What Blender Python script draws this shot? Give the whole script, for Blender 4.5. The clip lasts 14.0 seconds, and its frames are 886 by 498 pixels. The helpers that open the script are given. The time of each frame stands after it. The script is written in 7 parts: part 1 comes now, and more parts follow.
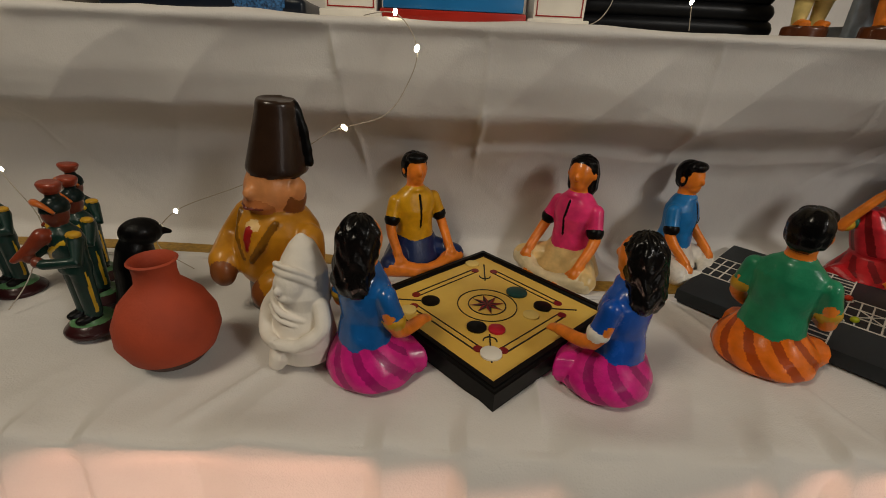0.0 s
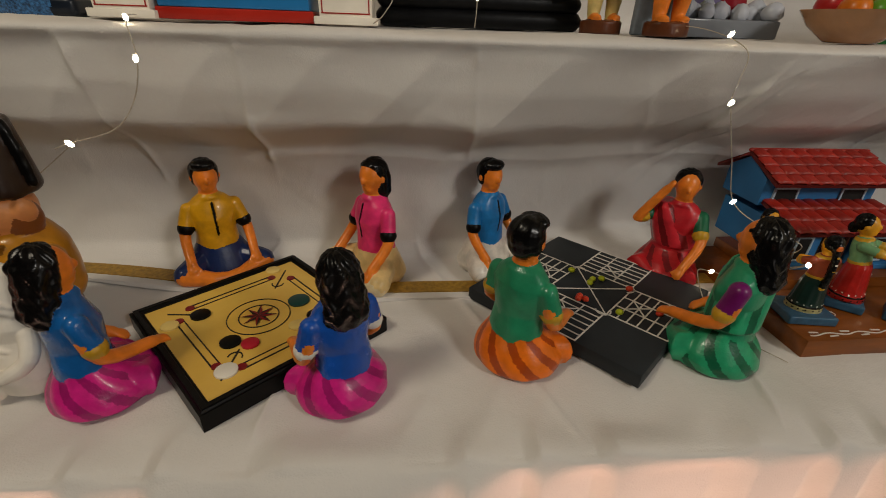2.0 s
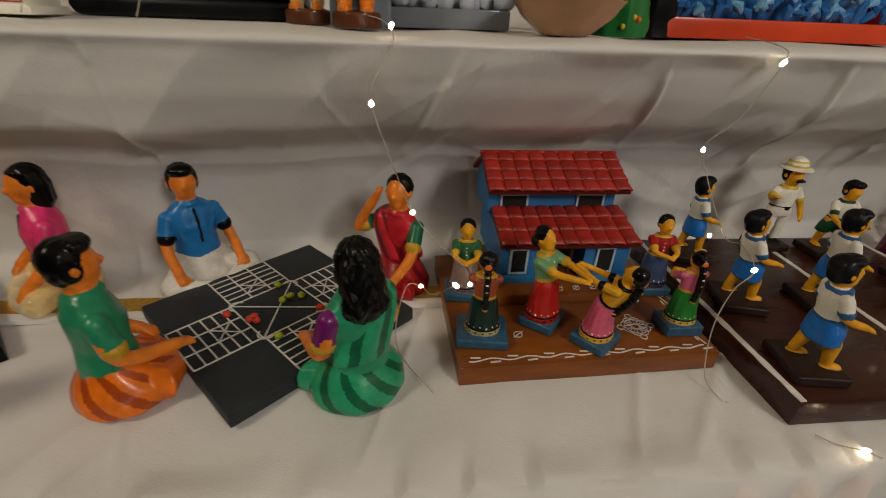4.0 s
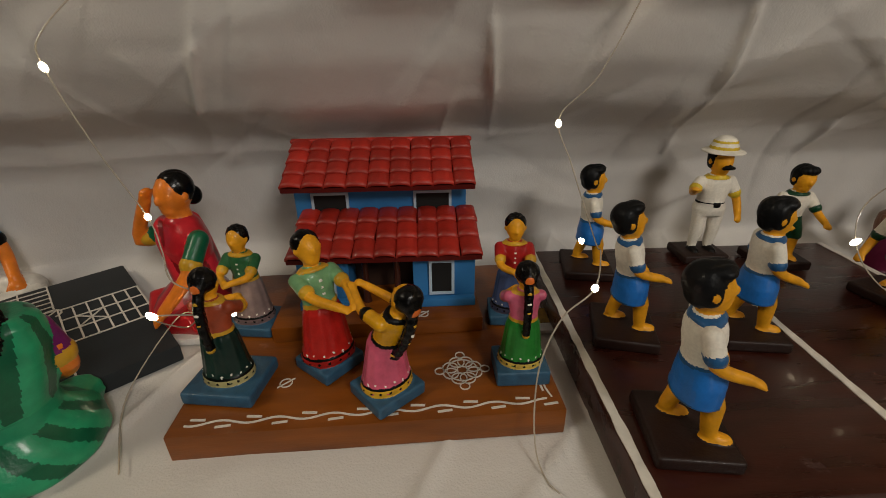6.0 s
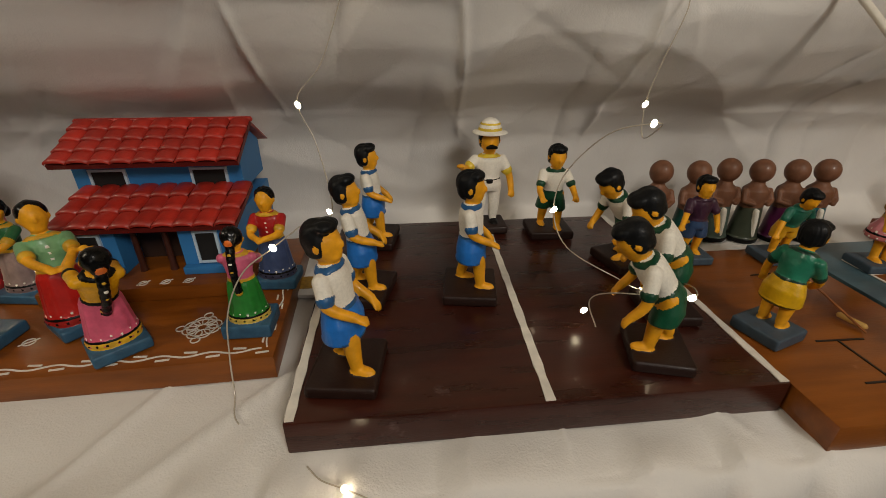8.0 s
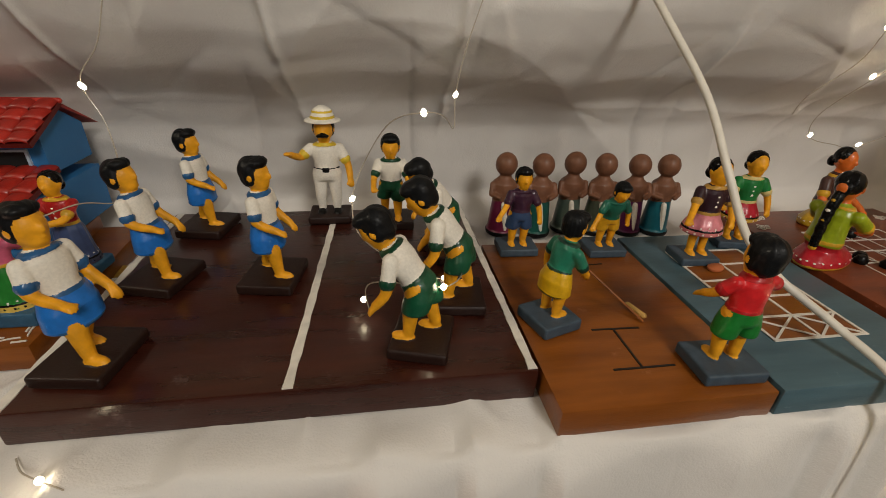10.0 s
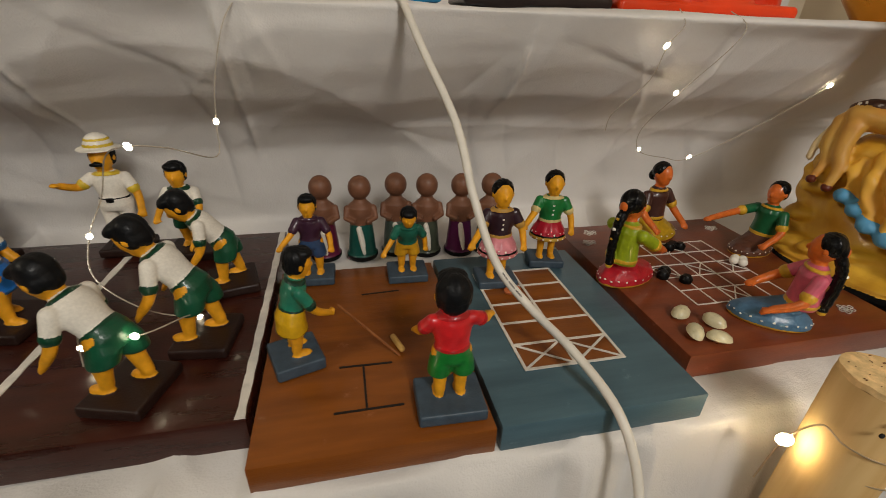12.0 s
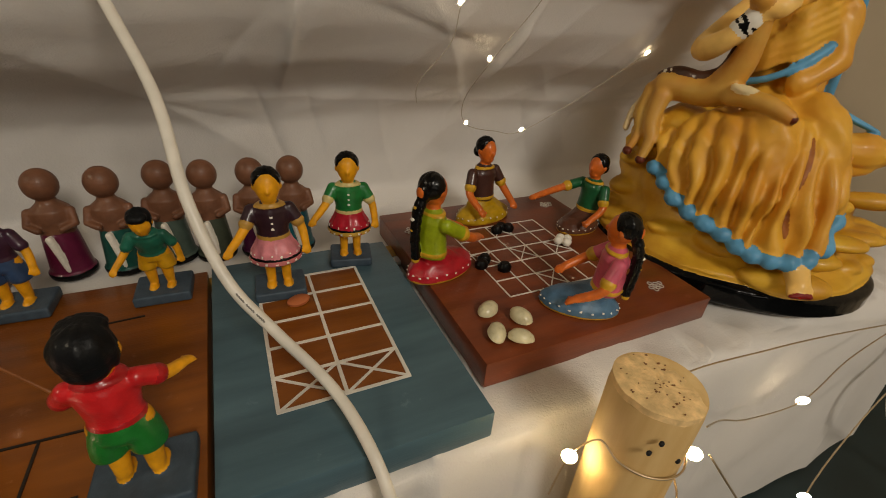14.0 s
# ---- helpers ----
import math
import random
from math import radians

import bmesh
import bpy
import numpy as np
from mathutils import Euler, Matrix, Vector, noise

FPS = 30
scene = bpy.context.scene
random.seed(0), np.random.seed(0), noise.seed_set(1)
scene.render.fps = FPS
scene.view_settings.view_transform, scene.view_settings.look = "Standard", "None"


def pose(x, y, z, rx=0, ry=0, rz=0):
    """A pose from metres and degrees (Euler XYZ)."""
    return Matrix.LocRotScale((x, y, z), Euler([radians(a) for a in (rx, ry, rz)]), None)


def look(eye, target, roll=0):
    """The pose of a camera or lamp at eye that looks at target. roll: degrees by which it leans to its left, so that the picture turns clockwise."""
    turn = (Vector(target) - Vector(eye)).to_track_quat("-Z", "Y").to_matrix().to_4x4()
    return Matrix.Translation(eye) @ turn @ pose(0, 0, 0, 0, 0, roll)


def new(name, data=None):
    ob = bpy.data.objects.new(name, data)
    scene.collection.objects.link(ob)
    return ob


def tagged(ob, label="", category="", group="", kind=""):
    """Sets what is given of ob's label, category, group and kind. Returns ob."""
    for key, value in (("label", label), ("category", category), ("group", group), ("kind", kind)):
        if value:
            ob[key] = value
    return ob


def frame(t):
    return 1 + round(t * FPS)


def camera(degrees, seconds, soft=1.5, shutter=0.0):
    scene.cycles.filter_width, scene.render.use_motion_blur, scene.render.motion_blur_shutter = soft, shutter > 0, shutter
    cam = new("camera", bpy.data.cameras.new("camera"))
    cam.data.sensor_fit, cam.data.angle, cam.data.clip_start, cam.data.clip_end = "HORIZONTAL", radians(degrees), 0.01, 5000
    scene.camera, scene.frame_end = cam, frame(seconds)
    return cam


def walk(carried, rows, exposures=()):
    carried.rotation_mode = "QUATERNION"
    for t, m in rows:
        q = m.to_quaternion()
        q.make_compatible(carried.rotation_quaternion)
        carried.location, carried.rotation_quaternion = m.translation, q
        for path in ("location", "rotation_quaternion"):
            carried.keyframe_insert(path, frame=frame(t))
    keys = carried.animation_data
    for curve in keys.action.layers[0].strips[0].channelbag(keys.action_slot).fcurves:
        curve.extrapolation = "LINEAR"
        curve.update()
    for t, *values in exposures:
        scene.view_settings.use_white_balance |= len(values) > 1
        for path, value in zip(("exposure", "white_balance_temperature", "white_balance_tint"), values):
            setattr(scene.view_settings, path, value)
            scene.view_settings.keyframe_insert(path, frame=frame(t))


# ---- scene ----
from mathutils.bvhtree import BVHTree

cam = camera(90.6, 14.0, soft=0.62, shutter=0.15)
PATH = [
    (0, (0.541, 0.492, 0.238), (0.584, 2.308, -0.598), 2.7),
    (0.5, (0.56, 0.495, 0.251), (0.651, 2.301, -0.603), 2.7),
    (1, (0.62, 0.488, 0.251), (0.734, 2.284, -0.621), 2.6),
    (1.5, (0.673, 0.495, 0.273), (0.818, 2.28, -0.617), 2.5),
    (2, (0.734, 0.498, 0.27), (0.899, 2.266, -0.651), 2.1),
    (2.5, (0.793, 0.483, 0.276), (0.956, 2.248, -0.65), 1.2),
    (3, (0.858, 0.474, 0.281), (1.006, 2.231, -0.663), 1.2),
    (3.5, (0.961, 0.485, 0.329), (1.097, 2.235, -0.631), 1.2),
    (4, (1.054, 0.521, 0.282), (1.253, 2.264, -0.677), 2.3),
    (4.2, (1.099, 0.545, 0.254), (1.33, 2.27, -0.73), 2.5),
    (6.3, (1.288, 0.603, 0.219), (1.352, 2.407, -0.642), -0.9),
    (6.5, (1.314, 0.594, 0.215), (1.386, 2.395, -0.653), -1.0),
    (7, (1.369, 0.574, 0.215), (1.494, 2.355, -0.686), -0.7),
    (7.5, (1.407, 0.56, 0.221), (1.572, 2.334, -0.689), -0.1),
    (8, (1.433, 0.549, 0.228), (1.631, 2.313, -0.692), 0.4),
    (8.2, (1.442, 0.545, 0.228), (1.655, 2.311, -0.685), 0.5),
    (10.3, (1.596, 0.527, 0.226), (1.902, 2.263, -0.719), 2.5),
    (10.5, (1.606, 0.524, 0.224), (1.921, 2.265, -0.71), 2.5),
    (11, (1.638, 0.519, 0.232), (1.973, 2.252, -0.709), 2.6),
    (11.5, (1.683, 0.512, 0.261), (2.053, 2.236, -0.683), 2.5),
    (12, (1.748, 0.523, 0.244), (2.165, 2.251, -0.673), 2.2),
    (12.5, (1.788, 0.539, 0.241), (2.292, 2.261, -0.642), 2.3),
    (13, (1.825, 0.549, 0.24), (2.398, 2.246, -0.65), 3.0),
    (13.5, (1.854, 0.552, 0.23), (2.504, 2.213, -0.675), 3.1),
    (14, (1.869, 0.557, 0.235), (2.651, 2.103, -0.765), 4.4),
]
walk(cam, [(t, look(eye, target, roll)) for t, eye, target, roll in PATH],
     exposures=[(0.0, 0.0, 6600, 10), (4.0, 0.08, 6700, 10), (6.5, 0.08, 6750, 10), (8.0, 0.24, 6850, 10), (11.0, 0.38, 6650, 10), (12.5, 0.24, 6600, 10), (14.0, 0.08, 7250, 10)])

# ---- world, lamps, exposure ----
world = bpy.data.worlds.new("room_air")
scene.world = world
world.use_nodes = True
world.node_tree.nodes["Background"].inputs[0].default_value = (0.9, 0.87, 0.82, 1)
world.node_tree.nodes["Background"].inputs[1].default_value = 0.01
scene.view_settings.exposure = 0.0


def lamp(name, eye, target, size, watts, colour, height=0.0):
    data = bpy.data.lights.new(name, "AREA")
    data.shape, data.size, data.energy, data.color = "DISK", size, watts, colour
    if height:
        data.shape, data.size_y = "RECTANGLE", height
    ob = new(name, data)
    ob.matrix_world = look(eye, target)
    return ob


lamp("ceiling_light_warm", (-0.3, 0.08, 1.58), (0.45, 0.88, 0.08), 0.5, 11.4, (1.0, 0.9, 0.71))
lamp("ceiling_light_cool", (2.1, -0.8, 1.32), (1.9, 0.95, 0.14), 0.5, 16.6, (0.98, 0.95, 0.89))
# Added fill with no seen source; it lifts the riser from the front.
lamp("front_fill_low", (1.75, -1.3, 0.35), (1.75, 0.69, 0.1), 0.6, 1.7, (0.95, 0.9, 0.85))
# Unseen strip added low in front; it tints the sheet's front drop pink.
lamp("drop_fill_pink", (0.6, 0.555, -0.26), (0.6, 0.69, -0.04), 1.1, 2.8, (1.0, 0.58, 0.42), 0.04)


# ---- materials ----
def lin(r, g, b):
    return tuple((c / 255 / 12.92) if c <= 10 else ((c / 255 + 0.055) / 1.055) ** 2.4 for c in (r, g, b))


def material(name, rgb, rough=0.5, metal=0.0, coat=0.0, vary=0.18, scale=40.0, bump=0.15, fine=600.0, emit=0.0, stretch=(1, 1, 1), second=None, spec=0.5):
    m = bpy.data.materials.new(name)
    m.use_nodes = True
    nt = m.node_tree
    b = nt.nodes["Principled BSDF"]
    b.inputs["Roughness"].default_value = rough
    b.inputs["Metallic"].default_value = metal
    b.inputs["Coat Weight"].default_value = coat
    b.inputs["Coat Roughness"].default_value = 0.09
    b.inputs["Specular IOR Level"].default_value = spec
    co = nt.nodes.new("ShaderNodeTexCoord")
    mp = nt.nodes.new("ShaderNodeMapping")
    mp.inputs["Scale"].default_value = stretch
    nt.links.new(co.outputs["Object"], mp.inputs["Vector"])
    n1 = nt.nodes.new("ShaderNodeTexNoise")
    n1.inputs["Scale"].default_value, n1.inputs["Detail"].default_value = scale, 6
    nt.links.new(mp.outputs[0], n1.inputs["Vector"])
    mix = nt.nodes.new("ShaderNodeMix")
    mix.data_type = "RGBA"
    ramp = nt.nodes.new("ShaderNodeMapRange")
    ramp.inputs[1].default_value, ramp.inputs[2].default_value = 0.3, 0.7
    nt.links.new(n1.outputs["Fac"], ramp.inputs[0])
    nt.links.new(ramp.outputs[0], mix.inputs["Factor"])
    lo = second if second else tuple(c * (1 - vary) for c in rgb)
    hi = rgb if second else tuple(min(1, c * (1 + vary)) for c in rgb)
    mix.inputs["A"].default_value = (*lo, 1)
    mix.inputs["B"].default_value = (*hi, 1)
    nt.links.new(mix.outputs["Result"], b.inputs["Base Color"])
    n2 = nt.nodes.new("ShaderNodeTexNoise")
    n2.inputs["Scale"].default_value, n2.inputs["Detail"].default_value = fine, 3
    nt.links.new(mp.outputs[0], n2.inputs["Vector"])
    rr = nt.nodes.new("ShaderNodeMapRange")
    rr.inputs[3].default_value, rr.inputs[4].default_value = max(0.03, rough - 0.08), min(1, rough + 0.1)
    nt.links.new(n1.outputs["Fac"], rr.inputs[0])
    nt.links.new(rr.outputs[0], b.inputs["Roughness"])
    bp = nt.nodes.new("ShaderNodeBump")
    bp.inputs["Strength"].default_value, bp.inputs["Distance"].default_value = bump, 0.0006
    nt.links.new(n2.outputs["Fac"], bp.inputs["Height"])
    nt.links.new(bp.outputs[0], b.inputs["Normal"])
    if emit:
        b.inputs["Emission Color"].default_value = (*rgb, 1)
        b.inputs["Emission Strength"].default_value = emit
    return m


PAINTS = {}


def paint(r, g, b, rough=0.32, coat=0.42):
    """Enamel paint on clay or wood, one material for each colour."""
    key = (r, g, b, rough)
    if key not in PAINTS:
        PAINTS[key] = material("paint", lin(r, g, b), rough, coat=coat * 0.5, vary=0.2, scale=11, bump=0.35, fine=70, spec=0.14 if max(r, g, b) < 30 else 0.3)
    return PAINTS[key]


def cloth_material():
    m = material("white_cotton", (0.66, 0.63, 0.6), 0.85, vary=0.06, scale=7, bump=0.0, spec=0.2)
    nt = m.node_tree
    b = nt.nodes["Principled BSDF"]
    co = nt.nodes.new("ShaderNodeTexCoord")
    big, small = nt.nodes.new("ShaderNodeTexNoise"), nt.nodes.new("ShaderNodeTexNoise")
    big.inputs["Scale"].default_value, big.inputs["Detail"].default_value = 45, 5
    small.inputs["Scale"].default_value, small.inputs["Detail"].default_value = 700, 2
    a2 = nt.nodes.new("ShaderNodeMath")
    a2.operation = "MULTIPLY_ADD"
    for n in (big, small):
        nt.links.new(co.outputs["Object"], n.inputs["Vector"])
    nt.links.new(big.outputs["Fac"], a2.inputs[0])
    a2.inputs[1].default_value = 3.5
    nt.links.new(small.outputs["Fac"], a2.inputs[2])
    bp = nt.nodes.new("ShaderNodeBump")
    bp.inputs["Strength"].default_value, bp.inputs["Distance"].default_value = 0.4, 0.001
    nt.links.new(a2.outputs[0], bp.inputs["Height"])
    nt.links.new(bp.outputs[0], b.inputs["Normal"])
    return m


CLOTH = cloth_material()
SKIN = paint(228, 126, 40)
SKIN_Y = paint(222, 154, 30, 0.45, 0.15)
SKIN_B = paint(202, 100, 36, 0.35)
SKIN_P = paint(112, 74, 54, 0.45, 0.12)
HAIR = paint(10, 9, 9, 0.25, 0.3)
HAIR_M = paint(15, 16, 18, 0.45, 0.1)
BLACK = paint(9, 8, 8, 0.38, 0.06)
WHITE = paint(226, 220, 208, 0.5, 0.1)
WHITE_M = material("matt_white_paint", lin(222, 216, 204), 0.7, vary=0.08, scale=60)
GOLD = paint(196, 150, 40, 0.35)
SLATE = paint(58, 72, 84, 0.45, 0.15)
DARKBASE = paint(34, 17, 12, 0.5, 0.1)
SILVERY = material("wire_copper", lin(190, 170, 140), 0.35, 0.8, vary=0.1)
CLEAR_WIRE = material("clear_plastic_wire", lin(176, 166, 150), 0.25, 0.0, coat=0.4, vary=0.1)
BULB = material("led_glow", (1.0, 0.86, 0.6), 0.3, emit=16.0)
BULB_BIG = material("led_glow_near", (1.0, 0.84, 0.52), 0.3, emit=45.0)


# ---- mesh kit ----
def finish(name, bm, mats, parent=None, label="", smooth=True):
    bmesh.ops.recalc_face_normals(bm, faces=bm.faces)
    me = bpy.data.meshes.new(name)
    bm.to_mesh(me)
    bm.free()
    for m in (mats if isinstance(mats, (list, tuple)) else [mats]):
        me.materials.append(m)
    if smooth:
        me.polygons.foreach_set("use_smooth", [True] * len(me.polygons))
        me.set_sharp_from_angle(angle=radians(42))
    ob = new(name, me)
    if parent:
        ob.parent = parent
    return tagged(ob, label) if label else ob


def part(name, bm, mat, parent, label="", smooth=True):
    return finish(name, bm, mat, parent, label, smooth)


def thing(name, x, y, z, rz, label, category, group="", kind=""):
    ob = new(name)
    ob.empty_display_size = 0.01
    ob.matrix_world = pose(x, y, z, 0, 0, rz)
    return tagged(ob, label, category, group, kind)


def box(bm, x0, x1, y0, y1, z0, z1, bevel=0.0, mi=0, m=None):
    vs = [bm.verts.new((x, y, z)) for z in (z0, z1) for y in (y0, y1) for x in (x0, x1)]
    fs = [bm.faces.new([vs[i] for i in q]) for q in ((0, 2, 3, 1), (4, 5, 7, 6), (0, 1, 5, 4), (2, 6, 7, 3), (0, 4, 6, 2), (1, 3, 7, 5))]
    for f in fs:
        f.material_index = mi
    if bevel:
        r = bmesh.ops.bevel(bm, geom=list({e for f in fs for e in f.edges}), offset=bevel, segments=2, affect="EDGES", profile=0.6)
        vs = list({v for f in r["faces"] for v in f.verts} | {v for v in vs if v.is_valid})
        for f in r["faces"]:
            f.material_index = mi
    if m is not None:
        bmesh.ops.transform(bm, matrix=m, verts=[v for v in vs if v.is_valid])
    return vs


def loft(bm, rings, mi=0, n=28, fold=0, amp=0.0, twist=0.0, stripes=None, m=None):
    """Rings of (x, y, z, rx, ry); fold waves of depth amp; stripes: a second material index on every other wave."""
    rows, made = [], []
    for k, (cx, cy, cz, rx, ry) in enumerate(rings):
        row = []
        for i in range(n):
            a = 2 * math.pi * i / n
            s = 1 + (amp * math.cos(fold * a + twist * k) if fold and 0 < k < len(rings) - 1 else 0)
            p = Vector((cx + rx * s * math.cos(a), cy + ry * s * math.sin(a), cz))
            row.append(bm.verts.new(m @ p if m else p))
        rows.append(row)
        made += row
    for k, (r0, r1) in enumerate(zip(rows, rows[1:])):
        for i in range(n):
            f = bm.faces.new((r0[i], r0[(i + 1) % n], r1[(i + 1) % n], r1[i]))
            f.material_index = mi
            if stripes is not None and math.cos(fold * 2 * math.pi * (i + 0.5) / n + twist * (k + 0.5)) < -0.35:
                f.material_index = stripes
    for row in (rows[0][::-1], rows[-1]):
        bm.faces.new(row).material_index = mi
    return made


def ball(bm, c, r, mi=0, u=18, v=12, m=None):
    r = (r, r, r) if not isinstance(r, (tuple, list)) else r
    rings = []
    for k in range(v + 1):
        a = math.pi * (0.04 + 0.92 * k / v) - math.pi / 2
        rings.append((c[0], c[1], c[2] + r[2] * math.sin(a), r[0] * math.cos(a), r[1] * math.cos(a)))
    return loft(bm, rings, mi, u, m=m)


def tube(bm, pts, radii, mi=0, n=12, flat=1.0, ends=True, m=None):
    """A tapered limb along pts with rounded ends."""
    pts = [Vector(p) for p in pts]
    radii = radii if isinstance(radii, (list, tuple)) else [radii] * len(pts)
    if ends:
        d0, d1 = (pts[0] - pts[1]).normalized(), (pts[-1] - pts[-2]).normalized()
        pts = [pts[0] + d0 * radii[0] * 0.8, pts[0] + d0 * radii[0] * 0.4] + pts + [pts[-1] + d1 * radii[-1] * 0.4, pts[-1] + d1 * radii[-1] * 0.8]
        radii = [radii[0] * 0.4, radii[0] * 0.85] + list(radii) + [radii[-1] * 0.85, radii[-1] * 0.4]
    rows = []
    side = None
    for i, p in enumerate(pts):
        d = (pts[min(i + 1, len(pts) - 1)] - pts[max(i - 1, 0)]).normalized()
        if side is None:
            side = d.orthogonal().normalized() if abs(d.z) > 0.95 else d.cross(Vector((0, 0, 1))).normalized()
        side = (side - d * side.dot(d)).normalized()
        up = side.cross(d)
        row = []
        for k in range(n):
            a = 2 * math.pi * k / n
            q = p + (side * math.cos(a) + up * math.sin(a) * flat) * radii[i]
            row.append(bm.verts.new(m @ q if m else q))
        rows.append(row)
    for r0, r1 in zip(rows, rows[1:]):
        for k in range(n):
            bm.faces.new((r0[k], r0[(k + 1) % n], r1[(k + 1) % n], r1[k])).material_index = mi
    bm.faces.new(rows[0][::-1]).material_index = mi
    bm.faces.new(rows[-1]).material_index = mi


def smooth_path(pts, steps=8):
    """Points on a smooth curve through pts."""
    pts = [Vector(p) for p in pts]
    out = []
    for i in range(len(pts) - 1):
        p0, p1, p2, p3 = pts[max(i - 1, 0)], pts[i], pts[i + 1], pts[min(i + 2, len(pts) - 1)]
        for k in range(steps):
            t = k / steps
            out.append(0.5 * ((2 * p1) + (p2 - p0) * t + (2 * p0 - 5 * p1 + 4 * p2 - p3) * t * t + (3 * p1 - p0 - 3 * p2 + p3) * t ** 3))
    return out + [pts[-1]]


# ---- the stepped stand under its cloth ----
def smoothstep(a, b, x):
    t = np.clip((x - a) / (b - a), 0, 1)
    return t * t * (3 - 2 * t)


def wave(seed, x, y, fx, fy, terms=7):
    """A smooth field of value about -1 to 1."""
    rng = random.Random(seed)
    out = np.zeros_like(x)
    for _ in range(terms):
        a, b, p = rng.uniform(-1, 1) * fx, rng.uniform(-1, 1) * fy, rng.uniform(0, 6.28)
        out += np.sin(a * x + b * y + p)
    return out / math.sqrt(terms)


def drape(name, x0, x1, profile, nx, label, depth):
    """A cloth over the profile: rows of (y at the left part, y at the right part, z, finest rows to the next)."""
    yl, yr, z = [], [], []
    for (a0, b0, c0, k), (a1, b1, c1, _) in zip(profile, profile[1:]):
        for i in range(k):
            t = i / k
            yl.append(a0 + (a1 - a0) * t), yr.append(b0 + (b1 - b0) * t), z.append(c0 + (c1 - c0) * t)
    yl.append(profile[-1][0]), yr.append(profile[-1][1]), z.append(profile[-1][2])
    yl, yr, z = np.array(yl), np.array(yr), np.array(z)
    for _ in range(6):
        for arr in (yl, yr, z):
            arr[1:-1] = (arr[:-2] + 2 * arr[1:-1] + arr[2:]) / 4
    xs = np.linspace(x0, x1, nx)
    s = np.concatenate([[0], np.cumsum(np.hypot(np.diff(yr), np.diff(z)))])
    w = smoothstep(0.72, 1.12, xs)[:, None]
    Y = yl[None, :] * (1 - w) + yr[None, :] * w
    Z = np.repeat(z[None, :], nx, 0)
    X = np.repeat(xs[:, None], len(z), 1)
    S = np.repeat(s[None, :], nx, 0)
    dy, dz = np.gradient(Y, axis=1), np.gradient(Z, axis=1)
    ln = np.hypot(dy, dz) + 1e-9
    ny, nz = -dz / ln, dy / ln
    D = depth(X, Y, Z, S)
    Y, Z = Y + ny * D, Z + nz * D
    co = np.stack([X, Y, Z], -1).reshape(-1, 3)
    m = len(z)
    idx = (np.arange(nx - 1)[:, None] * m + np.arange(m - 1)[None, :]).reshape(-1)
    faces = np.stack([idx, idx + m, idx + m + 1, idx + 1], -1)
    me = bpy.data.meshes.new(name)
    me.from_pydata(co.tolist(), [], faces.tolist())
    me.materials.append(CLOTH)
    me.polygons.foreach_set("use_smooth", [True] * len(me.polygons))
    ob = new(name, me)
    return tagged(ob, label, "cloth", kind="structure")


def ridged(seed, x, y, fx, fy):
    """Sharp little ridges, as crumpled cloth has."""
    return 1 - 2 * np.abs(wave(seed, x, y, fx, fy, 5)) ** 0.8


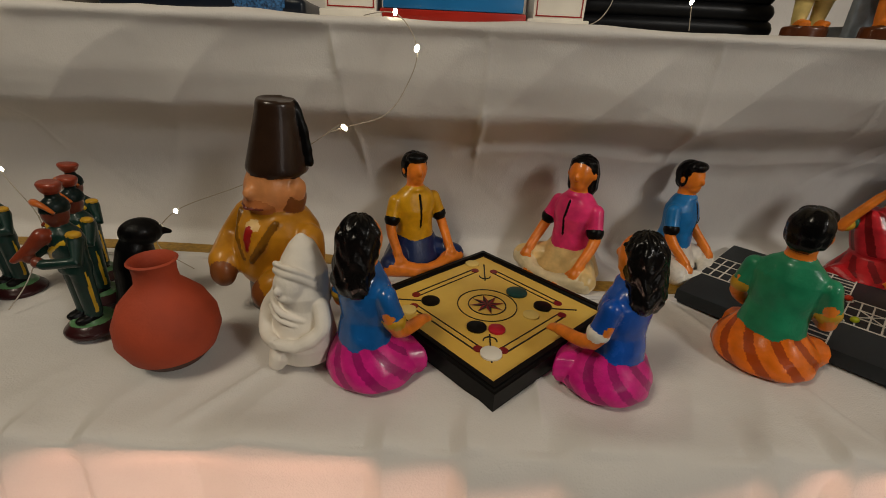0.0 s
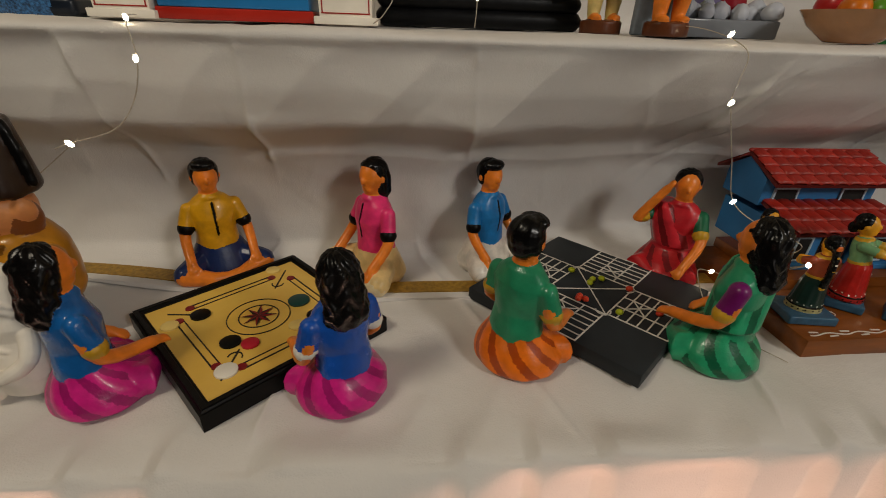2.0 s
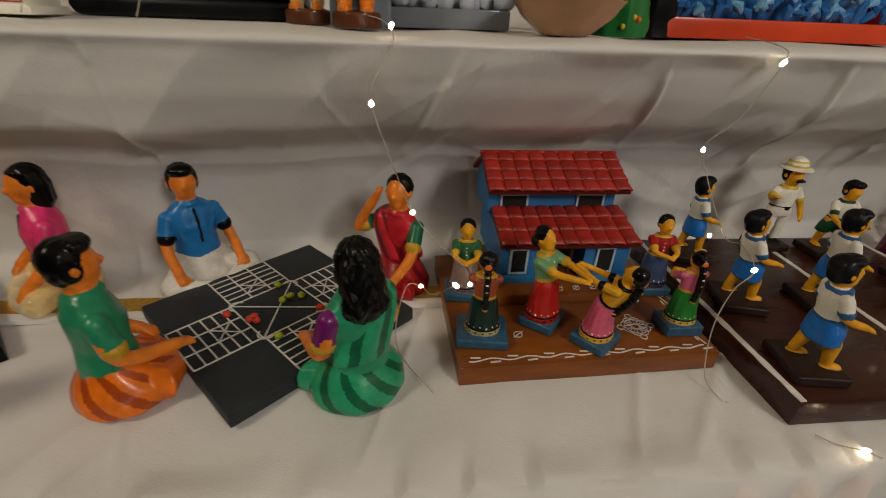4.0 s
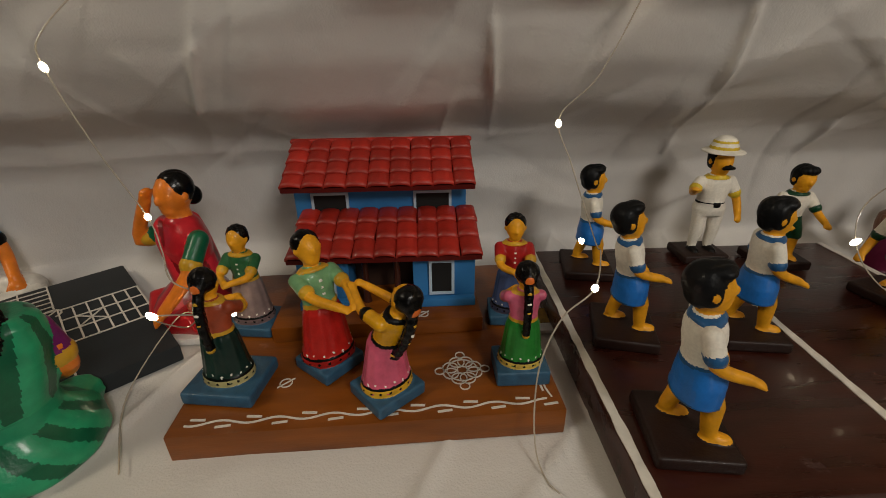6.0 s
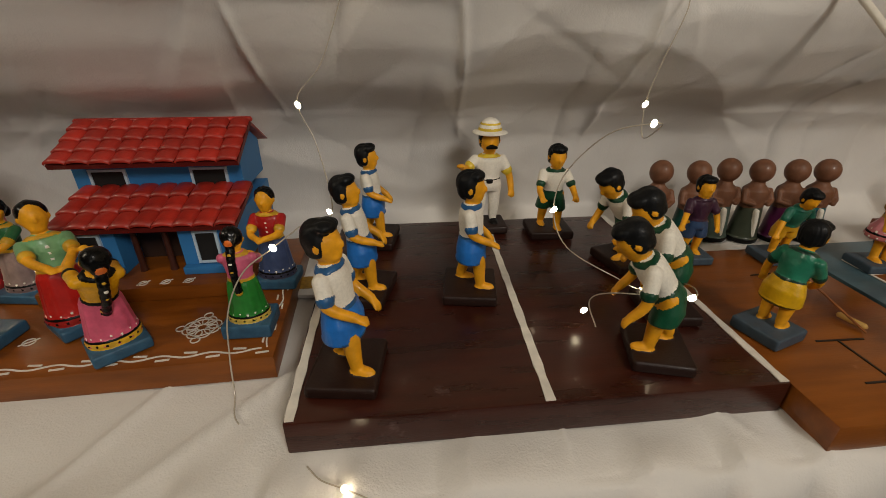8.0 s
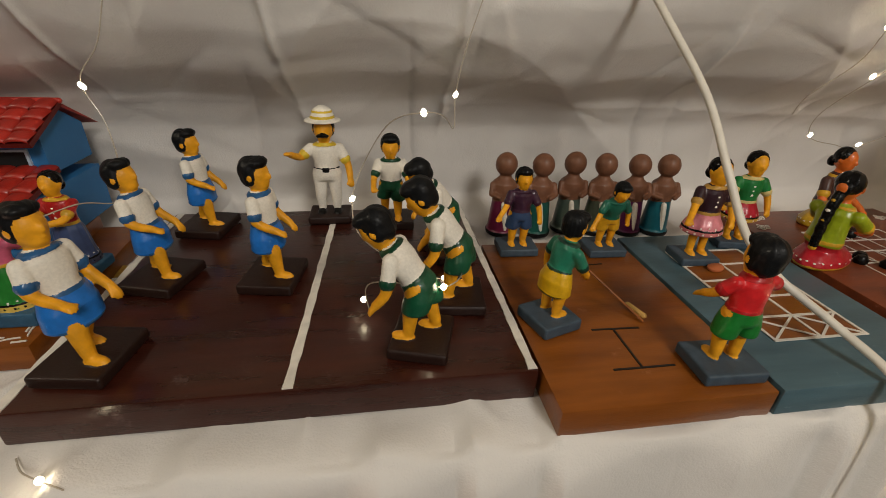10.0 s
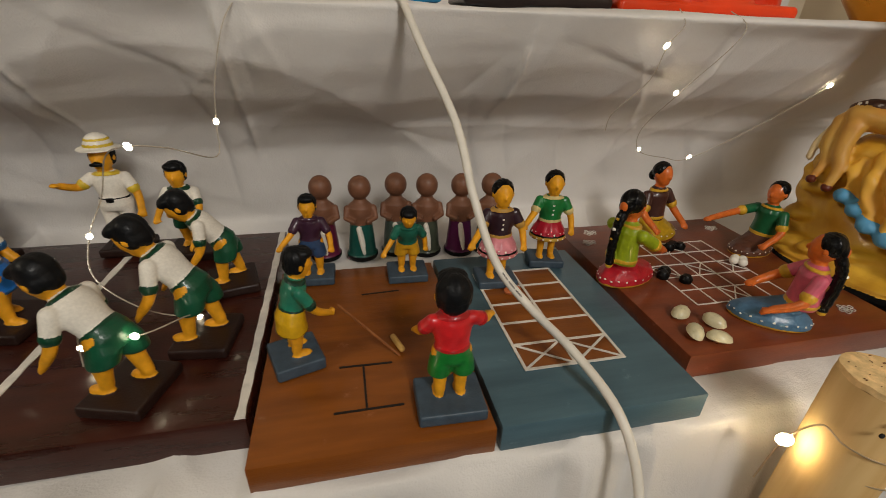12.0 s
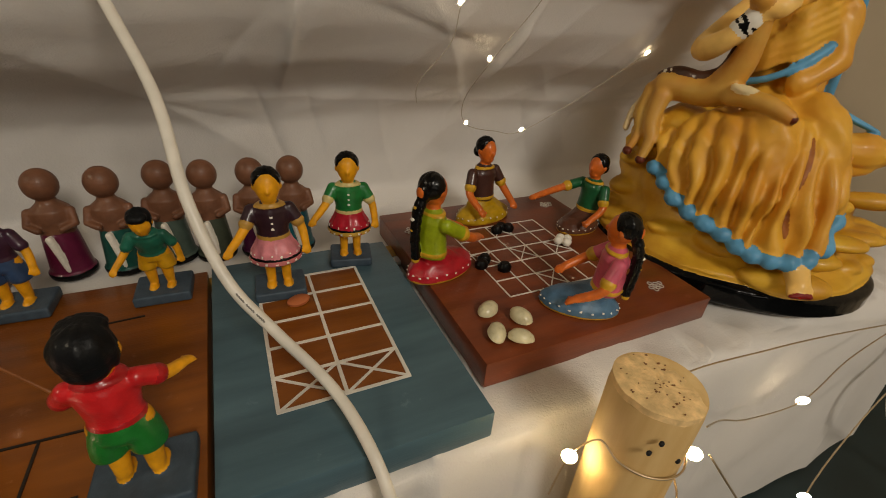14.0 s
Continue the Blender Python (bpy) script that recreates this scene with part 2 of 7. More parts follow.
def folds(X, Y, Z, S):
    """Creases and slack of the pressed cotton sheet."""
    top = smoothstep(0.70, 0.74, Y) * smoothstep(0.03, 0.0, Z)
    riser = smoothstep(0.01, 0.06, Z) * smoothstep(0.258, 0.235, Z)
    drop = smoothstep(0.0, -0.03, Z) * (Z < 0.001)
    right = smoothstep(0.9, 1.3, X)
    d = -0.0012 * top + (0.0014 * wave(1, X, Y, 26, 40) + 0.0009 * ridged(11, X, Y, 22, 16) + 0.0005 * ridged(16, X, Y, 60, 50)) * top
    d += riser * (0.0018 * wave(2, X, Z, 9, 26) + 0.0016 * wave(3, X, Z, 30, 40) + (0.0014 + 0.0026 * right) * ridged(12, X + 0.5 * Z, Z, 14, 20) + 0.0012 * ridged(13, X - 0.8 * Z, Z, 40, 40))
    ph = (X * 14.0 + 0.5 * np.sin(X * 5.1) + 0.3 * np.sin(X * 23.0)) % 1.0
    tent = np.minimum(ph / 0.22, (1 - ph) / 0.78)
    d += drop * (0.006 * wave(4, X, Z * 0.4, 16, 8) + 0.011 * (tent - 0.7) * smoothstep(2.2, 2.02, X) + 0.0015 * ridged(14, X, Z * 0.3, 40, 20))
    front = smoothstep(0.735, 0.70, Y) * (Z > -0.004) * (Z < 0.02)
    d += front * 0.0085 * (tent - 0.6)
    d += smoothstep(0.81, 0.70, Y) * top * (0.0024 * ridged(17, X + 0.25 * Y, Y * 0.4, 70, 8) + 0.0012 * ridged(18, X - 0.5 * Y, Y * 0.4, 120, 10))
    lip = smoothstep(0.225, 0.262, Z) * (Z < 0.3)
    d += lip * (0.0014 * wave(5, X, Y, 24, 30) + 0.001 * ridged(15, X, Y, 30, 20))
    # pressed fold lines down the sheet
    for x, k, tilt in ((0.075, 0.004, 0.25), (0.44, 0.004, 0.12), (0.585, 0.004, 0.0), (0.80, 0.0025, 0.05), (1.12, 0.0045, -0.5), (1.305, 0.004, 0.15), (1.49, 0.005, 0.1), (1.66, 0.005, -0.04), (1.93, 0.004, -0.1), (2.16, 0.005, -0.3), (2.33, 0.004, -0.2)):
        off = X - x - tilt * (0.26 - Z)
        span = smoothstep(0.1 + 0.03 * math.sin(x * 40), 0.15, Z) * (0.35 + 0.65 * smoothstep(-0.3, 0.4, np.sin(Z * 55 + x * 31)))
        d += riser * span * (1.2 * k * np.exp(-np.abs(off / 0.0034) ** 1.3) + 0.45 * k * np.tanh(off / 0.008) * np.exp(-(off / 0.06) ** 2))
    for x, k, lean in ((0.2, 0.0022, -0.5), (0.36, 0.0024, 0.7), (0.62, 0.002, 0.1), (0.87, 0.0018, -0.4), (1.02, 0.002, 0.3), (1.22, 0.002, 0.5), (1.53, 0.0022, 0.02), (1.66, 0.0022, -0.7), (1.26, 0.0022, 0.9), (1.98, 0.002, 0.3)):
        off = X - x - lean * (Y - 0.70)
        d += top * 1.7 * k * np.exp(-np.abs(off / 0.0036) ** 1.3)
    # short crumples, thicker towards the slack end of the sheet
    rng = random.Random(21)
    for _ in range(44):
        cx, cz, ang = rng.choice((rng.uniform(-0.3, 1.1), rng.uniform(1.05, 2.5), rng.uniform(1.05, 2.5))), rng.uniform(0.05, 0.24), rng.uniform(0.25, 2.9)
        half, k = rng.uniform(0.03, 0.1), rng.uniform(0.001, 0.0028) * (0.3 if cx < 1.0 else 1.0) * rng.choice((-1, 1))
        near = slice(*np.searchsorted(X[:, 0], (cx - 0.16, cx + 0.16)))
        x, z = X[near] - cx, Z[near] - cz
        along, off = x * math.cos(ang) + z * math.sin(ang), z * math.cos(ang) - x * math.sin(ang) + 0.01 * math.sin(9 * cx)
        d[near] += riser[near] * k * np.exp(-(along / half) ** 2) * (np.exp(-np.abs(off / 0.0045) ** 1.2) + 0.8 * np.tanh(off / 0.009) * np.exp(-(off / 0.06) ** 2))
    # level fold half way up
    d += riser * 0.0012 * np.exp(-np.abs((Z - 0.135 - 0.01 * np.sin(X * 5)) / 0.005) ** 1.3)
    return d


PROFILE = [(0.675, 0.675, -0.27, 26), (0.688, 0.688, -0.02, 6), (0.698, 0.698, -0.001, 6), (0.72, 0.72, 0.0, 40), (0.99, 1.035, 0.0, 12), (1.01, 1.068, 0.016, 22),
           (1.002, 1.054, 0.108, 16), (0.988, 1.026, 0.145, 14), (0.945, 0.983, 0.173, 14), (0.936, 0.954, 0.207, 14), (0.934, 0.934, 0.246, 8), (0.928, 0.928, 0.256, 5), (0.94, 0.94, 0.2615, 20), (1.32, 1.32, 0.2615, 8), (1.34, 1.34, 0.28, 14), (1.30, 1.30, 0.52, 2)]
drape("shelf_cloth", -0.75, 2.62, PROFILE, 1800, "white cotton sheet draped over the steps of a display stand", folds)
bm = bmesh.new()
box(bm, -0.75, 2.56, 0.75, 1.4, -0.27, -0.02)
tagged(finish("stand_step", bm, material("plywood", lin(150, 118, 80), 0.7, scale=12), smooth=False), "plywood step of the display stand under the sheet", "stand", kind="structure")
bm = bmesh.new()
box(bm, -0.75, 2.56, 1.13, 1.4, -0.019, 0.235)
tagged(finish("stand_step", bm, bpy.data.materials["plywood"], smooth=False), "plywood upper step of the display stand under the sheet", "stand", kind="structure")

# ---- room shell ----
WALL = material("cream_wall_paint", lin(214, 198, 172), 0.8, vary=0.05, scale=5, fine=120, bump=0.2)
WALL_D = material("tan_wall_paint", lin(78, 70, 64), 0.85, vary=0.08, scale=5)
FLOOR = material("dark_green_floor", lin(26, 42, 44), 0.4, vary=0.35, scale=9)


def slab(name, x0, x1, y0, y1, z0, z1, mat, label, category):
    b = bmesh.new()
    box(b, x0, x1, y0, y1, z0, z1)
    return tagged(finish(name, b, mat, smooth=False), label, category, kind="structure")


slab("floor", -1.6, 2.95, -1.6, 1.6, -0.34, -0.28, FLOOR, "dark green floor under the stand", "floor")
slab("wall_east", 2.82, 2.94, -1.6, 1.6, -0.28, 1.75, WALL, "plain cream painted wall beside the stand", "wall")
slab("wall_north", -1.6, 2.82, 1.48, 1.6, -0.28, 1.75, WALL, "plain cream painted wall behind the stand", "wall")
slab("wall_west", -1.72, -1.6, -1.6, 1.6, -0.28, 1.75, WALL_D, "plain tan painted wall", "wall")
slab("wall_south", -1.6, 2.82, -1.72, -1.6, -0.28, 1.75, WALL_D, "plain tan painted wall", "wall")
slab("ceiling", -1.72, 2.94, -1.72, 1.6, 1.75, 1.85, material("ceiling_grey", lin(150, 146, 140), 0.8, vary=0.04), "plain grey ceiling", "ceiling")

# gold border woven along the sheet's edge, lying on the shelf
ZARI = material("zari_gold", lin(166, 128, 48), 0.45, 0.3, vary=0.3, scale=220, fine=900, bump=0.5)
bm = bmesh.new()
rows = []
for i in range(160):
    x = -0.7 + 3.1 * i / 159
    y = 0.965 - 0.055 * float(smoothstep(0.2, 0.75, np.array(x))) + 0.006 * math.sin(x * 7)
    z = 0.004 + 0.0014 * math.sin(x * 19)
    rows.append([bm.verts.new((x, y + d, z + dz)) for d, dz in ((0, -0.004), (0.0, 0), (0.02, 0.001), (0.02, -0.004))])
for a, b in zip(rows, rows[1:]):
    for k in range(3):
        bm.faces.new((a[k], b[k], b[k + 1], a[k + 1]))
tagged(finish("gold_border", bm, ZARI), "matt gold woven border along the white sheet", "border", kind="structure")


bm = bmesh.new()
rows = []
for i in range(160):
    x = -0.7 + 3.1 * i / 159
    y = 0.965 - 0.055 * float(smoothstep(0.2, 0.75, np.array(x))) + 0.006 * math.sin(x * 7) - 0.0125
    z = 0.0035 + 0.0012 * math.sin(x * 19 + 0.4)
    rows.append([bm.verts.new((x, y + d, z + dz)) for d, dz in ((-0.002 * math.sin(x * 31), -0.0035), (0.0005, 0.0006), (0.006, 0.001), (0.0121, 0.0), (0.0121, -0.0035))])
for a, b in zip(rows, rows[1:]):
    for k in range(4):
        bm.faces.new((a[k], b[k], b[k + 1], a[k + 1]))
tagged(finish("sheet_hem", bm, CLOTH), "white stitched hem of the sheet beside its gold border", "hem", kind="structure")


# ---- game boards ----
def line(bm, a, b, w, z, h=0.0007, mi=0):
    """A painted stroke on a board, from a to b."""
    a, b = Vector((*a, 0)), Vector((*b, 0))
    d = (b - a).normalized()
    s = Vector((-d.y, d.x, 0)) * w / 2
    lo = [bm.verts.new((p.x, p.y, z)) for p in (a - s, b - s, b + s, a + s)]
    hi = [bm.verts.new((v.co.x, v.co.y, z + h)) for v in lo]
    bm.faces.new(hi).material_index = mi
    for i in range(4):
        bm.faces.new((lo[i], lo[(i + 1) % 4], hi[(i + 1) % 4], hi[i])).material_index = mi


def strokes(parent, name, mat, lines, label=""):
    """Each straight stroke is a part of its own: rows of (a, b, width, z)."""
    for a, b_, w, z in lines:
        bm_ = bmesh.new()
        line(bm_, a, b_, w, z)
        part(name, bm_, mat, parent, label, False)


def ringline(bm, c, r, w, z, n=40, h=0.0007, ry=None):
    ry = r if ry is None else ry
    pts = [(c[0] + r * math.cos(2 * math.pi * i / n), c[1] + ry * math.sin(2 * math.pi * i / n)) for i in range(n + 1)]
    for a, b in zip(pts, pts[1:]):
        line(bm, a, b, w, z, h)


def wood(name, rgb, dark, rough=0.35):
    """Varnished board with grain and small pale scuffs."""
    m = material(name, lin(*rgb), rough, coat=0.15, spec=0.35, scale=14, stretch=(1, 6, 6), second=lin(*dark), fine=160, bump=0.2)
    nt = m.node_tree
    p = nt.nodes["Principled BSDF"]
    co, n, mr, mx = (nt.nodes.new("ShaderNode" + k) for k in ("TexCoord", "TexNoise", "MapRange", "Mix"))
    n.inputs["Scale"].default_value, n.inputs["Detail"].default_value, n.inputs["Roughness"].default_value = 38, 9, 0.72
    mr.inputs[1].default_value, mr.inputs[2].default_value, mr.inputs[4].default_value = 0.63, 0.74, 0.4
    mx.data_type = "RGBA"
    mx.inputs["B"].default_value = (*[min(1, 0.12 + 1.6 * c) for c in lin(*rgb)], 1)
    nt.links.new(co.outputs["Object"], n.inputs["Vector"])
    nt.links.new(n.outputs["Fac"], mr.inputs[0])
    nt.links.new(mr.outputs[0], mx.inputs["Factor"])
    nt.links.new(p.inputs["Base Color"].links[0].from_socket, mx.inputs["A"])
    nt.links.new(mx.outputs["Result"], p.inputs["Base Color"])
    return m


WHITE_LINE = material("white_line_paint", lin(214, 208, 198), 0.6, vary=0.12, scale=120)
BLACK_LINE = material("black_line_paint", lin(22, 16, 14), 0.5, vary=0.1)

# carrom board
car = thing("carrom_board", 0.594, 0.8495, 0.001, 42, "toy carrom board, glossy black frame round a yellow playing field", "game board")
FIELD = material("yellow_varnish", lin(232, 194, 92), 0.4, coat=0.2, scale=18, second=lin(212, 168, 70))
bm = bmesh.new()
box(bm, -0.0765, 0.0765, -0.0765, 0.0765, 0, 0.0155)
part("playing_field", bm, FIELD, car, "yellow varnished playing field", False)
for k in range(4):
    bm = bmesh.new()
    vs = [(-0.0852, -0.0852), (0.0852, -0.0852), (0.0752, -0.0752), (-0.0752, -0.0752)]
    lo = [bm.verts.new((x, y, 0)) for x, y in vs]
    hi = [bm.verts.new((x, y, 0.019)) for x, y in vs]
    bm.faces.new(lo[::-1]), bm.faces.new(hi)
    for i in range(4):
        bm.faces.new((lo[i], lo[(i + 1) % 4], hi[(i + 1) % 4], hi[i]))
    bmesh.ops.bevel(bm, geom=[e for e in bm.edges if e.calc_length() > 0.1 and e.verts[0].co.z > 0.01], offset=0.003, segments=3, affect="EDGES")
    f = part("frame_rail", bm, BLACK, car, "glossy black rail")
    f.matrix_local = pose(0, 0, 0, 0, 0, 90 * k)
bm = bmesh.new()
Z = 0.0155
for k in range(4):
    m = Matrix.Rotation(k * math.pi / 2, 2)
    r = lambda x, y: tuple(m @ Vector((x, y)))
    for y, w in ((0.0592, 0.0012), (0.0528, 0.0009)):
        line(bm, r(-0.041, y), r(0.041, y), w, Z)
    line(bm, r(0.034, 0.034), r(0.06, 0.06), 0.0013, Z)
    for i in range(8):
        a0, a1 = math.radians(45 + 180 + 24 * (i - 4)), math.radians(45 + 180 + 24 * (i - 3))
        c = (0.0405, 0.0405)
        line(bm, r(c[0] + 0.0058 * math.cos(a0), c[1] + 0.0058 * math.sin(a0)), r(c[0] + 0.0058 * math.cos(a1), c[1] + 0.0058 * math.sin(a1)), 0.001, Z)
ringline(bm, (0, 0), 0.0282, 0.0008, Z)
ringline(bm, (0, 0), 0.0178, 0.0009, Z)
part("ruled_pattern", bm, BLACK_LINE, car, "fine black ruled lines", False)
bm = bmesh.new()
for k in range(8):
    a = k * math.pi / 4 + 0.2
    tip = bm.verts.new((0.0172 * math.cos(a), 0.0172 * math.sin(a), Z + 0.0009))
    o = bm.verts.new((0, 0, Z + 0.0012))
    l = bm.verts.new((0.0065 * math.cos(a - 0.39), 0.0065 * math.sin(a - 0.39), Z + 0.0009))
    q = bm.verts.new((0.0065 * math.cos(a + 0.39), 0.0065 * math.sin(a + 0.39), Z + 0.0009))
    bm.faces.new((o, l, tip)).material_index = 0
    bm.faces.new((o, tip, q)).material_index = 1
part("centre_star", bm, [paint(128, 24, 30), BLACK_LINE], car, "red and black star", False)
for k in range(4):
    for s in (-1, 1):
        bm = bmesh.new()
        loft(bm, [(0, 0, 0, 0.0042, 0.0042), (0, 0, 0.0009, 0.004, 0.004)], n=18)
        p = part("base_circle", bm, paint(122, 20, 26), car)
        p.matrix_local = pose(0, 0, 0, 0, 0, 90 * k) @ pose(s * 0.0415, 0.056, Z)


def coin(x, y, z, r, mat, label, h=0.0022):
    b = bmesh.new()
    loft(b, [(0, 0, 0, r, r), (0, 0, h * 0.75, r, r), (0, 0, h, r * 0.82, r * 0.82)], n=22)
    ob = tagged(finish("carrom_coin", b, mat), label, "game piece", "coins on the carrom board")
    ob.matrix_world = pose(x, y, z)


TEAL, WORN = paint(16, 62, 58), paint(224, 196, 116, 0.45)
for x, y, r, mat, label in ((0.54, 0.852, 0.0088, BLACK, "black carrom coin on the yellow field"), (0.626, 0.8735, 0.0105, TEAL, "dark teal striker disc on the yellow field"),
                            (0.647, 0.849, 0.0086, BLACK, "black carrom coin on the yellow field"), (0.581, 0.811, 0.0088, BLACK, "black carrom coin on the yellow field"),
                            (0.5985, 0.8085, 0.0075, paint(178, 22, 44), "red queen coin on the yellow field"), (0.633, 0.833, 0.0075, WORN, "worn cream carrom coin on the yellow field"),
                            (0.59, 0.775, 0.009, WHITE, "cream white carrom coin near the board's corner"), (0.52, 0.835, 0.0075, WORN, "worn cream carrom coin near the rail"), (0.585, 0.934, 0.0075, WORN, "worn cream carrom coin near the far corner")):
    coin(x, y, 0.0167, r, mat, label)

# cross-and-circle board
pac = thing("cross_board", 0.934, 0.890, 0.001, 42, "dark slate-grey square board with a white chalk-like cross grid", "game board")
bm = bmesh.new()
box(bm, -0.0945, 0.0945, -0.0945, 0.0945, 0, 0.0145, 0.002)
part("slab", bm, material("slate_paint", lin(38, 42, 45), 0.55, spec=0.25, vary=0.25, scale=30), pac)
Z = 0.0145
L = [((0.034, 0.034), (-0.034, -0.034), 0.0012, Z), ((-0.034, 0.034), (0.034, -0.034), 0.0012, Z)]
for k in range(4):
    m = Matrix.Rotation(k * math.pi / 2, 2)
    r = lambda x, y: tuple(m @ Vector((x, y)))
    L += [(r(x, 0.034), r(x, 0.0935), 0.0014, Z) for x in (-0.032, -0.0107, 0.0107, 0.032)]
    L += [(r(-0.032, 0.034 + 0.0099 * i), r(0.032, 0.034 + 0.0099 * i), 0.0014, Z + 0.0001) for i in range(7)]
    L += [(r(-0.0107, 0.0439), r(0.0107, 0.0637), 0.0012, Z + 0.0002), (r(0.0107, 0.0439), r(-0.0107, 0.0637), 0.0012, Z + 0.0003)]
    bm = bmesh.new()
    for i in range(7):
        a0, a1 = math.radians(-70 + 28 * i), math.radians(-70 + 28 * (i + 1))
        line(bm, r(0.029 + 0.0075 * math.cos(a0), 0.029 + 0.0075 * math.sin(a0)), r(0.029 + 0.0075 * math.cos(a1), 0.029 + 0.0075 * math.sin(a1)), 0.0013, Z)
    part("corner_loop", bm, WHITE_LINE, pac, "", False)
strokes(pac, "chalk_line", WHITE_LINE, L)
for i, (x, y) in enumerate(((0.975, 0.884), (0.915, 0.872), (0.912, 0.868), (0.919, 0.866), (0.889, 0.876), (0.945, 0.842), (0.942, 0.905), (0.936, 0.898), (0.953, 0.906), (0.925, 0.926), (0.985, 0.838))):
    b = bmesh.new()
    col = paint(206, 62, 34) if i < 5 or i == 10 else paint(170, 178, 30)
    ball(b, (0, 0, 0.003), (0.0042, 0.0036, 0.0032), u=10, v=6)
    ob = tagged(finish("game_seed", b, col), "small %s seed counter on the slate board" % ("orange red" if i < 5 or i == 10 else "yellow green"), "game piece", "seeds on the cross board")
    ob.matrix_world = pose(x, y, 0.0158, 0, 0, 37 * i)


def slab_board(name, x0, x1, y0, y1, h, mat, label):
    ob = thing(name, 0, 0, 0.0015, 0, label, "toy base")
    b = bmesh.new()
    box(b, x0, x1, y0, y1, -0.0022, h, 0.0014)
    part("slab", b, mat, ob)
    return ob


# base of the dancers' set, with the raised terrace of the house
BROWN = wood("brown_varnish", (136, 74, 19), (104, 54, 13))
dance = slab_board("dance_base", 1.103, 1.342, 0.797, 0.99, 0.0175, BROWN, "brown varnished wooden base with a white floral border")
dance.matrix_world = pose(1.103, 0.7905, 0.0015, 0, 0, 1.9) @ pose(-1.103, -0.797, 0)
bm = bmesh.new()
box(bm, 1.144, 1.303, 0.881, 0.991, 0.0177, 0.0305, 0.0012)
part("terrace", bm, BROWN, dance)
bm = bmesh.new()
Z = 0.0176
for i in range(88):
    x = 1.112 + i * 0.0025
    line(bm, (x, 0.8055 + 0.0016 * math.sin(x * 190)), (x + 0.0025, 0.8055 + 0.0016 * math.sin((x + 0.0025) * 190)), 0.0011, Z)
for i in range(14):
    x = 1.118 + i * 0.01653
    up = -1 if i % 2 else 1
    line(bm, (x - 0.004, 0.8055 + up * 0.0034), (x + 0.005, 0.8055 + up * 0.0026), 0.0014, Z)
for i in range(28):
    y = 0.808 + i * 0.0028
    line(bm, (1.335 + 0.0014 * math.sin(y * 190), y), (1.335 + 0.0014 * math.sin((y + 0.0028) * 190), y + 0.0028), 0.001, Z)
    if i % 5 == 2:
        line(bm, (1.3315 + 0.006 * (i % 2), y), (1.331 + 0.006 * (i % 2), y + 0.007), 0.0013, Z)
part("floral_border", bm, WHITE_LINE, dance, "white painted scroll border", False)
bm = bmesh.new()
for k in range(4):
    a = k * math.pi / 2
    for s in (-0.35, 0.35):
        ringline(bm, (1.282 + 0.0085 * math.cos(a + s), 0.838 + 0.0085 * math.sin(a + s)), 0.0052, 0.0007, Z, 16)
    ringline(bm, (1.282 + 0.0155 * math.cos(a), 0.838 + 0.0155 * math.sin(a)), 0.0032, 0.0007, Z, 14)
ringline(bm, (1.282, 0.838), 0.0105, 0.0007, Z, 24)
part("rangoli", bm, WHITE_LINE, dance, "white painted knot pattern", False)
for x in (1.146, 1.164):
    bm = bmesh.new()
    ringline(bm, (x, 0.836), 0.004, 0.0006, Z, 14)
    line(bm, (x - 0.005, 0.832), (x + 0.005, 0.840), 0.0007, Z)
    part("flower_motif", bm, WHITE_LINE, dance, "", False)
for x in (1.222, 1.24, 1.258):
    bm = bmesh.new()
    ringline(bm, (x, 0.889), 0.0034, 0.0006, 0.0305, 12)
    line(bm, (x - 0.004, 0.886), (x + 0.004, 0.893), 0.0007, 0.0305)
    part("flower_motif", bm, WHITE_LINE, dance, "", False)

# kabaddi base
MAROON = wood("maroon_varnish", (64, 27, 18), (44, 18, 12), 0.28)
kab = slab_board("kabaddi_base", 1.362, 1.679, 0.733, 1.008, 0.0225, MAROON, "dark maroon varnished wooden court base with white lines")
for x0, x1, w in ((1.3655, 1.3675, 0.0058), (1.5205, 1.533, 0.006), (1.6752, 1.6750, 0.0058)):
    n = 26
    bm = bmesh.new()
    rows = []
    for i in range(n + 1):
        cx, cy = x0 + (x1 - x0) * i / n, 0.7345 + 0.272 * i / n
        hw = (w + 0.0007 * math.sin(i * 2.3 + x0 * 50) + 0.0004 * math.sin(i * 5.1)) / 2
        rows.append([bm.verts.new(p) for p in ((cx - hw, cy, 0.0224), (cx - hw, cy, 0.0232), (cx + hw, cy, 0.0232), (cx + hw, cy, 0.0224))])
    for r0, r1 in zip(rows, rows[1:]):
        for k in range(4):
            bm.faces.new((r0[k], r0[(k + 1) % 4], r1[(k + 1) % 4], r1[k]))
    bm.faces.new(rows[0][::-1]), bm.faces.new(rows[-1])
    part("court_line", bm, WHITE_LINE, kab, "white painted court line", False)

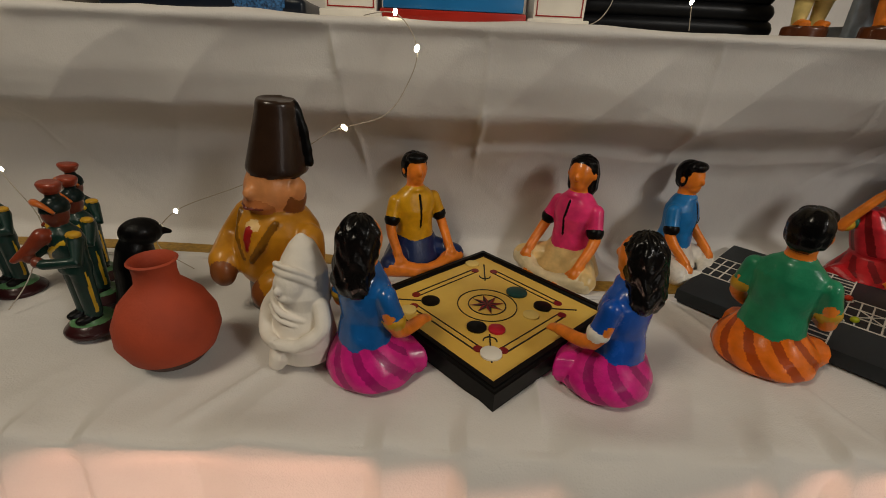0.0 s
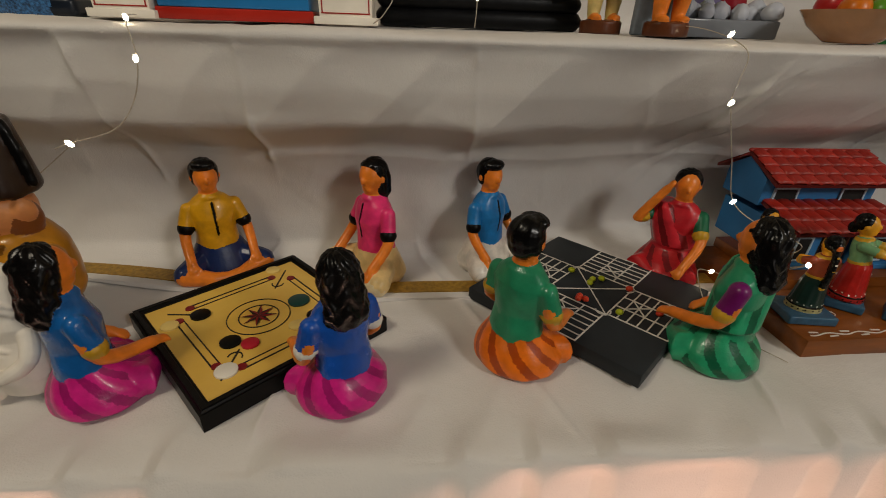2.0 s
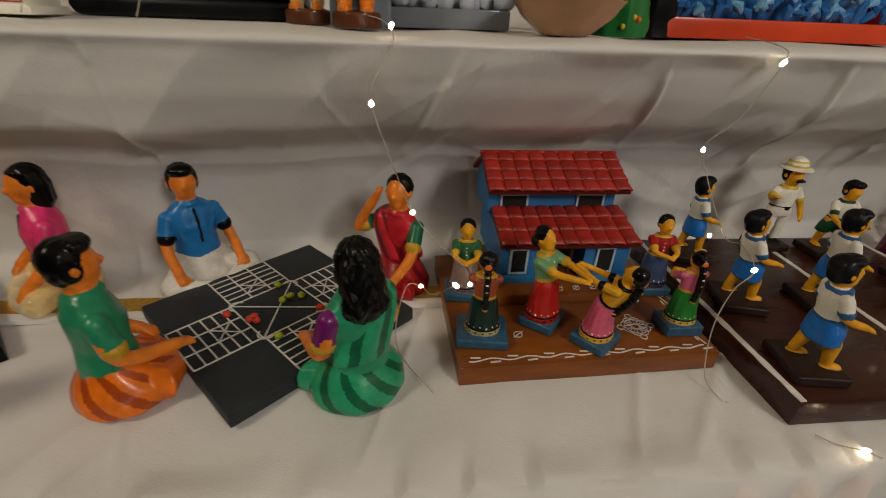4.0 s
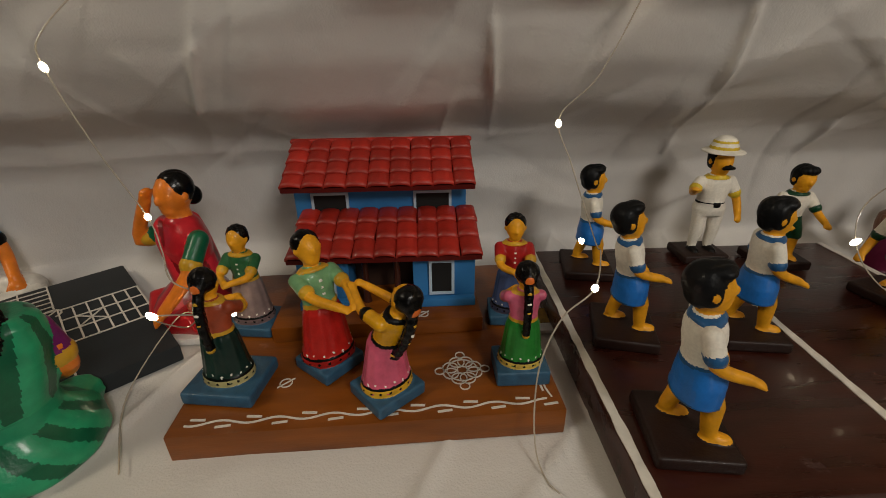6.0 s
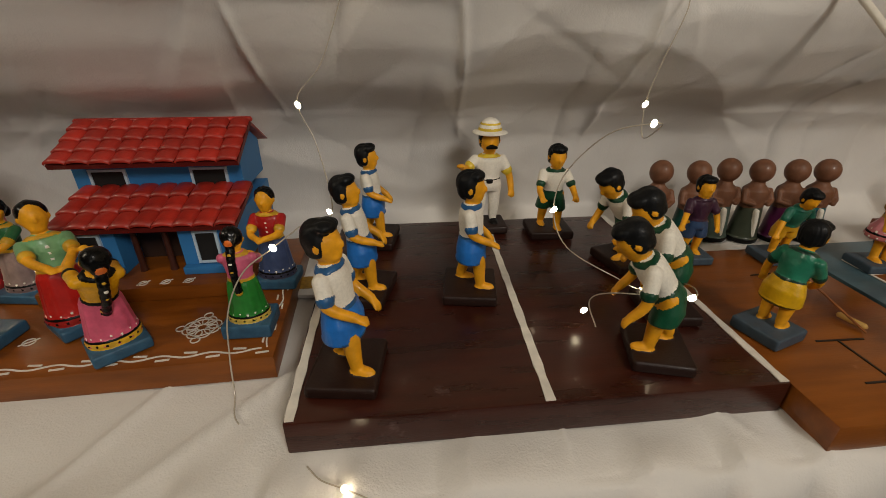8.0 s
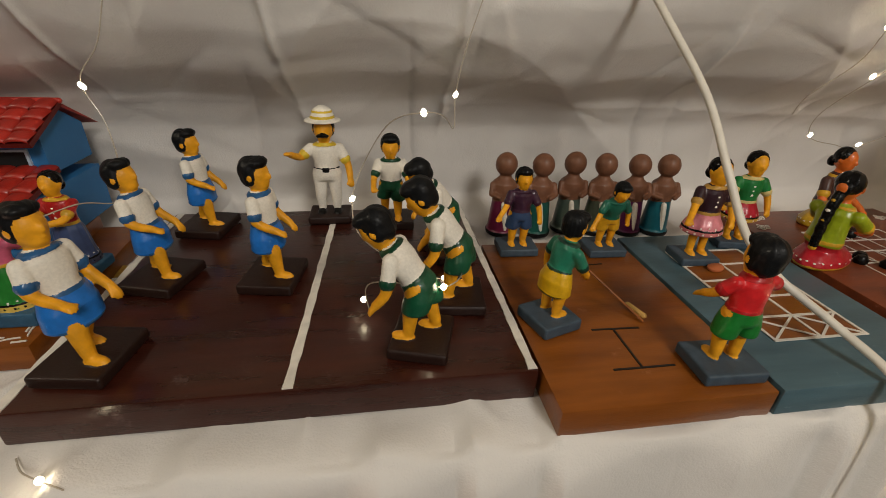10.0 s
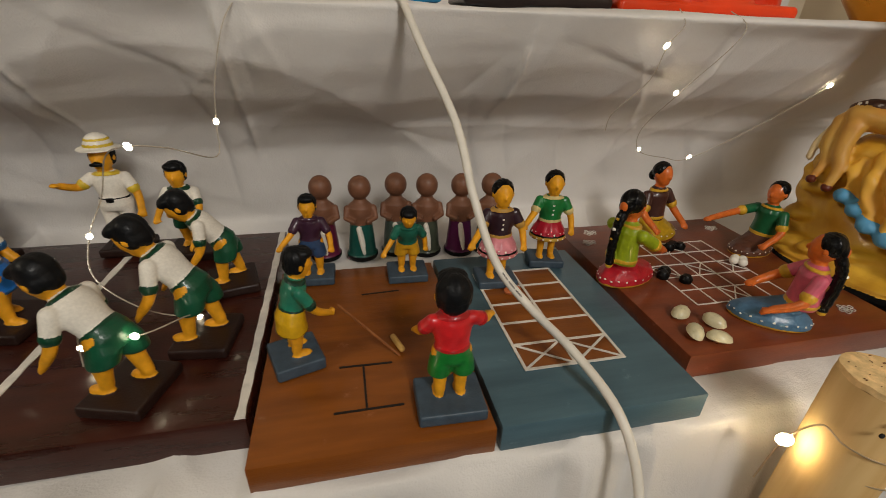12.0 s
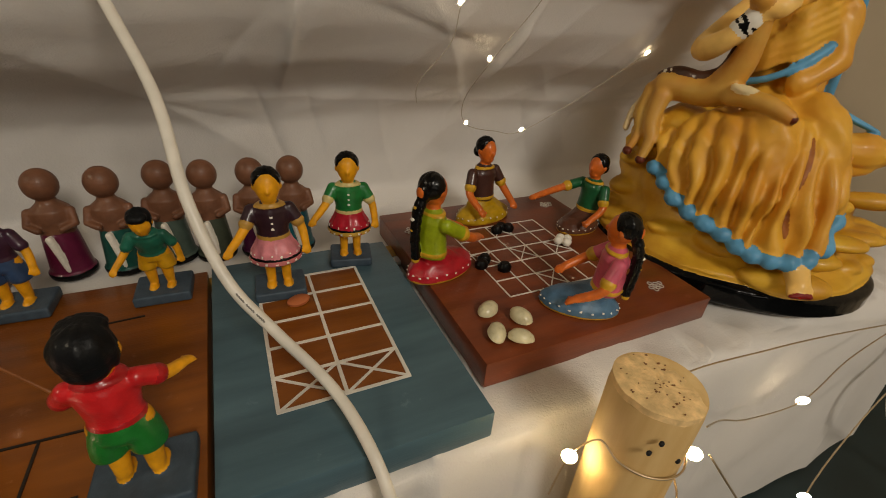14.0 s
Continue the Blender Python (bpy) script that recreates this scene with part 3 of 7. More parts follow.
# tip-cat base and hopscotch base
ORANGE = wood("orange_brown_varnish", (136, 76, 24), (108, 57, 17), 0.32)
tip = slab_board("tipcat_base", 1.6825, 1.8305, 0.7005, 0.917, 0.019, ORANGE, "orange-brown varnished wooden base with black scratched lines")
strokes(tip, "scratch_line", BLACK_LINE, [((1.735, 0.773), (1.773, 0.772), 0.0014, 0.019), ((1.731, 0.731), (1.776, 0.731), 0.0014, 0.019), ((1.752, 0.772), (1.752, 0.732), 0.0014, 0.019), ((1.756, 0.866), (1.79, 0.868), 0.0012, 0.019)], "thin black line")
BLUEGREY = wood("blue_grey_paint", (78, 104, 114), (64, 88, 98), 0.4)
hop = slab_board("hopscotch_base", 1.8335, 1.985, 0.7, 0.92, 0.02, BLUEGREY, "blue-grey painted wooden base with a brown hopscotch court")
bm = bmesh.new()
box(bm, 1.867, 1.947, 0.745, 0.882, 0.0195, 0.0204)
part("court_panel", bm, ORANGE, hop, "brown court panel", False)
Z = 0.0204
xs, ys = (1.867, 1.907, 1.947), [0.745 + 0.0274 * i for i in range(6)]
L = [((x, ys[0]), (x, ys[-1]), 0.0024, Z) for x in xs] + [((xs[0] - 0.001, y), (xs[-1] + 0.001, y), 0.0022, Z + 0.0001) for y in ys]
for i in (0, 1):
    L += [((xs[i], ys[0]), (xs[i + 1], ys[1]), 0.0018, Z + 0.0002), ((xs[i], ys[1]), (xs[i + 1], ys[0]), 0.0018, Z + 0.0003)]
strokes(hop, "court_line", WHITE_LINE, L, "white court line")
b = bmesh.new()
loft(b, [(0, 0, 0, 0.0085, 0.006), (0, 0, 0.002, 0.009, 0.0065), (0, 0, 0.0035, 0.007, 0.0045)], n=16)
ob = tagged(finish("hopping_stone", b, paint(176, 98, 58, 0.6)), "flat terracotta pebble on the hopscotch court", "stone")
ob.matrix_world = pose(1.894, 0.846, 0.023, 0, 0, 20)

# dice game base
RUST = wood("rust_brown_varnish", (126, 62, 34), (98, 46, 26), 0.32)
dice = slab_board("dice_base", 1.999, 2.2255, 0.7355, 0.975, 0.0205, RUST, "rust-brown varnished wooden base with a white game grid")
Z = 0.0205
gx = [2.056 + 0.0208 * i for i in range(6)]
gy = [0.796 + 0.0236 * i for i in range(6)]
L = [((x, gy[0]), (x, gy[-1]), 0.0012, Z) for x in gx] + [((gx[0], y), (gx[-1], y), 0.0012, Z + 0.0001) for y in gy]
for i, j in ((2, 0), (2, 4), (0, 2), (4, 2), (2, 2)):
    L += [((gx[i], gy[j]), (gx[i + 1], gy[j + 1]), 0.0011, Z + 0.0002), ((gx[i], gy[j + 1]), (gx[i + 1], gy[j]), 0.0011, Z + 0.0003)]
strokes(dice, "grid_line", WHITE_LINE, L)
for cx, cy in ((2.19, 0.766), (2.2, 0.945), (2.035, 0.955), (2.02, 0.93)):
    bm = bmesh.new()
    for k in range(9):
        a = k * 2.4
        ringline(bm, (cx + 0.0028 * k ** 0.5 * math.cos(a), cy + 0.002 * k ** 0.5 * math.sin(a)), 0.0021, 0.0005, Z + 0.00005 * k, 10)
    part("flower_motif", bm, WHITE_LINE, dice, "", False)


def shell(x, y, z, rz, tilt, s=1.0):
    b = bmesh.new()
    loft(b, [(0, 0, 0.0, 0.006, 0.004), (0, 0, 0.0022, 0.0098, 0.007), (0.0005, 0, 0.0055, 0.0092, 0.0066), (0.001, 0, 0.0082, 0.006, 0.0044), (0.001, 0, 0.0092, 0.0024, 0.0018)], n=20)
    box(b, -0.0022, 0.0035, -0.0005, 0.0005, 0.0086, 0.0093)
    ob = tagged(finish("cowrie_shell", b, material("shell_cream", lin(206, 196, 160), 0.3, coat=0.4, vary=0.15, scale=150)), "cream glossy cowrie shell lying on the rust-brown base", "shell", "cowrie shells")
    ob.matrix_world = pose(x, y, z, tilt, 0, rz) @ Matrix.Scale(s, 4)


for a in ((2.027, 0.784, 0.0222, 25, 0), (2.018, 0.757, 0.0235, 60, 14), (2.047, 0.767, 0.0235, 110, -10), (2.033, 0.746, 0.0235, 150, 12)):
    shell(*a)
for i, (x, y) in enumerate(((2.152, 0.858), (2.158, 0.852), (2.163, 0.858), (2.157, 0.862))):
    b = bmesh.new()
    ball(b, (0, 0, 0.0045), (0.005, 0.0045, 0.0045), u=12, v=8)
    ob = tagged(finish("white_counter", b, WHITE), "small white bead counter on the game grid", "game piece", "white counters")
    ob.matrix_world = pose(x, y, 0.0225)
for i, (x, y) in enumerate(((2.104, 0.9), (2.111, 0.904), (2.118, 0.9), (2.073, 0.834), (2.055, 0.845), (2.062, 0.852))):
    b = bmesh.new()
    loft(b, [(0, 0, 0, 0.006, 0.0055), (0, 0, 0.004, 0.0066, 0.006), (0, 0, 0.0075, 0.004, 0.0036)], n=12)
    ob = tagged(finish("black_counter", b, BLACK), "small black lump counter on the game grid", "game piece", "black counters")
    ob.matrix_world = pose(x, y, 0.0225)


# ---- dolls: each one a single painted figure ----
class Figure:
    """Gathers the forms of one doll in units of its height, then makes one mesh of them."""

    def __init__(self):
        self.bm, self.mats = bmesh.new(), []

    def mi(self, mat):
        if mat not in self.mats:
            self.mats.append(mat)
        return self.mats.index(mat)

    def tube(self, pts, r, mat, flat=1.0, n=12):
        tube(self.bm, pts, r, self.mi(mat), n=n, flat=flat)

    def ball(self, c, r, mat, u=18, v=12):
        ball(self.bm, c, r, self.mi(mat), u, v)

    def loft(self, rings, mat, fold=0, amp=0.0, twist=0.0, stripe=None, n=36):
        if stripe:
            fine = []
            for a, b in zip(rings, rings[1:]):
                fine += [tuple(p + (q - p) * i / 6 for p, q in zip(a, b)) for i in range(6)]
            rings, n, twist = fine + [rings[-1]], 144, twist / 6
        loft(self.bm, rings, self.mi(mat), n, fold, amp, twist, self.mi(stripe) if stripe else None)

    def box(self, x0, x1, y0, y1, z0, z1, mat, bevel=0.01, m=None):
        box(self.bm, x0, x1, y0, y1, z0, z1, bevel, self.mi(mat), m)

    def bend(self, lean, pivot=0.4, side=0.0):
        """Tilts all above the pivot forward by the slope lean, or backward if it is negative."""
        turn = Matrix.Rotation(-math.atan(lean), 3, "X") @ Matrix.Rotation(math.atan(side), 3, "Y")
        for v in self.bm.verts:
            if v.co.z > pivot:
                v.co = Vector((0, 0, pivot)) + turn @ (v.co - Vector((0, 0, pivot)))

    def done(self, name, label, category, x, y, z, face, h, group="", grain=0.0088, relief=(), passes=3):
        """Moulds the forms into one skin, as clay is, and keeps on each place the paint of the form that lies there.
        relief: rows of (material, depth, field of the points) for carved hair, folds and rock."""
        bm = self.bm
        bmesh.ops.recalc_face_normals(bm, faces=bm.faces)
        bm.faces.ensure_lookup_table()
        rough = bpy.data.meshes.new("forms")
        bm.to_mesh(rough)
        ob = new("forms", rough)
        mod = ob.modifiers.new("mould", "REMESH")
        mod.mode, mod.voxel_size = "VOXEL", grain
        me = bpy.data.meshes.new_from_object(ob.evaluated_get(bpy.context.evaluated_depsgraph_get()))
        bpy.data.objects.remove(ob)
        bpy.data.meshes.remove(rough)
        tree = BVHTree.FromBMesh(bm)
        nv, nf, ne = len(me.vertices), len(me.polygons), len(me.edges)
        co, ed = np.empty(nv * 3), np.empty(ne * 2, int)
        me.vertices.foreach_get("co", co)
        me.edges.foreach_get("vertices", ed)
        co, ed = co.reshape(-1, 3), ed.reshape(-1, 2)
        cen, nor = np.empty(nf * 3), np.empty(nf * 3)
        me.polygons.foreach_get("center", cen)
        me.polygons.foreach_get("normal", nor)
        out = cen.reshape(-1, 3) + nor.reshape(-1, 3) * grain * 0.4
        mi = np.array([bm.faces[tree.find_nearest(Vector(p))[2]].material_index for p in out])
        le = np.empty(len(me.loops), int)
        me.loops.foreach_get("edge_index", le)
        lt = np.empty(nf, int)
        me.polygons.foreach_get("loop_total", lt)
        lf = np.repeat(np.arange(nf), lt)[np.argsort(le, kind="stable")]
        two = np.bincount(le, minlength=ne) == 2
        first = np.concatenate([[0], np.cumsum(np.bincount(le, minlength=ne))[:-1]])[two]
        fa, fb = lf[first], lf[first + 1]
        for _ in range(2):  # stray specks take the paint round them
            vote = np.zeros((nf, len(self.mats)))
            np.add.at(vote, (fa, mi[fb]), 1)
            np.add.at(vote, (fb, mi[fa]), 1)
            best = vote.argmax(1)
            mi = np.where(vote[np.arange(nf), best] >= 3, best, mi)
        seam = ed[np.flatnonzero(two)[mi[fa] != mi[fb]]]
        sd = np.bincount(seam.ravel(), minlength=nv)[:, None]
        deg = np.bincount(ed.ravel(), minlength=nv)[:, None] + 1e-9
        for _ in range(8):  # brushed paint has smooth edges
            acc = np.zeros_like(co)
            np.add.at(acc, seam[:, 0], co[seam[:, 1]])
            np.add.at(acc, seam[:, 1], co[seam[:, 0]])
            co = np.where(sd >= 2, co * 0.5 + acc / np.maximum(sd, 1) * 0.5, co)
        for _ in range(passes):
            acc = np.zeros_like(co)
            np.add.at(acc, ed[:, 0], co[ed[:, 1]])
            np.add.at(acc, ed[:, 1], co[ed[:, 0]])
            co = co * 0.45 + acc / deg * 0.55
        me.vertices.foreach_set("co", co.ravel())
        me.update()
        if relief:
            vn = np.empty(nv * 3)
            me.vertices.foreach_get("normal", vn)
            vn = vn.reshape(-1, 3)
            lv = np.empty(len(me.loops), int)
            me.loops.foreach_get("vertex_index", lv)
            for mat, depth, field in relief:
                if mat not in self.mats:
                    continue
                on = np.zeros(nv)
                np.add.at(on, lv, np.repeat((mi == self.mats.index(mat)).astype(float), lt))
                co += vn * (depth * field(co) * np.minimum(on / 4, 1.0))[:, None]
            me.vertices.foreach_set("co", co.ravel())
        me.polygons.foreach_set("material_index", mi)
        me.polygons.foreach_set("use_smooth", [True] * nf)
        me.update()
        bm.free()
        me.name = name
        for m in self.mats:
            me.materials.append(m)
        ob = tagged(new(name, me), label, category, group)
        ob.matrix_world = pose(x, y, z, 0, 0, face) @ Matrix.Scale(h, 4)
        return ob


def wavy(c):
    """Long wavy locks."""
    a = np.arctan2(c[:, 0], -c[:, 1]) * 5.5
    return np.sin(a * 2.0 + 1.3 * np.sin(c[:, 2] * 34)) * 0.6 + 0.5 * np.sin(c[:, 2] * 62 + 2.2 * np.sin(a * 1.3))


def strands(c):
    """Combed short hair."""
    return np.sin(np.arctan2(c[:, 0], c[:, 1] - 0.06) * 15 + 5 * c[:, 2]) * 0.7 + 0.3 * np.sin(c[:, 0] * 90 + c[:, 2] * 40)


def creased(c):
    """Soft creases of moulded clothes."""
    return np.sin(c[:, 2] * 26 + 3 * np.sin(c[:, 0] * 11) + 2 * np.sin(c[:, 1] * 13))


def head(f, z, skin, hair, r=0.1, style="short", turn=0.0, y=0.0):
    m0 = len(f.bm.verts)
    f.ball((0, y, z), (r * 0.86, r * 0.95, r * 1.14), skin)
    f.ball((0, y + r * 0.2, z - r * 0.72), (r * 0.6, r * 0.66, r * 0.5), skin, 14, 8)
    f.ball((0, y + r * 0.96, z - r * 0.14), (r * 0.16, r * 0.2, r * 0.26), skin, 10, 6)
    f.ball((0, y + r * 0.8, z - r * 0.56), (r * 0.26, r * 0.14, r * 0.1), skin, 10, 6)
    for s in (-1, 1):
        f.ball((s * r * 0.92, y - r * 0.05, z - r * 0.05), (r * 0.12, r * 0.2, r * 0.26), skin, 8, 6)
    f.ball((0, y - r * 0.28, z + r * 0.34), (r * 1.0, r * 0.95, r * 1.0), hair)
    if style == "short":
        f.ball((0, y + r * 0.28, z + r * 0.9), (r * 0.86, r * 0.68, r * 0.42), hair, 14, 8)
        for s in (-1, 1):
            f.ball((s * r * 0.74, y - r * 0.2, z + r * 0.05), (r * 0.26, r * 0.5, r * 0.72), hair, 10, 8)
        f.ball((0, y - r * 0.5, z - r * 0.2), (r * 0.82, r * 0.62, r * 0.75), hair, 14, 8)
    if style == "long":
        f.loft([(0, y - r * 0.8, z - r * 2.7, r * 0.6, r * 0.35), (0, y - r * 0.85, z - r * 2.45, r * 1.02, r * 0.66), (0, y - r * 0.85, z - r * 1.9, r * 1.22, r * 0.82), (0, y - r * 0.7, z - r * 1.2, r * 1.14, r * 0.86), (0, y - r * 0.5, z - r * 0.5, r * 1.14, r * 0.95), (0, y - r * 0.3, z + r * 0.5, r * 1.06, r * 1.0), (0, y - r * 0.2, z + r * 1.2, r * 0.5, r * 0.5)], hair, fold=8, amp=0.07, twist=0.5)
    if style == "bob":
        f.loft([(0, y - r * 0.5, z - r * 1.5, r * 0.8, r * 0.5), (0, y - r * 0.5, z - r * 1.1, r * 1.05, r * 0.75), (0, y - r * 0.4, z, r * 1.08, r * 0.9), (0, y - r * 0.2, z + r * 0.9, r * 0.9, r * 0.85), (0, y - r * 0.1, z + r * 1.25, r * 0.3, r * 0.3)], hair, fold=9, amp=0.03)
    if style == "bun":
        f.ball((0, y - r * 1.15, z - r * 0.35), (r * 0.6, r * 0.5, r * 0.62), hair, 14, 8)
    if style == "braid":
        f.ball((0, y - r * 1.08, z + r * 0.0), (r * 0.62, r * 0.3, r * 0.62), hair, 14, 8)
        f.ball((0, y - r * 1.3, z + r * 0.02), (r * 0.4, r * 0.16, r * 0.4), SKIN_B, 12, 8)
        pts = [(0, y - r * 0.95, z - r * 0.2), (0, y - r * 1.45, z - r * 1.4), (0, y - r * 1.6, z - r * 3.0), (0, y - r * 1.5, z - r * 4.9)]
        f.tube(smooth_path(pts, 5), [r * (0.42 - 0.008 * i + 0.05 * (i % 2)) for i in range(16)], hair)
        for k in range(5):
            f.ball((0, y - r * (1.6 + 0.25 * math.sin(k)), z - r * (0.9 + 0.85 * k)), (r * 0.2, r * 0.24, r * 0.12), WHITE if k % 2 else GOLD, 8, 5)
        f.ball((0, y - r * 1.5, z - r * 5.1), (r * 0.34, r * 0.34, r * 0.3), GOLD, 10, 6)
    if turn:
        f.bm.verts.ensure_lookup_table()
        vs = f.bm.verts[m0:]
        bmesh.ops.rotate(f.bm, verts=vs, cent=(0, y, z), matrix=Matrix.Rotation(radians(turn), 3, "Z"))


def arm(f, s, shoulder, elbow, wrist, skin, sleeve, r=0.05, band=None):
    sh, el, wr = Vector(shoulder), Vector(elbow), Vector(wrist)
    for v in (sh, el, wr):
        v.x *= s
    f.tube(smooth_path([sh, el, wr], 4), [r * (1 - 0.035 * i) for i in range(9)], skin)
    f.ball(sh, r * (1.16 if sleeve else 1.05), sleeve or skin, 14, 10)
    d = (wr - el).normalized()
    f.tube([wr, wr + d * r * 1.1], [r * 0.78, r * 0.82], skin, flat=0.62)
    q = d.cross(Vector((0, 0, 1)))
    q = q.normalized() if q.length > 0.1 else Vector((1, 0, 0))
    for k in (-1, 0, 1):
        f.tube([wr + d * r * 1.2 + q * r * 0.5 * k, wr + d * r * (1.75 - 0.15 * abs(k)) + q * r * 0.5 * k - Vector((0, 0, r * 0.25))], [r * 0.3, r * 0.22], skin, n=8)
    f.tube([wr + d * r * 0.5 - q * r * 0.6 * s, wr + d * r * 1.3 - q * r * 1.1 * s], [r * 0.28, r * 0.22], skin, n=8)
    if sleeve:
        mid = sh.lerp(el, 0.72)
        f.tube([sh, mid], [r * 1.16, r * 1.2], sleeve)
        f.tube([sh.lerp(el, 0.66), sh.lerp(el, 0.74)], [r * 1.3, r * 1.3], band or sleeve)
    if band and not sleeve:
        f.tube([el.lerp(wr, 0.75), el.lerp(wr, 0.82)], [r * 0.9, r * 0.9], band)


def seated(name, label, x, y, face, h, shirt, lower, hair=HAIR, style="short", turn=0, skin=SKIN, stripe=None, skirt=True, arms=None, trim=None, shawl=None, lean=0.0, sleeve=None, cuff=None):
    f = Figure()
    if skirt:
        f.loft([(0, 0.04, 0.0, 0.255, 0.245), (0, 0.045, 0.025, 0.276, 0.266), (0, 0.05, 0.07, 0.279, 0.27), (0, 0.045, 0.12, 0.262, 0.252), (0, 0.035, 0.17, 0.23, 0.215), (0, 0.02, 0.22, 0.195, 0.165), (0, 0.0, 0.28, 0.16, 0.125)], lower, 9, 0.014, 1.5, stripe, 90)
        for s in (-1, 1):
            f.tube([(s * 0.1, 0.05, 0.11), (s * 0.2, 0.19, 0.085), (s * 0.06, 0.26, 0.06)], [0.1, 0.1, 0.07], lower)
    else:
        f.loft([(0, 0.0, 0.0, 0.24, 0.2), (0, 0.0, 0.06, 0.27, 0.22), (0, 0.0, 0.16, 0.23, 0.18), (0, 0, 0.3, 0.16, 0.12)], lower)
        for s in (-1, 1):
            f.tube([(s * 0.12, 0.02, 0.13), (s * 0.31, 0.2, 0.1)], [0.11, 0.085], lower)
            f.tube([(s * 0.31, 0.2, 0.09), (s * 0.1, 0.29, 0.055), (-s * 0.04, 0.3, 0.05)], [0.082, 0.06, 0.045], trim or skin)
            f.ball((-s * 0.1, 0.31, 0.045), (0.09, 0.045, 0.04), skin, 12, 8)
    f.loft([(0, 0, 0.17, 0.16, 0.132), (0, 0, 0.2, 0.176, 0.146), (0, 0, 0.28, 0.168, 0.138), (0, 0.005, 0.38, 0.155, 0.125), (0, 0.01, 0.5, 0.172, 0.135), (0, 0, 0.57, 0.182, 0.122), (0, 0, 0.62, 0.16, 0.104), (0, 0, 0.66, 0.118, 0.09), (0, 0, 0.69, 0.07, 0.065)], shirt, 5, 0.014, 0.3)
    f.tube([(0, 0, 0.64), (0, 0.01, 0.76)], [0.074, 0.068], skin)
    f.loft([(0, 0.012, 0.665, 0.1, 0.088), (0, 0.012, 0.685, 0.085, 0.078), (0, 0.012, 0.695, 0.074, 0.068)], shirt)
    if not skirt:
        f.tube([(0, 0.13, 0.36), (0, 0.142, 0.5), (0, 0.108, 0.64)], 0.006, BLACK, n=6)
        f.loft([(0, 0, 0.2, 0.187, 0.155), (0, 0, 0.212, 0.187, 0.155)], SKIN_B)
    if shawl:
        f.loft([(-0.02, 0.0, 0.3, 0.185, 0.15), (0.02, 0.0, 0.42, 0.185, 0.15), (0.07, 0.0, 0.54, 0.155, 0.15), (0.11, -0.01, 0.64, 0.105, 0.13), (0.12, -0.01, 0.67, 0.06, 0.1)], shawl, 7, 0.03, 0.5, stripe)
    head(f, 0.828, skin, hair, 0.108, style, turn, 0.01)
    for s, a in zip((-1, 1), arms or (((0.172, 0.0, 0.57), (0.235, 0.05, 0.37), (0.235, 0.22, 0.19)),) * 2):
        arm(f, s, *a, skin, sleeve or shirt, 0.05, cuff if cuff else (BLACK if not skirt else GOLD))
    if lean:
        f.bend(lean, 0.3)
    return f.done(name, label, "doll", x, y, 0.001, face, h, "seated clay dolls", 0.0078, ((hair, 0.0065 if style == "long" else 0.0025, wavy if style == "long" else strands), (shirt, 0.0018, creased)))


PINK, BLUE, ROYAL = paint(206, 34, 128), paint(22, 92, 160, 0.24, 0.6), paint(22, 78, 168, 0.24, 0.6)
MAG_D = paint(156, 24, 100)
GREEN, ORG, ORG_D = paint(34, 130, 92), paint(226, 112, 24), paint(164, 66, 12)
REACH = ((0.18, 0.0, 0.565), (0.225, 0.04, 0.36), (0.15, 0.3, 0.27))
REST = ((0.18, 0.0, 0.565), (0.22, 0.0, 0.38), (0.17, 0.19, 0.24))
seated("girl_doll", "painted clay girl doll, blue top, magenta skirt, by the carrom board", 0.491, 0.773, -42, 0.136, BLUE, PINK, style="long", stripe=MAG_D, arms=(REST, REACH))
seated("girl_doll", "painted clay girl doll, royal blue top, white sleeve, magenta skirt", 0.685, 0.766, 40, 0.134, ROYAL, PINK, style="long", stripe=MAG_D, arms=(REACH, REST), cuff=WHITE)
seated("boy_doll", "painted clay boy doll, mustard shirt and navy shorts, sitting cross-legged", 0.517, 0.972, -152, 0.1365, paint(206, 150, 24), paint(22, 40, 84), skirt=False)
seated("boy_doll", "painted clay boy doll, hot pink shirt and cream trousers, sitting cross-legged", 0.699, 0.955, 128, 0.1445, paint(222, 52, 112), paint(222, 190, 130), style="bob", turn=15, skirt=False, trim=paint(220, 200, 160))
seated("boy_doll", "painted clay boy doll, blue collared shirt and white trousers, sitting cross-legged", 0.83, 0.978, -138, 0.138, paint(26, 112, 176), paint(212, 206, 196), turn=-15, skirt=False, trim=WHITE)
seated("boy_doll", "painted clay boy doll, green shirt, orange cloth, by the slate board", 0.829, 0.802, -52, 0.144, GREEN, ORG, stripe=ORG_D, arms=(REST, REACH))
seated("woman_doll", "painted clay woman doll in a green striped sari, purple sleeve, seated", 1.022, 0.795, 42, 0.145, paint(34, 138, 98), paint(36, 148, 104), style="long", stripe=paint(14, 88, 60), shawl=paint(38, 150, 106), sleeve=paint(110, 20, 96), arms=(REACH, REST))
seated("woman_doll", "painted clay woman doll, red sari, one arm raised to head", 1.055, 0.953, 140, 0.1355, paint(178, 30, 40), paint(178, 28, 34), style="bun", stripe=paint(118, 14, 22), shawl=paint(196, 40, 52), turn=15, sleeve=paint(18, 92, 62),
       arms=(((0.172, 0.0, 0.575), (0.23, 0.14, 0.4), (0.16, 0.3, 0.2)), ((0.172, 0.0, 0.575), (0.3, 0.16, 0.5), (0.13, 0.12, 0.8))))


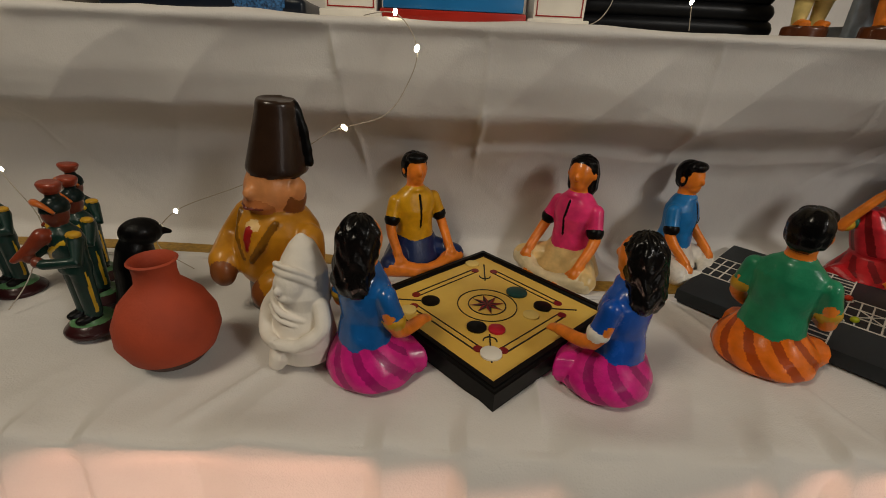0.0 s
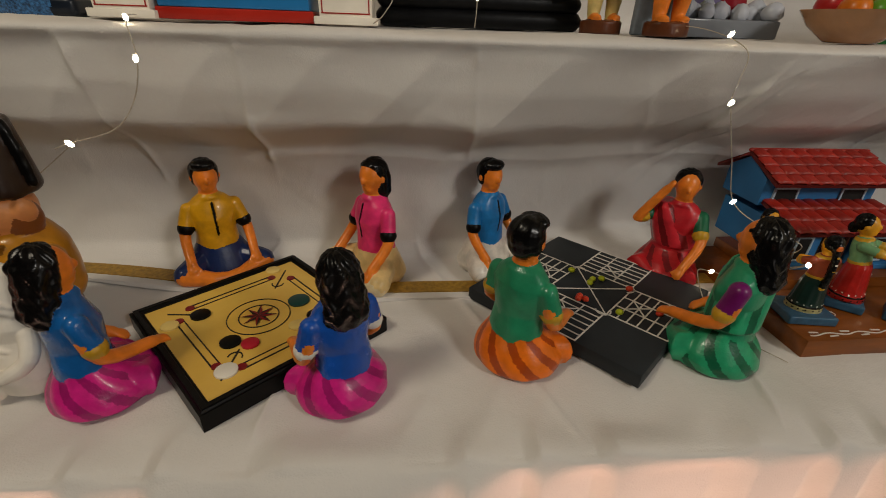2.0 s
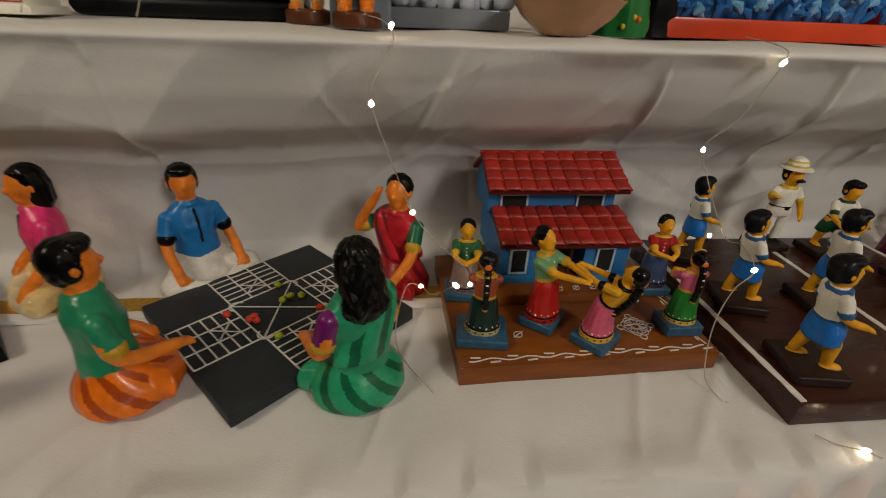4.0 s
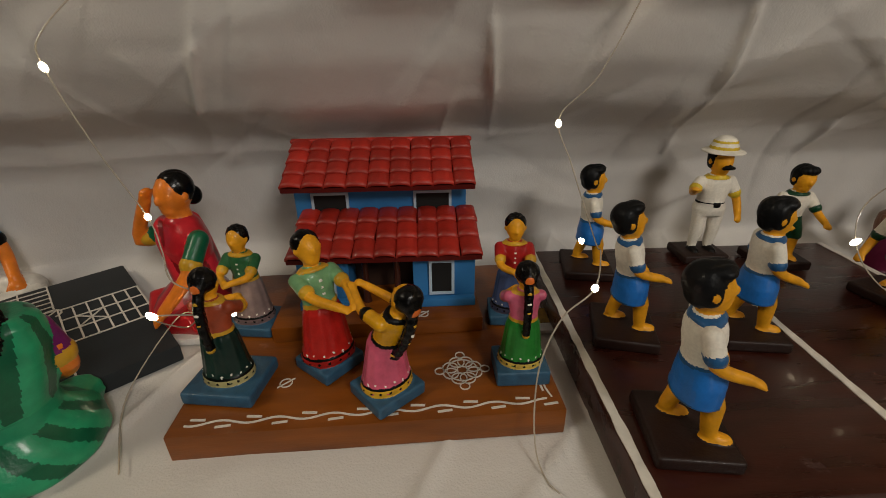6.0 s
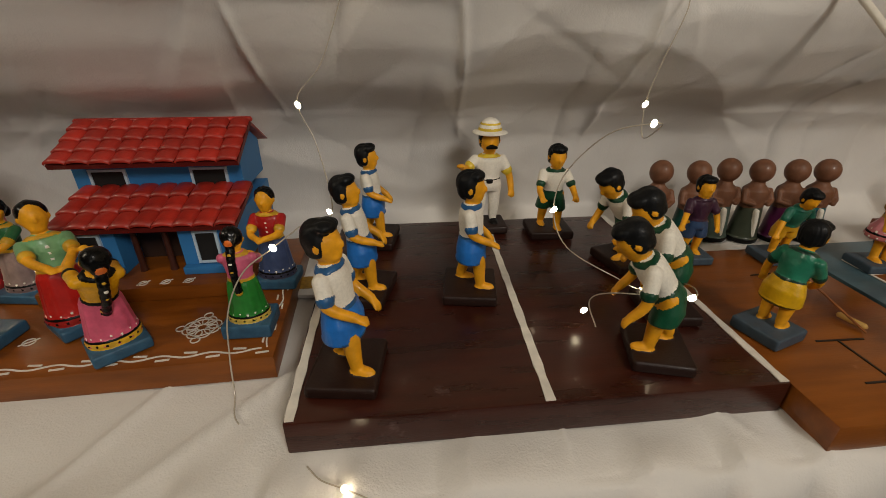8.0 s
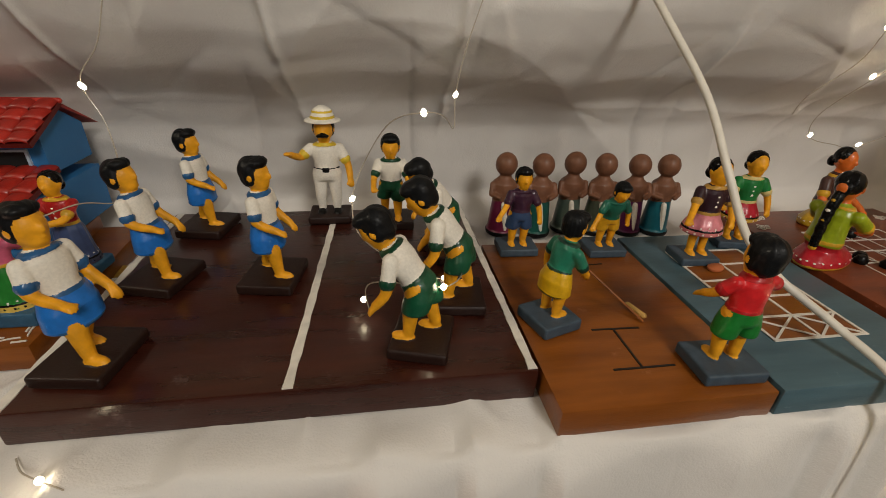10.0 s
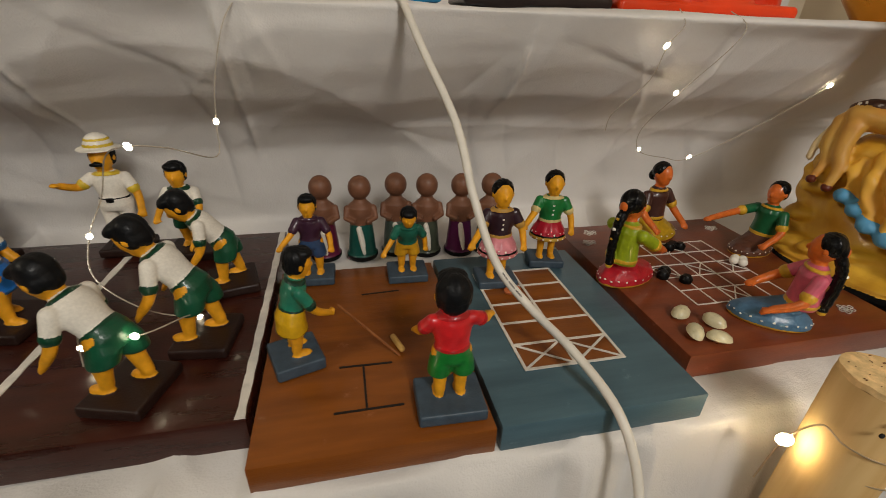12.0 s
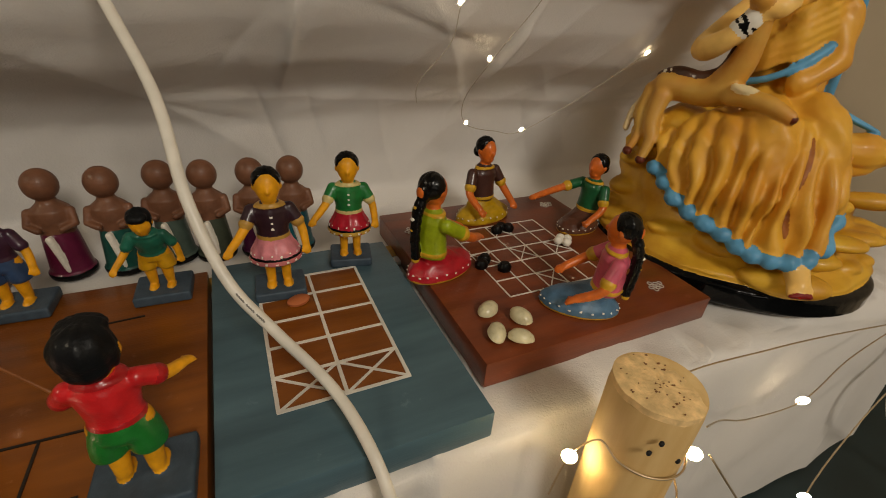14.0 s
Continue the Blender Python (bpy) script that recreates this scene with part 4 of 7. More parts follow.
def standing(name, label, x, y, z, face, h, top, bottom, kind="shorts", skin=SKIN_Y, hair=HAIR_M, style="short", lean=0.0, side=0.0, arms=None, base=None, trim=None, hem=None, turn=0, hd=0.106, stride=0.0, hat=False, group="", category="doll", split=False):
    """A standing wooden doll on its small plinth. base: (material, width, depth, height in metres, turn)."""
    f = Figure()
    trim = trim or top
    if kind in ("shorts", "trousers"):
        for s in (-1, 1):
            yy = s * stride
            knee = (s * 0.075, yy * 0.6 + 0.02, 0.22)
            f.tube([(s * 0.07, 0, 0.42), knee, (s * 0.075, yy, 0.05)], [0.075, 0.058, 0.042], bottom if kind == "trousers" else skin)
            f.ball((s * 0.08, yy + 0.04, 0.022), (0.042, 0.085, 0.026), BLACK if kind == "trousers" else skin, 12, 6)
        if kind == "shorts" and split:
            f.loft([(0, 0, 0.34, 0.13, 0.1), (0, 0, 0.38, 0.14, 0.115), (0, 0, 0.45, 0.128, 0.105), (0, 0, 0.48, 0.11, 0.09)], bottom)
            for s in (-1, 1):
                f.loft([(s * 0.085, s * stride * 0.5, 0.23, 0.078, 0.085), (s * 0.083, s * stride * 0.45, 0.24, 0.088, 0.094), (s * 0.075, s * stride * 0.2, 0.33, 0.084, 0.1), (s * 0.065, 0, 0.42, 0.07, 0.09)], bottom)
        elif kind == "shorts":
            f.loft([(0, 0, 0.24, 0.15, 0.115), (0, 0, 0.25, 0.165, 0.13), (0, 0, 0.36, 0.16, 0.13), (0, 0, 0.45, 0.13, 0.108), (0, 0, 0.48, 0.11, 0.09)], bottom, 2, 0.05)
            if hem:
                f.loft([(0, 0, 0.236, 0.155, 0.12), (0, 0, 0.256, 0.172, 0.137)], hem, 2, 0.05)
        else:
            f.loft([(0, 0, 0.36, 0.13, 0.1), (0, 0, 0.42, 0.145, 0.115), (0, 0, 0.5, 0.12, 0.1)], bottom)
    else:
        lowz = 0.02 if kind == "gown" else 0.24
        if kind == "skirt":
            for s in (-1, 1):
                f.tube([(s * 0.06, 0, 0.34), (s * 0.06, 0.01, 0.04)], [0.05, 0.036], skin)
                f.ball((s * 0.065, 0.04, 0.022), (0.038, 0.075, 0.024), skin, 12, 6)
        f.loft([(0, 0, lowz, 0.19, 0.16), (0, 0, lowz + 0.012, 0.2, 0.17), (0, 0, lowz + 0.1, 0.18, 0.15), (0, 0, 0.4, 0.145, 0.115), (0, 0, 0.47, 0.115, 0.092)], bottom, 12, 0.03, 0.0, None, 60)
        if hem:
            f.loft([(0, 0, lowz + 0.004, 0.203, 0.172), (0, 0, lowz + 0.045, 0.2, 0.17)], hem)
            f.loft([(0, 0, lowz + 0.05, 0.2, 0.17), (0, 0, lowz + 0.06, 0.199, 0.169)], BLACK)
            for k in range(16):
                a = 2 * math.pi * k / 16
                f.ball((0.203 * math.cos(a), 0.172 * math.sin(a), lowz + 0.025), (0.011, 0.011, 0.009), BLACK if kind == "gown" else WHITE, 6, 4)
                f.ball((0.192 * math.cos(a + 0.2), 0.163 * math.sin(a + 0.2), lowz + 0.085 + 0.01 * (k % 2)), (0.008, 0.008, 0.008), WHITE, 6, 4)
        for k in range(3):
            f.ball((0.0, 0.099, 0.54 + 0.05 * k), (0.012, 0.008, 0.012), WHITE, 6, 4)
    f.loft([(0, 0, 0.44, 0.115, 0.092), (0, 0, 0.5, 0.118, 0.095), (0, 0, 0.6, 0.135, 0.1), (0, 0, 0.67, 0.138, 0.092), (0, 0, 0.715, 0.1, 0.075), (0, 0, 0.735, 0.06, 0.055)], top, 4, 0.015)
    f.loft([(0, 0, 0.446, 0.126, 0.103), (0, 0, 0.472, 0.126, 0.103)], trim)
    f.loft([(0, 0.005, 0.71, 0.114, 0.09), (0, 0.005, 0.729, 0.088, 0.076)], trim)
    f.tube([(0, 0, 0.7), (0, 0.005, 0.78)], [0.055, 0.052], skin)
    head(f, 0.86, skin, hair, hd * (0.94 if kind == "gown" else 1.0), style, turn, 0.01)
    if hat:
        f.loft([(0, 0, 0.93, 0.17, 0.17), (0, 0, 0.945, 0.18, 0.18), (0, 0, 0.955, 0.115, 0.115), (0, 0, 1.0, 0.105, 0.105), (0, 0, 1.05, 0.075, 0.075), (0, 0, 1.075, 0.03, 0.03)], WHITE)
        for zz, rr in ((0.972, 0.117), (1.02, 0.101)):
            f.loft([(0, 0, zz, rr, rr), (0, 0, zz + 0.011, rr - 0.003, rr - 0.003)], paint(206, 176, 50))
        f.tube([(-0.05, 0.125, 0.815), (0, 0.137, 0.825), (0.05, 0.125, 0.815)], [0.016, 0.024, 0.016], BLACK)
        f.loft([(0, 0, 0.46, 0.127, 0.103), (0, 0, 0.49, 0.127, 0.103)], BLACK)
        f.box(-0.03, 0.03, 0.1, 0.112, 0.455, 0.495, BLACK, 0.004)
    for s, a in zip((-1, 1), arms or (((0.135, 0, 0.68), (0.19, 0.04, 0.52), (0.15, 0.17, 0.44)),) * 2):
        arm(f, s, *a, skin, top, 0.043, trim)
    if lean or side:
        f.bend(lean, 0.36, side)
    bz = 0.0
    if base:
        mat, w, d, bh, tn = base
        bz = bh / h
        f.box(-w / 2 / h, w / 2 / h, -d / 2 / h, d / 2 / h, -bz, 0.004, mat, 0.02, Matrix.Rotation(radians(tn), 4, "Z"))
    return f.done(name, label, category, x, y, z + bz * h, face, h, group, 0.0092, ((hair, 0.003, strands), (top, 0.002, creased)))


# dancers by the house
DB = 0.0195
STRETCH = ((0.135, 0, 0.66), (0.13, 0.2, 0.58), (0.05, 0.42, 0.53))
PAIR = ((0.135, 0, 0.66), (0.14, 0.17, 0.56), (0.03, 0.3, 0.55))
BLUEB = paint(46, 84, 110, 0.45)
GREY_P = paint(128, 108, 104, 0.5)
G2 = "dancing wooden dolls"
standing("dancer_doll", "wooden dancer doll, long black plait, dark green skirt, slate-blue plinth", 1.128, 0.832, DB, -8, 0.08, paint(150, 66, 40), paint(14, 40, 34), "gown", SKIN_Y, HAIR, "braid", arms=(PAIR, PAIR), base=(BLUEB, 0.046, 0.04, 0.009, 0), trim=GOLD, hem=paint(170, 160, 110), group=G2)
standing("dancer_doll", "wooden dancer doll, green blouse, greyish mauve skirt, slate-blue plinth", 1.121, 0.9, DB, 172, 0.079, paint(40, 92, 56), GREY_P, "gown", SKIN_Y, HAIR, "bun", arms=(PAIR, PAIR), base=(BLUEB, 0.04, 0.034, 0.008, 0), trim=GOLD, hem=paint(110, 90, 90), group=G2)
standing("dancer_doll", "wooden dancer doll, pale green blouse, red skirt, slate-blue plinth", 1.189, 0.849, DB, -140, 0.092, paint(112, 158, 112), paint(176, 32, 26), "gown", SKIN_Y, HAIR, "bun", arms=(STRETCH, STRETCH), base=(BLUEB, 0.034, 0.034, 0.009, 10), trim=GOLD, hem=paint(150, 26, 22), lean=-0.2, group=G2)
standing("dancer_doll", "wooden dancer doll leaning back, yellow blouse, pink skirt, slate-blue plinth", 1.231, 0.819, DB, 40, 0.084, paint(206, 148, 20), paint(196, 84, 110), "gown", SKIN_Y, HAIR, "braid", arms=(STRETCH, STRETCH), base=(BLUEB, 0.036, 0.034, 0.009, 0), trim=BLACK, hem=paint(206, 160, 40), lean=-0.5, side=0.1, group=G2)
standing("dancer_doll", "wooden dancer doll, flowered black plait, pink blouse, green skirt", 1.319, 0.834, DB, 0, 0.0745, paint(196, 92, 120), paint(34, 116, 44), "gown", SKIN_Y, HAIR, "braid", arms=(PAIR, PAIR), base=(BLUEB, 0.035, 0.03, 0.011, 0), trim=GOLD, hem=paint(200, 170, 80), group=G2)
standing("dancer_doll", "wooden dancer doll, red blouse and blue-grey skirt, on a slate-blue plinth", 1.325, 0.9, DB, 176, 0.081, paint(160, 30, 30), paint(62, 76, 112), "gown", SKIN_Y, HAIR, "bun", arms=(PAIR, PAIR), base=(BLUEB, 0.036, 0.03, 0.009, 0), trim=GOLD, hem=paint(60, 60, 80), group=G2)

# kabaddi players
KB = 0.0245
SKYB = paint(30, 108, 190, 0.4)
TRIMB = paint(36, 84, 130)
DGREEN = paint(12, 72, 48, 0.4)
G3 = "kabaddi player dolls"
OUT = ((0.135, 0, 0.67), (0.19, 0.12, 0.53), (0.19, 0.25, 0.48))
BENT = ((0.13, 0, 0.67), (0.165, 0.02, 0.53), (0.15, 0.17, 0.45))
OUT2 = ((0.13, 0, 0.67), (0.17, 0.01, 0.51), (0.17, 0.13, 0.38))
for x, y, face, h, lean, tn in ((1.397, 0.772, -108, 0.1, -0.14, 10), (1.403, 0.867, -100, 0.095, -0.2, -5), (1.409, 0.966, -100, 0.093, -0.08, 0), (1.491, 0.861, -104, 0.0975, -0.04, 5)):
    standing("player_doll", "wooden player doll, white shirt, bright blue shorts, dark plinth", x, y, KB, face, h, WHITE_M, SKYB, "shorts", lean=lean, arms=(OUT2, BENT), base=(DARKBASE, 0.05, 0.044, 0.0085, tn), trim=TRIMB, stride=0.09, group=G3, hem=TRIMB)
for x, y, face, h, lean in ((1.594, 0.968, 178, 0.089, 0.08), (1.644, 0.897, 104, 0.096, 0.75), (1.606, 0.769, 74, 0.1, 0.72), (1.64, 0.817, 84, 0.104, 0.72)):
    standing("player_doll", "wooden player doll stooping, white shirt, dark green shorts, dark plinth", x, y, KB, face, h, WHITE_M, DGREEN, "shorts", lean=lean, arms=(OUT, OUT), base=(DARKBASE, 0.046, 0.04, 0.0085, 0), trim=paint(14, 60, 40), stride=-0.08, group=G3, split=True, hd=0.108)
UMP = ((0.135, 0, 0.67), (0.22, 0.06, 0.6), (0.3, 0.2, 0.66))
DOWN = ((0.135, 0, 0.67), (0.21, 0.03, 0.52), (0.23, 0.08, 0.38))
standing("umpire_doll", "wooden umpire doll in white, striped sun hat, black belt", 1.5285, 0.985, KB, 180, 0.1037, WHITE_M, WHITE_M, "trousers", arms=(DOWN, UMP), base=(DARKBASE, 0.044, 0.036, 0.0085, 0), trim=paint(206, 176, 50), hat=True, group=G3)

# tip-cat players
TB = 0.0208
G4 = "tip-cat player dolls"
ONE = ((0.135, 0, 0.67), (0.2, 0.08, 0.55), (0.3, 0.2, 0.46))
t1 = standing("boy_doll", "wooden boy doll, dark purple shirt, blue shorts, slate-blue plinth", 1.714, 0.902, TB, 178, 0.078, paint(56, 30, 48), paint(44, 66, 98), "shorts", arms=(DOWN, ONE), base=(SLATE, 0.038, 0.03, 0.008, 0), split=True, group=G4)
standing("boy_doll", "wooden boy doll bending, green shirt, yellow shorts, slate-blue plinth", 1.802, 0.894, TB, 178, 0.073, paint(24, 92, 74), paint(200, 148, 30), "shorts", lean=0.4, arms=(DOWN, ONE), base=(SLATE, 0.038, 0.032, 0.008, 0), split=True, group=G4)
standing("boy_doll", "wooden boy doll, green shirt and yellow wrap, holding a thin stick", 1.705, 0.786, TB, -72, 0.083, paint(34, 112, 88), paint(206, 160, 26), "shorts", lean=0.22, arms=(DOWN, ((0.135, 0, 0.66), (0.15, 0.14, 0.5), (0.05, 0.3, 0.4))), base=(SLATE, 0.036, 0.034, 0.0095, 0), hem=paint(90, 70, 14), trim=paint(16, 50, 38), group=G4)
standing("boy_doll", "wooden boy doll, red shirt and green shorts, one arm stretched sideways", 1.805, 0.726, TB, -2, 0.089, paint(198, 34, 38), paint(24, 112, 44), "shorts", style="short", side=-0.02, arms=(((0.135, 0, 0.67), (0.2, 0.05, 0.57), (0.22, 0.15, 0.5)), ((0.135, 0, 0.67), (0.23, 0.05, 0.61), (0.29, 0.13, 0.58))), base=(SLATE, 0.044, 0.036, 0.009, 0), trim=paint(160, 24, 28), split=True, group=G4, hd=0.122)
b = bmesh.new()
tube(b, [(1.737, 0.798, 0.058), (1.779, 0.777, 0.0225)], [0.0009, 0.0009], n=8)
tagged(finish("thin_stick", b, wood("stick_wood", (150, 92, 50), (120, 70, 36))), "thin brown stick leaning from the boy doll to the base", "stick")
b = bmesh.new()
tube(b, [(1.7765, 0.797, 0.0245), (1.7815, 0.781, 0.0245)], [0.0024, 0.0024], n=10)
tagged(finish("wooden_peg", b, paint(206, 164, 92, 0.5)), "short pale wooden peg pointed at both ends", "peg")


# six turned pegs with bald round tops
def turned(x, y, h, cloth, face):
    f = Figure()
    f.loft([(0, 0, 0, 0.172, 0.172), (0, 0, 0.05, 0.185, 0.185), (0, 0, 0.07, 0.163, 0.163), (0, 0, 0.3, 0.142, 0.142), (0, 0, 0.42, 0.129, 0.129), (0, 0, 0.44, 0.125, 0.125)], cloth)
    f.loft([(0, 0, 0.0, 0.176, 0.176), (0, 0, 0.055, 0.187, 0.187)], BLACK)
    f.loft([(0, 0, 0.42, 0.129, 0.120), (0, 0, 0.55, 0.150, 0.138), (0, 0, 0.64, 0.146, 0.129), (0, 0, 0.7, 0.077, 0.077), (0, 0, 0.73, 0.065, 0.065)], SKIN_P)
    f.ball((0, 0, 0.855), (0.128, 0.128, 0.138), SKIN_P, 22, 14)
    f.tube([(0.03, 0.155, 0.42), (0.0, 0.155, 0.25), (-0.02, 0.165, 0.1)], [0.03, 0.028, 0.012], WHITE_M)
    for s in (-1, 1):
        f.tube([(s * 0.145, 0.03, 0.63), (s * 0.165, 0.08, 0.52), (s * 0.08, 0.15, 0.5)], [0.038, 0.036, 0.03], SKIN_P)
    return f.done("turned_doll", "turned wooden doll with a plain bald head and painted cloth", "doll", x, y, 0.001, face, h, "row of turned dolls", 0.0095)


for x, y, c in ((1.722, 0.985, paint(92, 24, 52)), (1.763, 0.98, paint(20, 72, 64)), (1.803, 0.986, paint(74, 88, 80)), (1.837, 0.979, paint(60, 66, 54)), (1.876, 0.975, paint(80, 22, 66)), (1.911, 0.973, paint(20, 84, 96))):
    turned(x, y, 0.0965, c, 178)

# hopscotch girls
HB = 0.0218
standing("girl_doll", "wooden girl doll, dark flowered blouse, pink skirt, slate-blue plinth", 1.884, 0.868, HB, 176, 0.095, paint(46, 26, 34), paint(200, 122, 130), "skirt", SKIN_Y, HAIR, "bun", base=(SLATE, 0.038, 0.032, 0.008, 0), trim=paint(170, 130, 60), hem=paint(190, 110, 110), group="hopscotch dolls", arms=(DOWN, ONE))
standing("girl_doll", "wooden girl doll, green blouse and crimson skirt, on a slate-blue plinth", 1.948, 0.897, HB, 168, 0.092, paint(24, 108, 52), paint(168, 26, 44), "skirt", SKIN_Y, HAIR, "bun", base=(SLATE, 0.036, 0.03, 0.008, 0), trim=paint(200, 180, 120), hem=paint(190, 150, 60), group="hopscotch dolls", arms=(DOWN, ONE))


def squatter(label, x, y, face, h, top, lower, spread, arms, turn=0, style="braid", wx=0.22, wy=0.37):
    f = Figure()
    f.loft([(0, spread, 0.0, wx * 0.9, wy * 0.92), (0, spread, 0.035, wx, wy), (0, spread, 0.09, wx * 0.96, wy * 0.95), (0, spread * 0.95, 0.14, wx * 0.8, wy * 0.8), (0, spread * 0.7, 0.18, wx * 0.55 + 0.04, wy * 0.5), (0, 0, 0.27, 0.155, 0.12)], lower, 8, 0.02, 0.6)
    f.loft([(0, spread, 0.0, wx * 0.93, wy * 0.95), (0, spread, 0.03, wx * 1.01, wy * 1.01)], GOLD)
    for k in range(22):
        a = 2 * math.pi * k / 22
        f.ball((wx * 0.99 * math.cos(a), spread + wy * 0.99 * math.sin(a), 0.075 + 0.012 * (k % 2)), (0.012, 0.012, 0.009), WHITE, 6, 4)
    f.loft([(0, 0, 0.24, 0.165, 0.13), (0, 0, 0.3, 0.165, 0.13), (0, 0, 0.45, 0.15, 0.122), (0, 0, 0.58, 0.168, 0.118), (0, 0, 0.65, 0.12, 0.09), (0, 0, 0.69, 0.075, 0.07)], top)
    f.loft([(0, 0, 0.27, 0.172, 0.137), (0, 0, 0.3, 0.172, 0.137)], GOLD)
    f.loft([(0, 0.005, 0.648, 0.138, 0.103), (0, 0.005, 0.665, 0.12, 0.095)], GOLD)
    f.tube([(0, 0, 0.64), (0, 0.01, 0.76)], [0.07, 0.062], SKIN_B)
    head(f, 0.85, SKIN_B, HAIR, 0.122, style, turn, 0.01)
    for s, a in zip((-1, 1), arms):
        arm(f, s, *a, SKIN_B, top, 0.056, GOLD)
    return f.done("woman_doll", label, "doll", x, y, 0.0218, face, h, "dice player dolls", 0.0088, ((HAIR, 0.003, strands), (lower, 0.003, creased)))


FWD = ((0.18, 0, 0.585), (0.22, 0.25, 0.42), (0.12, 0.5, 0.3))
KNEE = ((0.18, 0, 0.585), (0.27, 0.08, 0.38), (0.26, 0.28, 0.25))
squatter("glossy wooden woman doll, lime green blouse and red skirt, long plait", 2.005, 0.85, -72, 0.094, paint(138, 152, 26), paint(168, 28, 40), 0.14, (FWD, FWD))
squatter("glossy wooden woman doll, dark brown blouse and mustard skirt, sitting cross-legged", 2.107, 0.944, -168, 0.089, paint(66, 40, 34), paint(176, 138, 26), 0.06, (KNEE, KNEE), style="bun", wx=0.4, wy=0.22)
squatter("glossy wooden woman doll, green blouse, brown skirt, arm stretched out", 2.209, 0.885, 100, 0.082, paint(18, 84, 50), paint(84, 50, 36), 0.14, (KNEE, ((0.18, 0, 0.585), (0.26, 0.32, 0.52), (0.3, 0.72, 0.46))), style="bun", wy=0.34)
squatter("glossy wooden woman doll, pink blouse and blue-grey skirt, flowered plait", 2.117, 0.757, 54, 0.087, paint(190, 84, 104), paint(70, 104, 132), 0.2, (KNEE, ((0.18, 0, 0.585), (0.21, 0.2, 0.42), (0.12, 0.38, 0.34))), turn=-18)


# ---- toy house ----
house = thing("toy_house", 1.2215, 0.955, 0.0321, 0, "two-storey toy house, blue walls and red tiled roofs, on the terrace", "toy house")
HB_ = paint(46, 112, 168, 0.5, 0.1)
# Near-black colour that stands in for the shade inside openings.
DARK = material("opening_shade_black", lin(10, 9, 9), 0.8)
REDT = material("red_tile_paint", lin(158, 36, 24), 0.45, coat=0.1, vary=0.35, scale=60, bump=0.5, fine=300)
nt = REDT.node_tree
oi, mr, mul = nt.nodes.new("ShaderNodeObjectInfo"), nt.nodes.new("ShaderNodeMapRange"), nt.nodes.new("ShaderNodeMix")
mr.inputs[3].default_value, mr.inputs[4].default_value = 0.7, 1.1
mul.data_type, mul.blend_type = "RGBA", "MULTIPLY"
mul.inputs["Factor"].default_value = 1.0
nt.links.new(oi.outputs["Random"], mr.inputs[0])
src = nt.nodes["Principled BSDF"].inputs["Base Color"].links[0].from_socket
nt.links.new(src, mul.inputs["A"]), nt.links.new(mr.outputs[0], mul.inputs["B"])
nt.links.new(mul.outputs["Result"], nt.nodes["Principled BSDF"].inputs["Base Color"])
bm = bmesh.new()
W = 0.0715
box(bm, -W, W, 0, 0.064, 0.056, 0.0885)
part("upper_wall", bm, HB_, house, smooth=False)
for x0, x1 in ((-W + 0.008, -0.024), (0.026, W + 0.003)):
    bm = bmesh.new()
    box(bm, x0, x1, -0.05, 0.064, 0, 0.046)
    part("lower_wall", bm, HB_, house, smooth=False)
    bm = bmesh.new()
    box(bm, x0 - 0.0, x1 + 0.0, -0.0575, -0.0502, 0, 0.007, 0.0012)
    part("porch_bench", bm, HB_, house)
# Dark wall whose colour gives the shade within the porch opening.
bm = bmesh.new()
box(bm, -0.024, 0.026, -0.02, -0.015, 0, 0.046)
part("porch_shade_wall", bm, paint(48, 30, 22, 0.6), house, "dark brown wall standing in for the shaded porch opening", False)
for x in (-0.012, 0.013):
    bm = bmesh.new()
    loft(bm, [(x, -0.045, 0, 0.0035, 0.0035), (x, -0.045, 0.006, 0.0026, 0.0026), (x, -0.045, 0.04, 0.0024, 0.0024), (x, -0.045, 0.045, 0.0034, 0.0034)], n=12)
    part("porch_post", bm, paint(60, 30, 22), house)


def window(x0, x1, z0, z1, y=-0.0005):
    b = bmesh.new()
    box(b, x0, x1, y - 0.0008, y + 0.0012, z0, z1)
    w = part("window", b, DARK, house, "flat black plate standing in for a shaded window opening", False)
    for a in ((x0 - 0.0022, x1 + 0.0022, z1, z1 + 0.0022), (x0 - 0.0022, x1 + 0.0022, z0 - 0.0022, z0), (x0 - 0.0022, x0, z0, z1), (x1, x1 + 0.0022, z0, z1)):
        b = bmesh.new()
        box(b, a[0], a[1], y - 0.0018, y + 0.0008, a[2], a[3])
        part("window_frame", b, paint(170, 190, 206, 0.6), w, "", False)


window(-0.0555, -0.029, 0.0605, 0.0765)
window(0.0295, 0.057, 0.0605, 0.0765)
window(0.0405, 0.056, 0.0105, 0.0365, -0.0505)
window(-0.052, -0.037, 0.0105, 0.0365, -0.0505)


